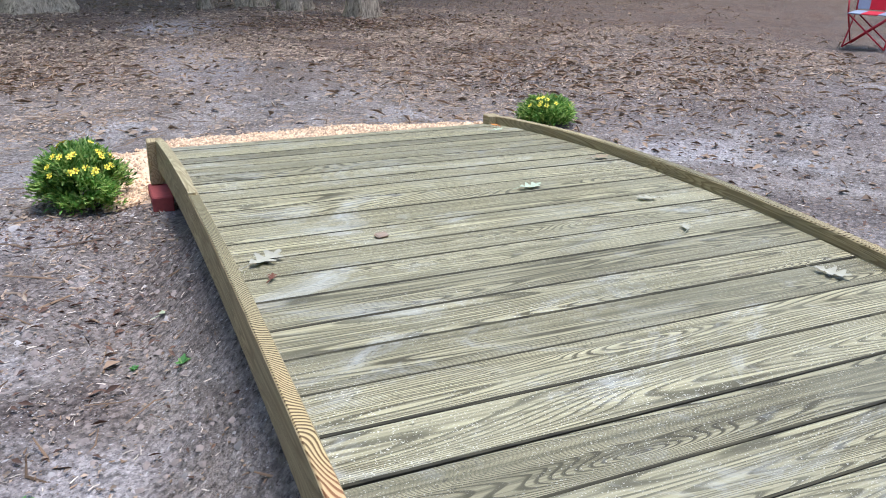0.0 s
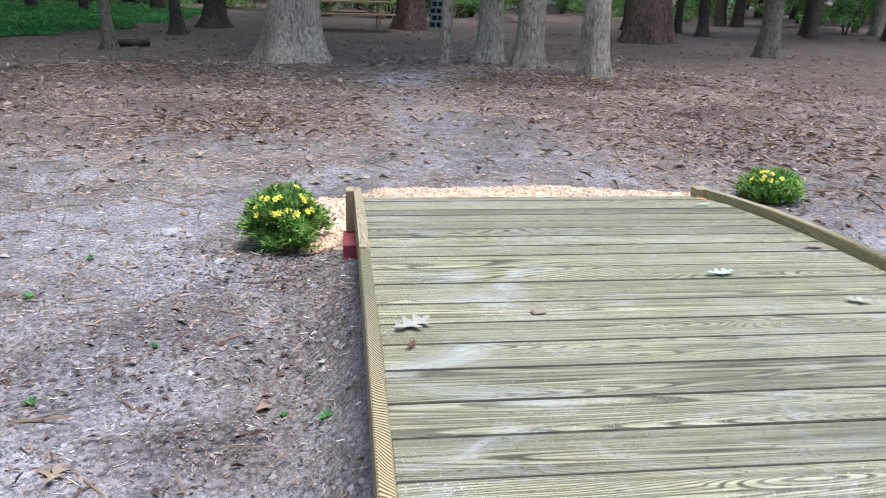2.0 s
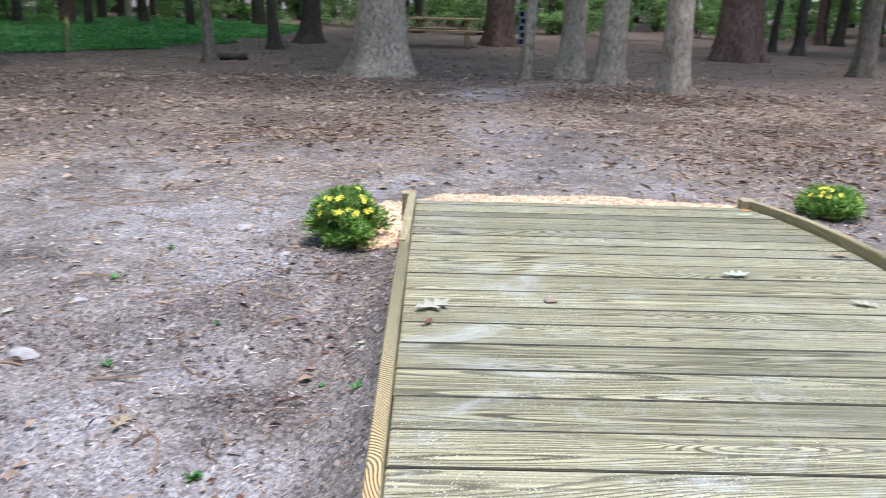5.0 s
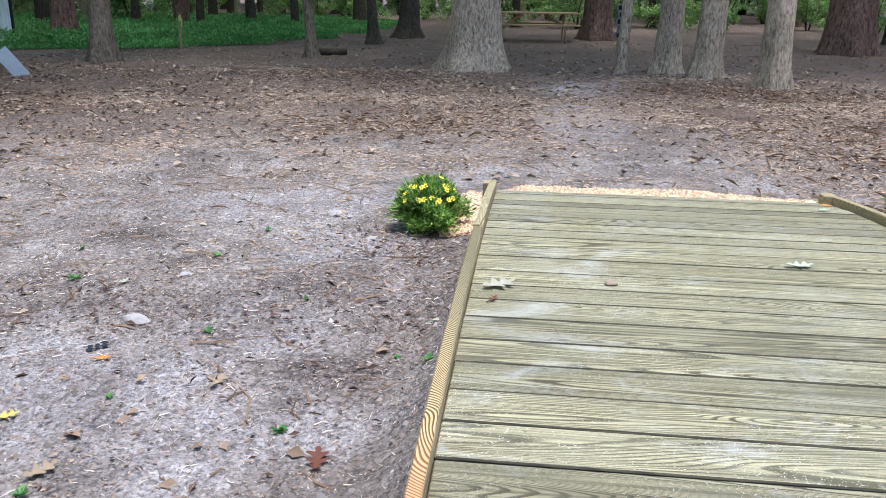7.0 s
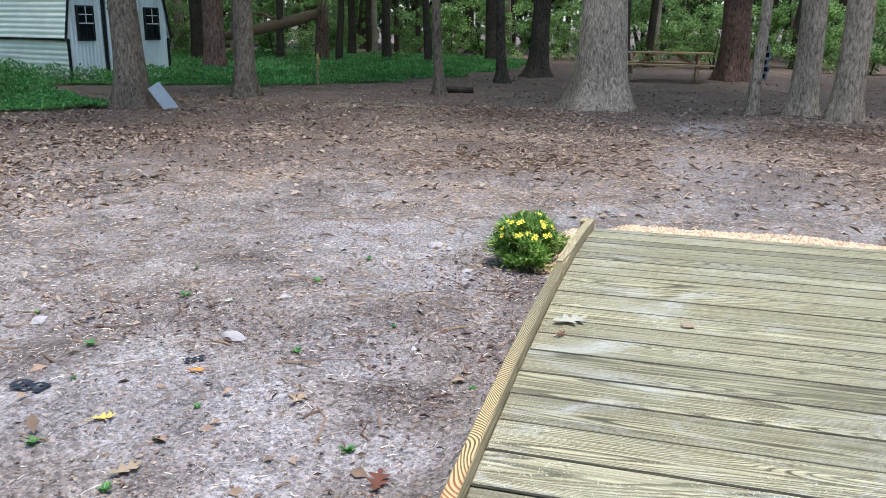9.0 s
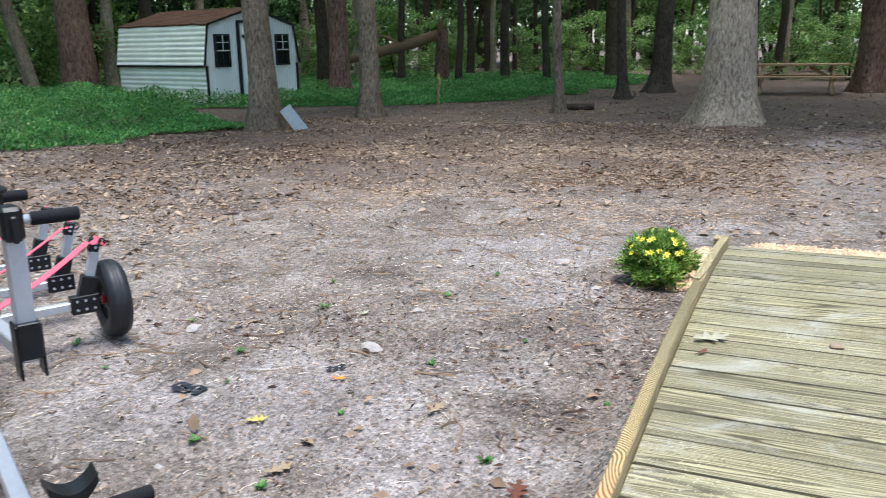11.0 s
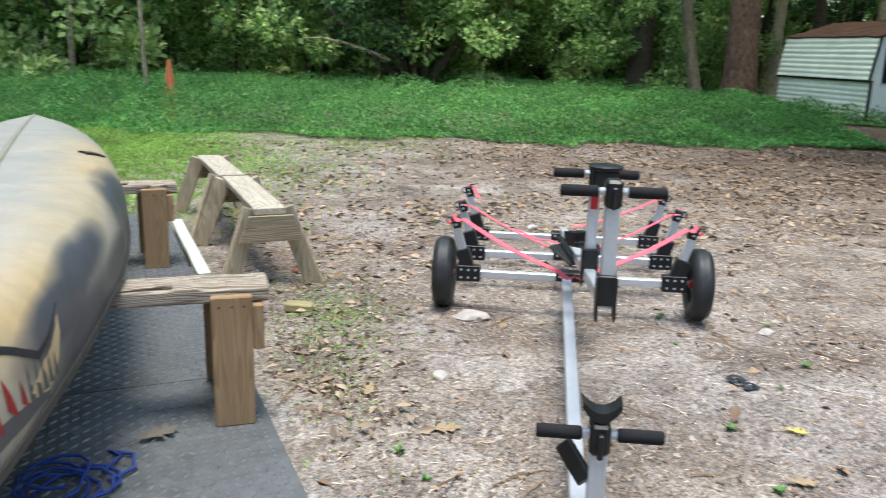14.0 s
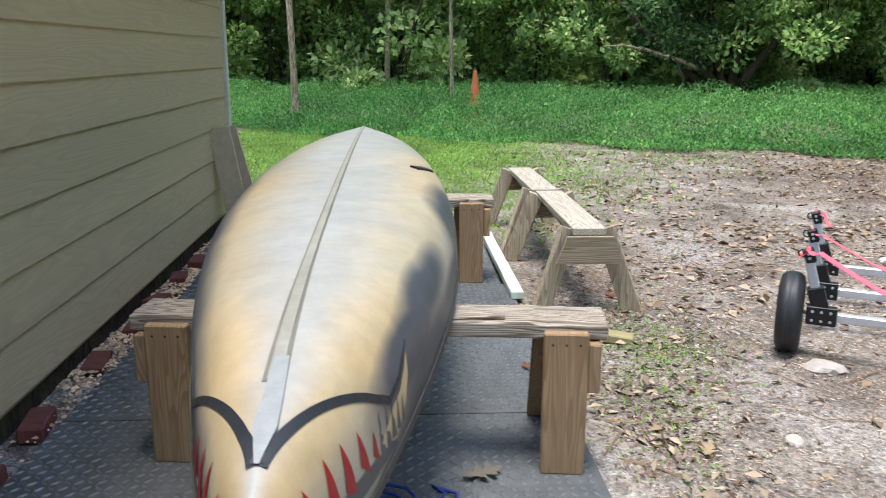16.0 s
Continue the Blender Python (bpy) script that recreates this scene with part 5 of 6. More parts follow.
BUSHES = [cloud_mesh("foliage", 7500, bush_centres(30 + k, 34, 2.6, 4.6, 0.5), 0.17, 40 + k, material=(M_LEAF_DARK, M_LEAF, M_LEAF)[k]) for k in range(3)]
# Shrub with the brightened leaves, used only along the meadow's far edge.
BUSHES.append(cloud_mesh("foliage", 8500, bush_centres(37, 40, 2.9, 5.0, 0.4), 0.21, 47, material=M_LEAF_LIT))
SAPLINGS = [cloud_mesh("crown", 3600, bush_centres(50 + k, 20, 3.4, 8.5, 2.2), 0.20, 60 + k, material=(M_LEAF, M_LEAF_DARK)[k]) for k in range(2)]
STEM = mesh_of(tube([(0.08, 0, -0.1), (0.35, 0, 0.9), (0.9, 0.25, 2.2), (1.3, 0.5, 3.4)], [0.07, 0.055, 0.035, 0.015], 7), "stem", M_BARK_DARK, True)
SAPTRUNK = mesh_of(trunk_bm(0.09, 9.0, 77, (0.01, 0.02), 1.4, 10, 0.1), "trunk", M_BARK_DARK, True)
FARTRUNKS = [mesh_of(trunk_bm(0.22, 14.0, 80 + k, (0.01 * (k - 1), 0.01), 1.5, 12, 0.08), "trunk", (M_BARK_DARK, M_BARK_PINE, M_BARK_GREY, M_BARK_DARK)[k], True) for k in range(4)]
CAM = Vector((0.8, 0.0, 0.0))


def polar(az, dist):
    return CAM.x + dist * math.cos(radians(az)), CAM.y + dist * math.sin(radians(az))


rw = random.Random(21)


def shrub(x, y, scale, turn, k, label):
    t = thing("shrub", label, "shrub", pose(x, y, height(x, y) - 0.03, 0, 0, turn) @ Matrix.Scale(scale, 4), "shrubs at the wood's edge")
    for j in range(4):
        share("stem", STEM, t, pose(0, 0, 0, 0, 0, 90 * j + 17 * k))
    share("foliage", BUSHES[k], t, pose(0, 0, 0))


def sapling(x, y, scale, turn, k):
    t = thing("sapling", "slender understorey tree with loose green foliage", "tree", pose(x, y, height(x, y) - 0.03, 0, 0, turn) @ Matrix.Scale(scale, 4), "understorey trees")
    share("trunk", SAPTRUNK, t, pose(0, 0, 0))
    share("crown", SAPLINGS[k], t, pose(0, 0, 0))


def far_tree(x, y, scale, turn, k):
    t = thing("tree", "tall dark tree trunk deep in the woods", "tree", pose(x, y, height(x, y) - 0.05, 0, 0, turn) @ Matrix.Scale(scale, 4), "trees of the woods")
    share("trunk", FARTRUNKS[k], t, pose(0, 0, 0))
    share("crown", CROWNS[k % 3], t, pose(0, 0, 5.0 if x < -15 else 0.0))


# the dense edge of the wood behind the meadow
for az in np.arange(143, 212, 2.6):
    d = rw.uniform(26, 31)
    x, y = polar(az + rw.uniform(-1, 1), d)
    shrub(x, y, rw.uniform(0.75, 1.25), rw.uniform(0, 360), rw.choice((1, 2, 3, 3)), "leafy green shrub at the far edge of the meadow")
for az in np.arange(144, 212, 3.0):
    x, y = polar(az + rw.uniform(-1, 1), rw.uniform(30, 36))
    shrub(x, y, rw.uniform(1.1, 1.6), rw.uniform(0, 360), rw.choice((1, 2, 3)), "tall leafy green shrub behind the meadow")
for az in np.arange(128, 214, 2.2):
    x, y = polar(az + rw.uniform(-1, 1), rw.uniform(32, 46))
    sapling(x, y, rw.uniform(0.8, 1.3), rw.uniform(0, 360), rw.randrange(2))
for az in np.arange(20, 140, 2.4):
    x, y = polar(az + rw.uniform(-1, 1), rw.uniform(38, 54))
    sapling(x, y, rw.uniform(0.9, 1.4), rw.uniform(0, 360), rw.randrange(2))
for az in np.arange(16, 216, 3.2):
    x, y = polar(az + rw.uniform(-1, 1), rw.uniform(52, 66))
    shrub(x, y, rw.uniform(1.3, 2.0), rw.uniform(0, 360), rw.randrange(3), "distant green undergrowth among the trunks")
for az in np.arange(18, 142, 2.4):
    x, y = polar(az + rw.uniform(-1, 1), rw.uniform(31, 44))
    shrub(x, y, rw.uniform(0.35, 0.62), rw.uniform(0, 360), rw.randrange(1, 3), "green undergrowth deep among the trunks")
placed = 0
while placed < 330:
    az, d = rw.uniform(18, 214), rw.uniform(27, 62)
    if 143 < az and d < 30:
        continue
    x, y = polar(az, d)
    if -1.5 < x < 3.5 and y < 27:
        continue
    if -17 < x < -9 and y < 22:
        continue
    far_tree(x, y, rw.uniform(0.45, 1.1), rw.uniform(0, 360), rw.choice((0, 0, 1, 2, 3, 3)))
    placed += 1
for az in np.arange(218, 376, 9.0):
    x, y = polar(az, rw.uniform(22, 34))
    far_tree(x, y, rw.uniform(0.9, 1.3), rw.uniform(0, 360), rw.randrange(4))
    shrub(*polar(az + 4, rw.uniform(26, 34)), 1.3, rw.uniform(0, 360), rw.randrange(3), "leafy green shrub in the woods behind the outbuilding")
tree(-15.9, -2.6, 0.075, M_BARK_GREY, "thin pale sapling trunk in the meadow", 31, 9, (-0.04, 0.0), 1.2)
tree(-18.9, 0.75, 0.05, M_BARK_GREY, "very thin grey sapling stem in the meadow", 32, 8, (0.01, 0.0), 1.2)
tree(-25.5, -0.9, 0.10, M_BARK_GREY, "thin pale tree trunk before the wood's edge", 33, 10, (0.0, 0.0), 1.2)

# ---- meadow ----
EDGE_Y = np.array([-9, -4, -1.6, 0.4, 2.3, 4.7, 6.5, 9.7, 12.0, 13.2, 15.0, 17.0, 18.2, 19.5, 23, 30, 40])
EDGE_X = np.array([-17, -15.8, -14.3, -13.2, -12.6, -11.5, -10.6, -9.4, -9.2, -11.5, -13.4, -9.5, -7.4, -6.9, -5.6, -5.0, -6.0])


def meadow():
    r = np.random.default_rng(12)
    n = 640000
    y = r.uniform(-9, 34, n)
    edge = np.interp(y, EDGE_Y, EDGE_X) + 0.35 * np.sin(y * 2.3) + 0.15 * np.sin(y * 7.1)
    x = edge + 0.7 * r.random(n) ** 2 - 32 * r.random(n) ** 2.0
    keep = x < edge + 0.6
    inside = ((x + 12.63) * 0.225 + (y - 16.1) * 0.974 > -0.05) & ((x + 12.63) * 0.225 + (y - 16.1) * 0.974 < 3.1) & ((x + 12.63) * -0.974 + (y - 16.1) * 0.225 > -0.05) & ((x + 12.63) * -0.974 + (y - 16.1) * 0.225 < 3.8)
    dist = np.hypot(x - 0.8, y)
    keep &= ~inside & (r.random(n) < np.clip(18 / dist, 0, 1))
    x, y, edge = x[keep], y[keep], edge[keep]
    n = len(x)
    lump = np.array([noise.noise((a * 0.9, b * 0.9, 3.0)) for a, b in zip(x, y)])
    tall = (0.06 + (0.48 + 0.40 * lump) * np.clip((edge - x) / 1.8, 0, 1) ** 0.8) * np.interp(y, [12, 15, 17, 34], [1.0, 0.9, 0.45, 0.4])
    z = tall * r.random(n) ** 0.45
    d = unit(r.normal(size=(n, 3)) * np.array([1, 1, 0.5]) + np.array([0, 0, 0.95]))
    size = r.uniform(0.030, 0.072, n) * (1 + 0.02 * np.hypot(x, y))
    v, f = leaves(np.stack([x, y, z], 1), d, np.tile([0.1, 0.0, 1.0], (n, 1)), size, 0.22)
    me = fast_mesh("meadow_grass", v, f, M_GRASS)
    tagged(new("meadow_grass", me), "lush green knee-high meadow weeds", "grass", kind="stuff")


def short_grass():
    """Thin low grass in patches at the meadow's edge and on the dirt."""
    r = np.random.default_rng(13)
    spots = [(-9.8, -1.3, 2.2, 26000), (-11.5, -0.2, 1.6, 26000), (-12.5, -2.4, 2.2, 46000), (-8.5, 1.6, 0.8, 700), (-10.5, 3.2, 0.9, 700), (-3.1, 0.80, 0.3, 600), (-2.4, 0.60, 0.3, 300), (-1.75, 0.45, 0.3, 100), (-6.6, 0.2, 0.8, 900), (-13.0, 2.6, 0.6, 500), (-12, 4.4, 0.6, 500)]
    X = []
    for cx, cy, s, n in spots:
        X.append(np.stack([r.normal(cx, s, n), r.normal(cy, s * 0.6, n)], 1))
    p = np.concatenate(X)
    p = p[~((p[:, 1] < 0.2) & (p[:, 0] > -6.0)) & (p[:, 1] > -3.5)]
    n = len(p)
    z = np.array([height(a, b) for a, b in p])
    d = unit(r.normal(size=(n, 3)) * np.array([1, 1, 0.2]) + np.array([0, 0, 0.7]))
    v, f = leaves(np.stack([p[:, 0], p[:, 1], z], 1), d, np.tile([0.1, 0.0, 1.0], (n, 1)), np.where(p[:, 0] > -5, r.uniform(0.012, 0.035, n), r.uniform(0.03, 0.075, n)), 0.14)
    tagged(new("short_grass", fast_mesh("short_grass", v, f, M_LAWN)), "thin patches of short green grass on dirt", "grass", kind="stuff")


meadow()
short_grass()


# ---- litter on the ground ----
def free(x, y):
    bad = (x > 0.475) & (x < 2.45) & (y > 0.3) & (y < 4.6)
    bad |= (x > 0.2) & (x < 2.95) & (y > 4.4) & (y < 5.75)
    bad |= (y < 0.22) & (x < -0.35) & (x > -6.0)
    bad |= y < -1.9
    bad |= x < np.interp(y, EDGE_Y, EDGE_X) - 0.3
    return ~bad


def spread(n, regions, seed, anywhere=False):
    r = np.random.default_rng(seed)
    out = []
    w = np.array([g[4] for g in regions], float)
    for (x0, x1, y0, y1, _), m in zip(regions, (n * w / w.sum()).astype(int)):
        out.append(np.stack([r.uniform(x0, x1, m), r.uniform(y0, y1, m)], 1))
    p = np.concatenate(out)
    clump = np.array([noise.noise((a * 0.8, b * 0.8, seed)) for a, b in p])
    p = p[(free(p[:, 0], p[:, 1]) | anywhere) & (r.random(len(p)) < 0.45 + 1.1 * clump)]
    z = np.array([height(a, b) for a, b in p])
    return p, z, r


def litter_leaves(name, n, regions, lo, hi, material, label, seed):
    p, z, r = spread(n, regions, seed)
    m = len(p)
    d = unit(r.normal(size=(m, 3)) * np.array([1, 1, 0.22]))
    up = np.array([0, 0, 1.0]) + r.normal(size=(m, 3)) * 0.35
    v, f = leaves(np.stack([p[:, 0], p[:, 1], z + r.uniform(0.002, 0.014, m)], 1), d, up, r.uniform(lo, hi, m), 0.3, 0.16)
    tagged(new(name, fast_mesh(name, v, f, material)), label, "litter", kind="stuff")


def litter_sticks(name, n, regions, lo, hi, thick, material, label, seed):
    p, z, r = spread(n, regions, seed)
    m = len(p)
    a = r.uniform(0, math.pi, m)
    L = r.uniform(lo, hi, m) * r.random(m) ** 0.5
    w = thick * r.uniform(0.5, 1.4, m)
    u = np.stack([np.cos(a), np.sin(a), r.normal(size=m) * 0.12], 1)
    s = np.stack([-np.sin(a), np.cos(a), np.zeros(m)], 1)
    c = np.stack([p[:, 0], p[:, 1], z + 0.003], 1)
    up = np.array([0, 0, 1.0])
    bend = s * (L * r.normal(size=m) * 0.08)[:, None]
    v = np.stack([c - u * L[:, None] / 2 + s * w[:, None], c - u * L[:, None] / 2 - s * w[:, None], c + bend + s * w[:, None], c + bend - s * w[:, None], c + u * L[:, None] / 2 + s * w[:, None] * 0.5, c + u * L[:, None] / 2 - s * w[:, None] * 0.5, c - u * L[:, None] / 2 + up * w[:, None] * 1.6, c + bend + up * w[:, None] * 1.6, c + u * L[:, None] / 2 + up * w[:, None]], 1).reshape(-1, 3)
    k = np.arange(m) * 9
    f = np.concatenate([np.stack([k + i for i in q], 1) for q in ((0, 2, 7, 6), (2, 4, 8, 7), (1, 6, 7, 3), (3, 7, 8, 5))])
    tagged(new(name, fast_mesh(name, v, f, material)), label, "litter", kind="stuff")


NEAR = (-6, 0.3, 0.3, 6, 0.5)
MULCH = [(-9, 12, 11, 24, 14), (-8, 8, 6.5, 12, 7), (-11, -5, 5, 14, 7)]
litter_leaves("dead_leaves", 26000, MULCH + [(2.6, 9, 2.5, 8, 4), (-11, -3.5, 0.5, 9, 8), NEAR], 0.03, 0.085, M_LITTER, "scattered brown dead leaves", 71)
litter_leaves("leaf_crumbs", 60000, [(-5, 0.5, 0.3, 6, 14), (2.4, 8, 4, 12, 5), (-4, 4, 5, 11, 7)], 0.006, 0.022, M_CHIP, "small crumbled leaf bits on dirt", 72)
litter_leaves("dry_leaves", 12000, [(-12, -3.5, 0.8, 9.5, 10), (-9, 8, 6, 14, 8), (-9, 6, 10, 18, 4)], 0.04, 0.10, M_CHIP, "pale dry leaves on trampled dirt", 76)
litter_sticks("bark_crumbs", 30000, [(-6, 0.5, 0.3, 7, 10), (2.5, 7, 2, 7, 4)], 0.008, 0.03, 0.0022, M_LITTER, "tiny bark and twig crumbs on dirt", 79)
litter_sticks("wood_chips", 68000, [(-5, 0.5, 3.5, 7, 2), (-3, 9, 5.5, 11, 16), (-5, 7, 9, 14, 10)], 0.02, 0.085, 0.0038, M_CHIP, "pale shredded wood chips", 73)
M_SPLINTER = plain("pale_splinters", (196, 182, 164), 0.9, 0.0, 0.25, 40.0, 0.2, island=True)
litter_sticks("splinters", 19000, [(-5, 0.5, 0.3, 6, 12), (-3, 7, 4.5, 9, 5), (2.6, 7, 2, 8, 4)], 0.012, 0.06, 0.0016, M_SPLINTER, "fine pale splinters and dry fibres on dirt", 81)
litter_sticks("twigs", 3800, [(-5, 0.5, 0.3, 7, 6), (-4, 9, 5.5, 12, 8), (-9, 9, 10, 17, 6)], 0.08, 0.45, 0.0035, M_TWIG, "dry grey-brown twigs", 74)
litter_sticks("needles", 30000, MULCH, 0.04, 0.16, 0.003, M_TWIG, "brown needle and bark mulch", 75)


def litter_spots(name, spots, lo, hi, wide, material, label, seed, slope=0.2):
    """Flakes and shreds gathered in drifts: x, y, two spreads and a count for each."""
    r = np.random.default_rng(seed)
    p = np.concatenate([np.stack([r.normal(x, sx, n), r.normal(y, sy, n)], 1) for x, y, sx, sy, n in spots])
    p = p[free(p[:, 0], p[:, 1])]
    m = len(p)
    z = np.array([height(a, b) for a, b in p])
    d = unit(r.normal(size=(m, 3)) * np.array([1, 1, slope]))
    v, f = leaves(np.stack([p[:, 0], p[:, 1], z + r.uniform(0.004, 0.02, m)], 1), d, np.array([0, 0, 1.0]) + r.normal(size=(m, 3)) * 0.4, r.uniform(lo, hi, m) * r.random(m) ** 0.4, wide, 0.14)
    tagged(new(name, fast_mesh(name, v, f, material)), label, "litter", kind="stuff")


M_BARKBIT = plain("red_brown_bark_bits", (98, 74, 60), 0.9, 0.0, 0.3, 40.0, 0.3, island=True)
M_SHRED = plain("pale_shredded_wood", (184, 156, 128), 0.9, 0.0, 0.25, 40.0, 0.3, island=True)
M_DRY = plain("curled_grey_leaves", (156, 138, 116), 0.85, 0.0, 0.3, 30.0, 0.3, island=True)
litter_spots("shredded_bark", [(-0.7, 8.5, 0.9, 0.6, 700), (4.3, 8.0, 1.1, 0.8, 900), (3.6, 11.8, 1.3, 0.4, 700), (-2.2, 12.5, 1.3, 0.4, 500), (6.0, 10.0, 1.5, 1.0, 500), (-4.6, 5.6, 1.2, 0.9, 300), (-1.3, 10.2, 1.6, 0.8, 250), (5.6, 6.6, 1.3, 0.9, 500), (4.2, 5.4, 0.9, 0.6, 200), (7.5, 8.0, 1.6, 1.2, 400)], 0.05, 0.19, 0.045, M_SHRED, "pale shredded bark strips in drifts", 91)
litter_spots("bark_bits", [(3.6, 11.9, 1.4, 0.4, 2400), (-2.2, 12.8, 1.5, 0.4, 2200), (-0.7, 8.5, 1.2, 0.9, 450), (4.3, 8.0, 1.4, 1.1, 700), (5.2, 6.0, 1.5, 1.0, 1500), (3.6, 4.2, 0.6, 0.8, 500), (7.5, 7.5, 1.8, 1.4, 1200), (-6.5, 8.5, 2.4, 2.2, 2600), (-8.0, 5.0, 2.2, 1.6, 2000), (0.2, 3.5, 0.3, 0.7, 420), (0.1, 4.3, 0.35, 0.2, 300), (-1.0, 3.1, 0.8, 0.16, 420), (-2.3, 0.55, 0.5, 0.15, 420), (-3.3, 0.8, 0.6, 0.2, 400), (-4.6, 2.0, 1.2, 0.8, 700), (-0.5, 2.4, 1.4, 1.0, 420)], 0.012, 0.06, 0.16, M_BARKBIT, "dark red-brown bark bits on dirt", 92)
litter_spots("curled_leaves", [(-2.3, 0.62, 0.45, 0.16, 200), (-3.2, 1.1, 0.5, 0.25, 120), (-5.2, 2.6, 1.4, 1.0, 320), (-7.5, 3.4, 2.0, 1.4, 700), (-8.5, 6.5, 2.2, 1.8, 800), (-5.0, 6.0, 1.6, 1.6, 300), (-2.0, 3.6, 1.4, 0.7, 90), (1.4, 8.5, 2.5, 1.5, 120), (-3.5, 8.0, 2.5, 2.0, 260)], 0.03, 0.085, 0.24, M_DRY, "curled pale dry leaves on trampled dirt", 93, 0.4)
litter_spots("clover_weeds", [(-3.0, 0.88, 0.30, 0.16, 420), (-2.75, 0.6, 0.25, 0.14, 360), (-2.2, 0.55, 0.3, 0.12, 160), (-3.9, 0.95, 0.3, 0.2, 160)], 0.008, 0.026, 0.35, M_LAWN, "low green clover weeds beside the tread plate", 94, 0.6)


def pebbles(n, regions, lo, hi, material, label, seed, anywhere=False, lift=0.0):
    p, z, r = spread(n, regions, seed, anywhere)
    z = z + lift
    m = len(p)
    s = lo + (hi - lo) * r.random(m) ** 4
    base = np.array([(1, 0, 0), (0.2, 0.9, 0), (-0.8, 0.3, 0), (-0.4, -0.8, 0), (0.6, -0.6, 0), (0.1, 0.1, 0.7)])
    a = r.uniform(0, 6.28, m)
    rot = np.stack([np.stack([np.cos(a), -np.sin(a)], 1), np.stack([np.sin(a), np.cos(a)], 1)], 1)
    b = base[None] * r.uniform(0.6, 1.2, (m, 6, 1))
    xy = np.einsum("mij,mkj->mki", rot, b[:, :, :2]) * s[:, None, None] + p[:, None, :]
    zz = (b[:, :, 2] - 0.1) * s[:, None] + z[:, None]
    v = np.concatenate([xy, zz[:, :, None]], 2).reshape(-1, 3)
    k = np.arange(m) * 6
    f = np.concatenate([np.stack([k + i, k + (i + 1) % 5, k + 5], 1) for i in range(5)])
    tagged(new("pebbles", fast_mesh("pebbles", v, f, material)), label, "pebbles", kind="stuff")


pebbles(9000, [(-5, 0.5, 0.3, 7, 12), (2.4, 7, 3, 9, 4)], 0.004, 0.026, M_STONE, "pale grit and small stones in dirt", 77)
M_CLOD = plain("dirt_clods", (132, 120, 111), 0.95, 0.0, 0.3, 40.0, 0.4, island=True)
pebbles(70000, [(-4, 0.5, 0.3, 5, 14), (-9, -2, 0.5, 8, 7), (2.4, 7, 2.5, 9, 5), (-4, 4, 5, 9, 6)], 0.004, 0.024, M_CLOD, "crumbled dirt clods on the bare ground", 80)
pebbles(5200, [(-6.2, 0.5, -1.95, -1.78, 1)], 0.008, 0.022, M_GRAVEL, "tan gravel strip along the wall's foot", 78, True, 0.03)


# ---- flower bushes ----
M_PETAL = plain("yellow_petals", (240, 222, 70), 0.6, 0.0, 0.1, 60.0, 0.0)
M_EYE = plain("yellow_flower_eye", (214, 160, 24), 0.8)
M_FLOWERLEAF = foliage("flower_leaves", [(0.0, (84, 128, 54)), (0.5, (134, 176, 84)), (1.0, (206, 220, 130))])


def petal_mesh():
    b = bmesh.new()
    b.faces.new([b.verts.new(p) for p in ((0.003, 0, 0.0), (0.010, -0.005, 0.002), (0.017, -0.004, 0.003), (0.019, 0, 0.003), (0.017, 0.004, 0.003), (0.010, 0.005, 0.002))])
    return mesh_of(b, "petal", M_PETAL)


PETAL = petal_mesh()
EYE_MESH = mesh_of(lathe([(0.0, 0.003), (0.003, 0.003), (0.0045, 0.001), (0.0045, -0.001)], 8, "Z"), "flower_eye", M_EYE)


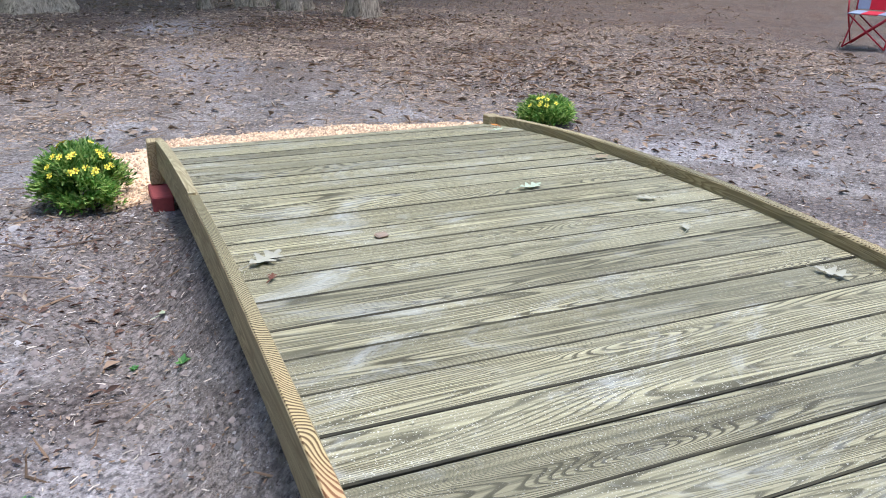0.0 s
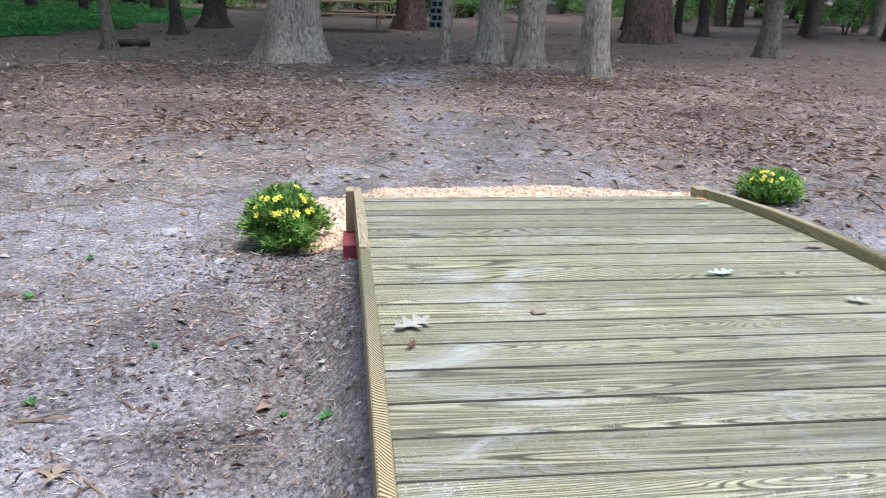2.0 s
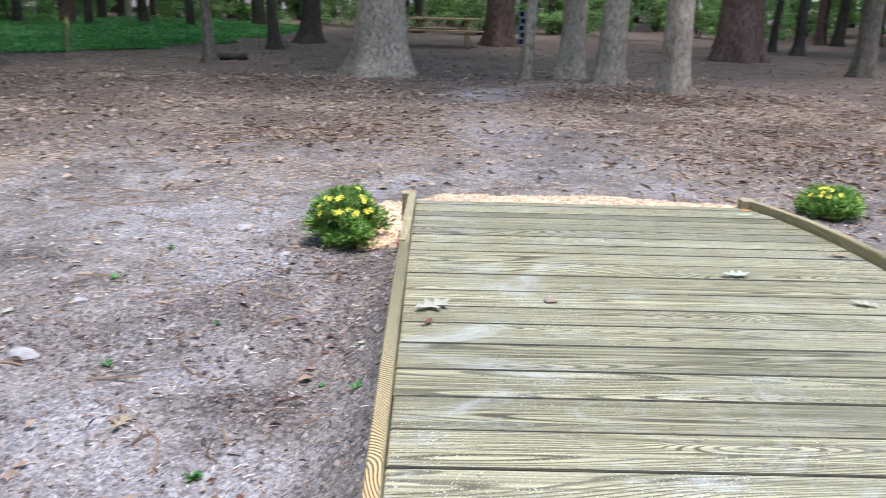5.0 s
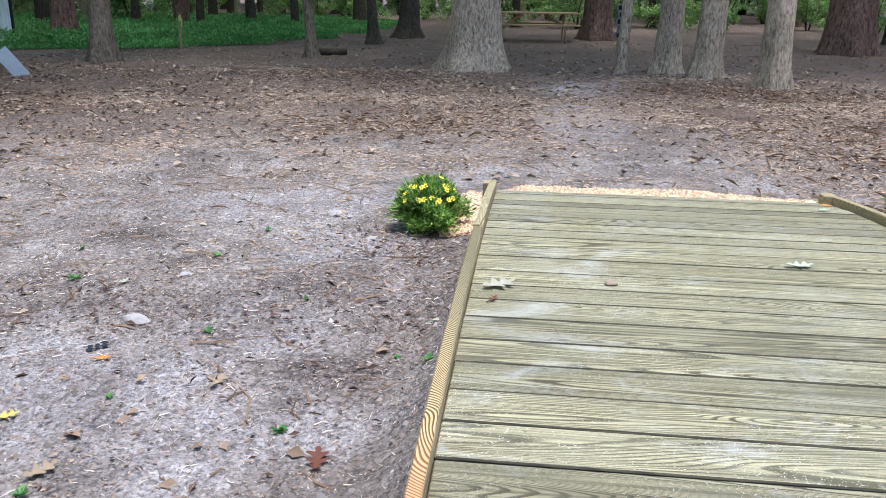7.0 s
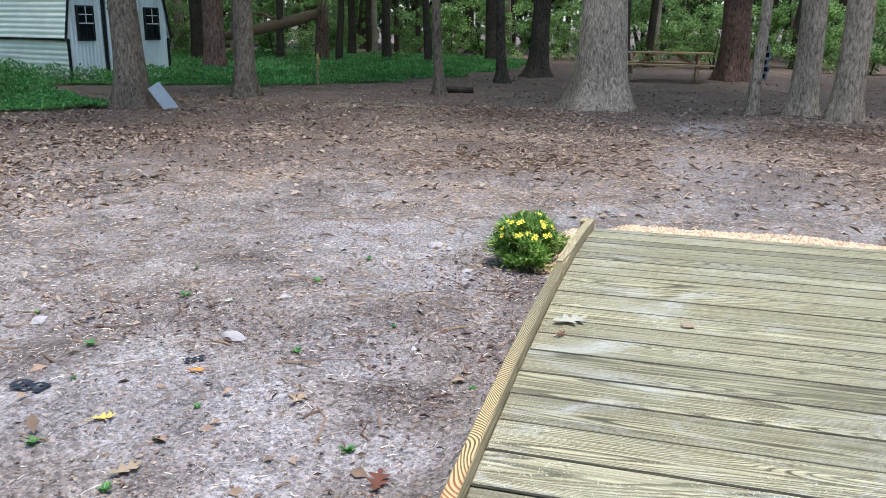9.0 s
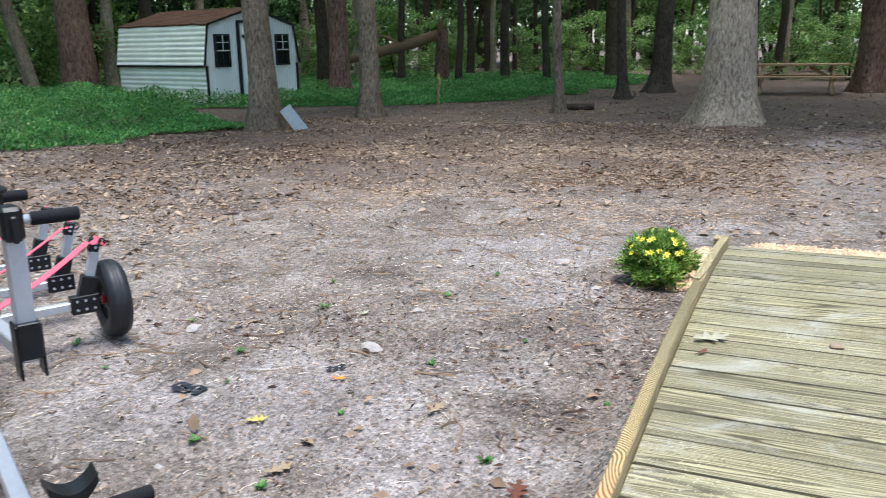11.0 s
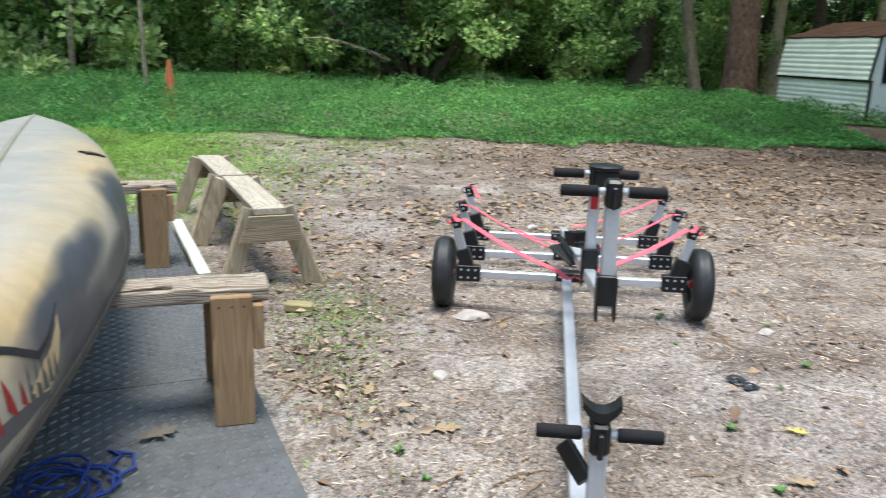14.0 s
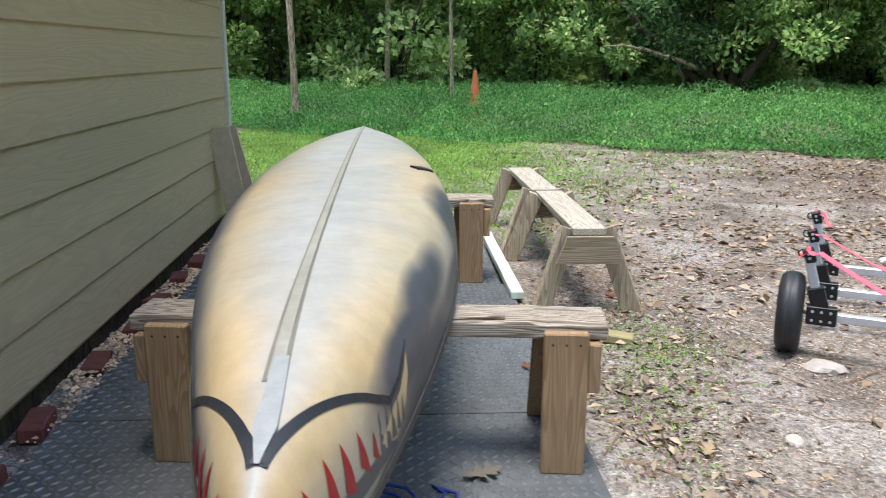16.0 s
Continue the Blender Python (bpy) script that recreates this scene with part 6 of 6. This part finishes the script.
def flower_bush(x, y, r0, h, nflowers, seed, label):
    z0 = height(x, y)
    t = thing("flower_bush", label, "flower", pose(x, y, z0))
    r = random.Random(seed)
    cs = []
    for k in range(64):
        a, e = r.uniform(0, 6.28), r.uniform(0.0, 1.0)
        lobe = 0.96 + 0.20 * math.sin(3 * a + seed) + 0.12 * math.sin(7 * a + 2 * seed)
        rr = r0 * math.sqrt(1 - (e * 0.9) ** 2) * r.uniform(0.5, 1.0) * lobe
        cs.append((rr * math.cos(a), rr * math.sin(a), 0.045 + (h - 0.10) * e, r.uniform(0.05, 0.075)))
    q = np.random.default_rng(seed)
    c = np.array(cs)[q.integers(0, len(cs), 11000)]
    at = c[:, :3] + unit(q.normal(size=(11000, 3))) * (c[:, 3] * q.random(11000) ** 0.6)[:, None]
    d = unit(at * np.array([2.2, 2.2, 0.5]) + np.array([0, 0, 0.22]) + q.normal(size=(11000, 3)) * 0.16)
    v, f = leaves(at, d, np.tile([0.1, 0.0, 1.0], (11000, 1)) + q.normal(size=(11000, 3)) * 0.3, q.uniform(0.025, 0.052, 11000), 0.15)
    v[:, 2] = np.maximum(v[:, 2], 0.004)
    o = tagged(new("foliage", fast_mesh("foliage", v, f, M_FLOWERLEAF)), "dense narrow green leaves", kind="stuff")
    o.parent = t
    for k in range(9):
        a = k * 0.7
        part("stem", tube([(0.01 * math.cos(a), 0.01 * math.sin(a), 0), (r0 * 0.5 * math.cos(a), r0 * 0.5 * math.sin(a), h * 0.6)], [0.004, 0.002], 5), M_FLOWERLEAF, t)
    for k in range(nflowers):
        a = r.uniform(0, 6.28)
        e = r.uniform(0.25, 1.0) ** 0.45
        rr = r0 * 1.02 * math.sqrt(max(0.02, 1 - (e * 0.95) ** 2))
        m = pose(rr * math.cos(a), rr * math.sin(a), 0.05 + (h - 0.03) * e) @ Vector((math.cos(a) * rr, math.sin(a) * rr, 0.13)).to_track_quat("Z", "Y").to_matrix().to_4x4()
        fl = new("blossom", EYE_MESH)
        fl.parent = t
        fl.matrix_basis = m
        for j in range(6):
            share("petal", PETAL, fl, pose(0, 0, 0, 0, 0, 60 * j + r.uniform(-6, 6)))
    return t


flower_bush(0.115, 4.60, 0.215, 0.31, 44, 5, "round green bush with small yellow daisies beside the bridge")
flower_bush(3.37, 5.48, 0.19, 0.19, 18, 6, "low green bush with a few yellow daisies beyond the curb")


# ---- single fallen leaves ----
def oak_leaf_bm(size, seed, curl=0.25):
    """A lobed oak leaf, curled and creased along its rib."""
    r = random.Random(seed)
    b = bmesh.new()
    n = 22
    rib, left, right = [], [], []
    for i in range(n + 1):
        t = i / n
        w = (0.03 + 0.30 * math.sin(math.pi * min(1, t * 1.02)) * (0.12 + 0.88 * abs(math.sin(math.pi * t * 3.5 + 0.3)) ** 1.5)) * size
        z = curl * size * ((t - 0.5) ** 2) * 1.2 + 0.006
        rib.append(b.verts.new((t * size, 0, z)))
        left.append(b.verts.new((t * size + 0.35 * w, w * r.uniform(0.9, 1.1), z + curl * w * 1.1)))
        right.append(b.verts.new((t * size + 0.35 * w, -w * r.uniform(0.9, 1.1), z + curl * w * 0.7)))
    for i in range(n):
        b.faces.new((rib[i], rib[i + 1], left[i + 1], left[i]))
        b.faces.new((right[i], right[i + 1], rib[i + 1], rib[i]))
    return b


def fallen_leaf(x, y, z, size, turn, material, label, seed, slope=0.0, curl=0.25):
    t = thing("fallen_leaf", label, "leaf", pose(x, y, z, slope, 0, turn), "fallen leaves")
    part("blade", oak_leaf_bm(size, seed, curl), material, t)
    part("stalk", tube([(-0.25 * size, 0.01, 0.004), (0, 0, 0.03 * size + 0.008)], 0.0016, 5), material, t)


M_OLIVE = plain("olive_oak_leaf", (168, 162, 138), 0.7, 0.0, 0.25, 40.0, 0.2)
M_FRESH = plain("fresh_green_leaf", (176, 184, 152), 0.6, 0.0, 0.2, 40.0, 0.2)
M_TANLEAF = plain("tan_dry_leaf", (152, 132, 104), 0.8, 0.0, 0.25, 40.0, 0.2)
M_BROWNLEAF = plain("red_brown_leaf", (104, 62, 44), 0.8, 0.0, 0.25, 40.0, 0.2)
M_YELLOWLEAF = plain("yellow_leaf", (186, 170, 84), 0.7, 0.0, 0.2, 40.0, 0.2)
M_ORANGELEAF = plain("orange_leaf", (206, 128, 44), 0.7, 0.0, 0.2, 40.0, 0.2)
for k, (x, y, sz, tn, mt, lb) in enumerate((
        (0.565, 2.47, 0.14, 35, M_OLIVE, "curled olive oak leaf on the deck boards"),
        (1.70, 2.90, 0.11, 10, M_FRESH, "pale green oak leaf lying on the deck"),
        (2.13, 2.60, 0.09, 160, M_OLIVE, "curled grey-green oak leaf on the deck"),
        (2.00, 2.27, 0.07, 60, M_OLIVE, "small crumpled green leaf on the deck"),
        (2.17, 1.88, 0.11, -60, M_OLIVE, "folded olive oak leaf on the deck"),
        (0.60, 2.35, 0.05, 70, M_BROWNLEAF, "small red-brown leaf by the curb"),
        (2.25, 3.23, 0.10, 5, M_TANLEAF, "flat tan leaf on the deck"),
        (2.20, 4.12, 0.09, 20, M_FRESH, "green leaf at the deck's far end"),
        (2.33, 4.28, 0.06, 120, M_ORANGELEAF, "small orange leaf near the end post"))):
    fallen_leaf(x, y, arch(y) + 0.003, sz * 0.95, tn, mt, lb, k, math.degrees(math.atan(-0.066 * (y - DYC))))
chip = thing("wood_chip", "small pale wood chip lying on the deck", "wood chip", pose(1.015, 2.588, arch(2.588) + 0.008, 3, 0, 12))
part("body", box(0.045, 0.03, 0.012, 0.005), M_CHIP, chip)
for k, (x, y, sz, tn, mt, lb) in enumerate((
        (-1.05, 2.08, 0.085, 40, M_YELLOWLEAF, "narrow yellow leaf on pale dirt"),
        (-0.95, 2.56, 0.065, 20, M_ORANGELEAF, "small orange leaf on pale dirt"),
        (0.10, 1.94, 0.13, 100, M_BROWNLEAF, "curled dark red leaf beside the bridge"),
        (-0.75, 1.78, 0.11, 60, M_TANLEAF, "curled tan leaf on pale dirt"),
        (0.33, 3.02, 0.12, 30, M_FRESH, "green oak leaf lying beside the bridge"),
        (-0.42, 2.42, 0.10, 80, M_TANLEAF, "crumpled olive-brown leaf on dirt"),
        (-1.25, 3.35, 0.07, 80, M_OLIVE, "small green sprig on dirt"),
        (-3.94, 0.76, 0.13, 20, M_BROWNLEAF, "dark curled leaf under the low sawhorse"),
        (-1.55, 0.75, 0.14, 70, M_TANLEAF, "large curled tan leaf beside the tread plate"),
        (-1.9, 0.62, 0.13, 150, M_TANLEAF, "large dry oak leaf beside the tread plate"))):
    fallen_leaf(x, y, height(x, y) + 0.004, sz, tn, mt, lb, 40 + k, 0, 0.35)
M_DEADLEAF = plain("dull_dead_leaf", (100, 92, 82), 0.85, 0.0, 0.25, 40.0, 0.2)
fallen_leaf(-1.72, -0.28, 0.042, 0.15, 110, M_DEADLEAF, "dry lobed oak leaf on the tread plate", 61, 0, 0.3)
fallen_leaf(-2.75, 0.08, 0.042, 0.08, 10, M_BROWNLEAF, "small dark leaf on the tread plate", 62, 0, 0.3)

# ---- stones, scraps and weeds ----
def stone(x, y, r0, seed, label):
    b = bmesh.new()
    bmesh.ops.create_icosphere(b, subdivisions=2, radius=1.0)
    for v in b.verts:
        v.co *= 1 + 0.3 * noise.noise(v.co * 1.4 + Vector((seed, 0, 0)))
        v.co = Vector((v.co.x * r0, v.co.y * r0 * 0.75, v.co.z * r0 * 0.45))
    t = thing("stone", label, "stone", pose(x, y, height(x, y) + r0 * 0.12, 0, 0, seed * 40), "stones on the dirt")
    part("body", b, M_STONE, t)


for k, (x, y, r0) in enumerate(((-0.54, 4.83, 0.055), (-2.71, 1.48, 0.09), (-0.42, 4.75, 0.03), (-0.98, 2.98, 0.06), (-1.0, 3.55, 0.035), (-0.2, 4.35, 0.035), (-2.0, 2.9, 0.05), (-4.6, 2.9, 0.06), (-2.0, 1.0, 0.05))):
    stone(x, y, r0, k + 1, "pale stone half sunk in bare dirt")
M_SCRAP = plain("black_plastic_scrap", (34, 38, 46), 0.5, 0.0, 0.3, 30.0, 0.2)
for k, (x, y) in enumerate(((-1.47, 2.24), (-1.0, 2.68))):
    t = thing("plastic_scrap", "crumpled black plastic scrap lying on dirt", "scrap", pose(x, y, height(x, y) + 0.006, 0, 0, 50 * k) @ Matrix.Scale(1.0 - 0.4 * k, 4), "black scraps")
    b = bmesh.new()
    g = [[b.verts.new((0.02 * i - 0.08, 0.02 * j - 0.04, 0.004 + 0.016 * abs(noise.noise((i * 0.9, j * 0.9, k))))) for j in range(5)] for i in range(9)]
    for i in range(8):
        for j in range(4):
            if (i + j * 2 + k) % 5:
                b.faces.new((g[i][j], g[i + 1][j], g[i + 1][j + 1], g[i][j + 1]))
    part("sheet", b, M_SCRAP, t)


def weed(x, y, s, seed):
    r = np.random.default_rng(seed)
    n = 12
    a = r.uniform(0, 6.28, n)
    d = unit(np.stack([np.cos(a), np.sin(a), r.uniform(0.2, 0.8, n)], 1))
    v, f = leaves(np.zeros((n, 3)) + [0, 0, 0.004], d, np.tile([0.0, 0.1, 1.0], (n, 1)), s * r.uniform(0.6, 1.2, n), 0.26)
    o = new("weed", fast_mesh("weed", v, f, M_GRASS))
    o.matrix_basis = pose(x, y, height(x, y))
    tagged(o, "small green weed seedling growing in dirt", "weed", "weeds in the dirt")


for k, (x, y) in enumerate(((-1.35, 2.35), (-0.72, 1.72), (-0.5, 1.58), (-0.75, 2.3), (-1.15, 1.9), (0.22, 2.75), (0.36, 2.6), (-1.5, 3.4), (-2.1, 3.0), (-0.95, 3.85), (-0.3, 3.3), (-0.85, 4.4), (-1.55, 2.7), (-1.2, 0.62), (-1.42, 0.6), (-2.0, 2.3), (-0.62, 2.9), (-2.4, 2.5), (-1.75, 3.9), (-0.1, 2.2))):
    weed(x, y, 0.022 + 0.02 * ((k * 7) % 5) / 4, 100 + k)

# ---- blue rope ----
M_ROPE = plain("blue_rope_fibre", (38, 62, 128), 0.8, 0.0, 0.3, 150.0, 0.4)
rope = thing("rope", "tangled blue rope lying on the tread plate", "rope", pose(-1.50, -0.50, 0.042))
for k in range(3):
    pts = []
    for i in range(26):
        a = i * 0.42 + k
        rad = 0.10 + 0.06 * math.sin(i * 0.53 + k * 2)
        pts.append((rad * math.cos(a) * 1.2 + 0.01 * k, rad * math.sin(a), 0.008 + 0.010 * k + 0.006 * math.sin(i * 0.9)))
    part("strand", tube(pts, 0.006, 6), M_ROPE, rope, smooth=True)
part("strand", tube([(-0.02, 0.1, 0.012), (-0.12, 0.16, 0.01), (-0.17, 0.12, 0.008), (-0.12, 0.2, 0.01), (-0.02, 0.2, 0.01), (0.04, 0.12, 0.01)], 0.006, 6), M_ROPE, rope, smooth=True)

# ---- camp chair ----
M_REDTUBE = plain("red_steel_tube", (176, 40, 50), 0.4)
M_REDCLOTH = plain("red_canvas", (188, 24, 44), 0.8, 0.0, 0.15, 80.0, 0.2)
M_GREYCLOTH = plain("grey_canvas", (140, 150, 166), 0.8, 0.0, 0.15, 80.0, 0.2)
chair = thing("camp_chair", "red and grey folding canvas camp chair on dirt", "chair", pose(9.75, 8.05, 0.02, 0, 0, -60))
for a, b in (((-0.25, -0.25, 0), (0.25, -0.25, 0.42)), ((0.25, -0.25, 0), (-0.25, -0.25, 0.42)), ((-0.25, 0.25, 0), (0.25, 0.25, 0.42)), ((0.25, 0.25, 0), (-0.25, 0.25, 0.42)), ((-0.25, -0.25, 0), (-0.25, 0.25, 0.42)), ((-0.25, 0.25, 0), (-0.25, -0.25, 0.42)), ((0.25, -0.25, 0), (0.25, 0.25, 0.42)), ((0.25, 0.25, 0), (0.25, -0.25, 0.42)), ((-0.25, 0.25, 0.4), (-0.28, 0.38, 0.9)), ((0.25, 0.25, 0.4), (0.28, 0.38, 0.9)), ((-0.25, -0.25, 0.4), (-0.27, -0.25, 0.6)), ((0.25, -0.25, 0.4), (0.27, -0.25, 0.6))):
    part("tube", tube([a, b], 0.011, 8), M_REDTUBE, chair, "red steel tube", smooth=True)
for x0, x1, mt in ((-0.26, -0.1, M_GREYCLOTH), (-0.1, 0.1, M_REDCLOTH), (0.1, 0.26, M_GREYCLOTH)):
    part("seat_cloth", box(x1 - x0, 0.54, 0.015, 0.004, at=((x0 + x1) / 2, 0, 0.425)), mt, chair, "canvas seat panel")
    part("back_cloth", beam(((x0 + x1) / 2, 0.27, 0.45), ((x0 + x1) / 2, 0.39, 0.9), x1 - x0, 0.015, 0.003), mt, chair, "canvas back panel")
for sx in (-1, 1):
    part("armrest", box(0.05, 0.56, 0.012, 0.004, at=(sx * 0.27, 0.02, 0.605)), M_REDCLOTH, chair, "red canvas armrest")

# ---- stake, cone, barrel ----
stake = thing("survey_stake", "thin wooden survey stake with yellow ribbon at the meadow's edge", "stake", pose(-7.05, 17.5, 0.0, 0, 1, 20))
part("stick", box(0.045, 0.03, 0.80, 0.003, at=(0, 0, 0.38)), M_OLDWOOD_Z, stake)
part("ribbon", box(0.06, 0.045, 0.12, 0.01, at=(0.005, 0, 0.68)), M_YELLOWLEAF, stake, "yellow ribbon")
part("ribbon_tail", box(0.025, 0.006, 0.16, 0.002, at=(0.04, -0.02, 0.58)), M_YELLOWLEAF, stake, "yellow ribbon tail")
M_CONE = plain("faded_orange_plastic", (196, 110, 66), 0.7, 0.0, 0.3, 6.0, 0.1)
cone = thing("traffic_cone", "weathered orange traffic cone standing in tall weeds", "cone", pose(-16.4, 1.06, 0.0, 0, 4, 0))
part("cone_body", lathe([(0.0, 0.86), (0.03, 0.86), (0.04, 0.84), (0.15, 0.06), (0.17, 0.03)], 20, "Z"), M_CONE, cone, smooth=True, m=Matrix.Diagonal((1.05, 1.05, 1.27, 1)))
part("cone_base", box(0.4, 0.4, 0.04, 0.01, at=(0, 0, 0.02)), M_CONE, cone)
barrel = thing("barrel", "dark blue plastic barrel lying at the wood's edge", "barrel", pose(-27.2, 15.3, 0.32, 90, 0, 30))
part("drum", lathe([(0.0, -0.42), (0.26, -0.42), (0.29, -0.38), (0.30, -0.15), (0.31, -0.14), (0.30, -0.12), (0.30, 0.12), (0.31, 0.14), (0.30, 0.15), (0.29, 0.38), (0.26, 0.42), (0.0, 0.42)], 24, "Z"), plain("dark_blue_plastic", (32, 42, 72), 0.5), barrel, smooth=True)

# ---- snag and fallen timber ----
M_SPLIT = wood("split_heartwood", (150, 122, 92), (104, 78, 54), (124, 100, 76), 10.0, 2, 0.9, 0.3)
snag = thing("snag", "broken tree stump with a split pale top and fallen trunk", "dead tree", pose(-11.2, 27.2, 0.0))
part("stump", tube([(0, 0, -0.1), (0, 0, 0.3), (0.02, 0, 1.1), (0.05, 0, 1.9)], [0.36, 0.27, 0.24, 0.2], 14), M_BARK_PINE, snag, smooth=True)
for k in range(6):
    a = k * 1.05
    part("splinter", tube([(0.05 + 0.12 * math.cos(a), 0.12 * math.sin(a), 1.8), (0.05 + 0.14 * math.cos(a), 0.14 * math.sin(a), 2.15 + 0.12 * (k % 3))], [0.06, 0.01], 6), M_SPLIT, snag, "splintered pale heartwood")
part("fallen_trunk", tube([(-0.1, -0.1, 1.75), (-0.8, -0.5, 1.5), (-1.8, -1.1, 1.2), (-3.2, -1.8, 0.85)], [0.17, 0.2, 0.18, 0.12], 12), M_SPLIT, snag, "pale barkless fallen trunk", smooth=True)
part("fallen_limb", tube([(-1.2, -0.7, 1.4), (-1.9, -0.6, 1.7), (-2.5, -0.3, 1.75)], [0.07, 0.05, 0.03], 8), M_SPLIT, snag, smooth=True)
slab = thing("slate_slab", "grey flat slab leaning against the shed-side tree", "slab", pose(-7.15, 11.85, -0.02, 34, -14, -55))
part("body", box(0.03, 0.22, 0.52, 0.005, at=(0, 0, 0.25)), plain("blue_grey_slate", (158, 164, 162), 0.8, 0.0, 0.2, 12.0, 0.3), slab)
lm = thing("fallen_branch", "long pale dead branch hanging in the shrubs", "branch", pose(-20.6, 5.5, -0.1))
part("main_branch", tube([(0.3, 1.6, 1.2), (0.15, 1.1, 1.42), (0.05, 0.4, 1.62), (-0.1, -0.2, 1.74), (-0.1, -0.7, 1.72)], [0.05, 0.045, 0.038, 0.028, 0.01], 9), M_BARK_GREY, lm, smooth=True)
part("side_branch", tube([(0.15, 1.1, 1.42), (0.3, 1.3, 0.9), (0.3, 1.4, 0.0)], [0.04, 0.03, 0.03], 7), M_BARK_DARK, lm, smooth=True)
mt_ = thing("leaning_tree", "multi-stemmed leaning shrub tree with dark limbs at the meadow's far side", "tree", pose(-22.0, 8.6, 0.0))
for k, (dx, dy) in enumerate(((0.6, -1.6), (0.2, -0.6), (-0.1, 0.5), (0.3, 1.5), (0.1, -2.6))):
    part("limb", tube([(0.05 * k, 0.05 * k, -0.1), (dx * 0.35, dy * 0.35, 0.8), (dx, dy, 2.2), (dx * 1.4, dy * 1.5, 4.0)], [0.16, 0.13, 0.09, 0.04], 9), M_BARK_DARK, mt_, smooth=True)
for k in range(3):
    share("crown", BUSHES[k], mt_, pose(0.2, -1.8 + 1.7 * k, 1.0, 0, 0, 70 * k))


def sticks(x, y, n, spreadm, seed, label, longest=0.45):
    t = thing("brush_pile", label, "brush pile", pose(x, y, height(x, y)))
    r = random.Random(seed)
    for k in range(n):
        a, L = r.uniform(0, 3.14), r.uniform(0.12, longest)
        cx, cy, cz = r.gauss(0, spreadm), r.gauss(0, spreadm * 0.6), r.uniform(0.005, 0.05)
        d = Vector((math.cos(a), math.sin(a), r.uniform(-0.15, 0.25))) * (L / 2)
        part("stick", tube([(cx - d.x, cy - d.y, max(0.005, cz - d.z)), (cx, cy, cz + 0.02), (cx + d.x, cy + d.y, max(0.005, cz + d.z))], [0.007, 0.006, 0.003], 5), M_CHIP if k % 3 else M_TWIG, t)


sticks(-3.85, 13.0, 46, 0.42, 3, "pile of grey sticks and bark beside the path", 0.9)
sticks(-1.5, 8.4, 22, 0.7, 4, "scatter of pale broken sticks on dirt")
sticks(4.6, 8.6, 26, 1.0, 5, "scatter of broken sticks and bark on dirt")
sticks(3.5, 11.6, 26, 0.9, 6, "raked sticks and bark at the trees' feet")
log = thing("stump_log", "short dark log lying among leaf litter", "log", pose(-3.5, 16.9, 0.09, 0, 90, 20))
part("body", tube([(0, 0, -0.3), (0, 0, 0.3)], 0.07, 12), M_BARK_DARK, log, smooth=True)

deck_boards()
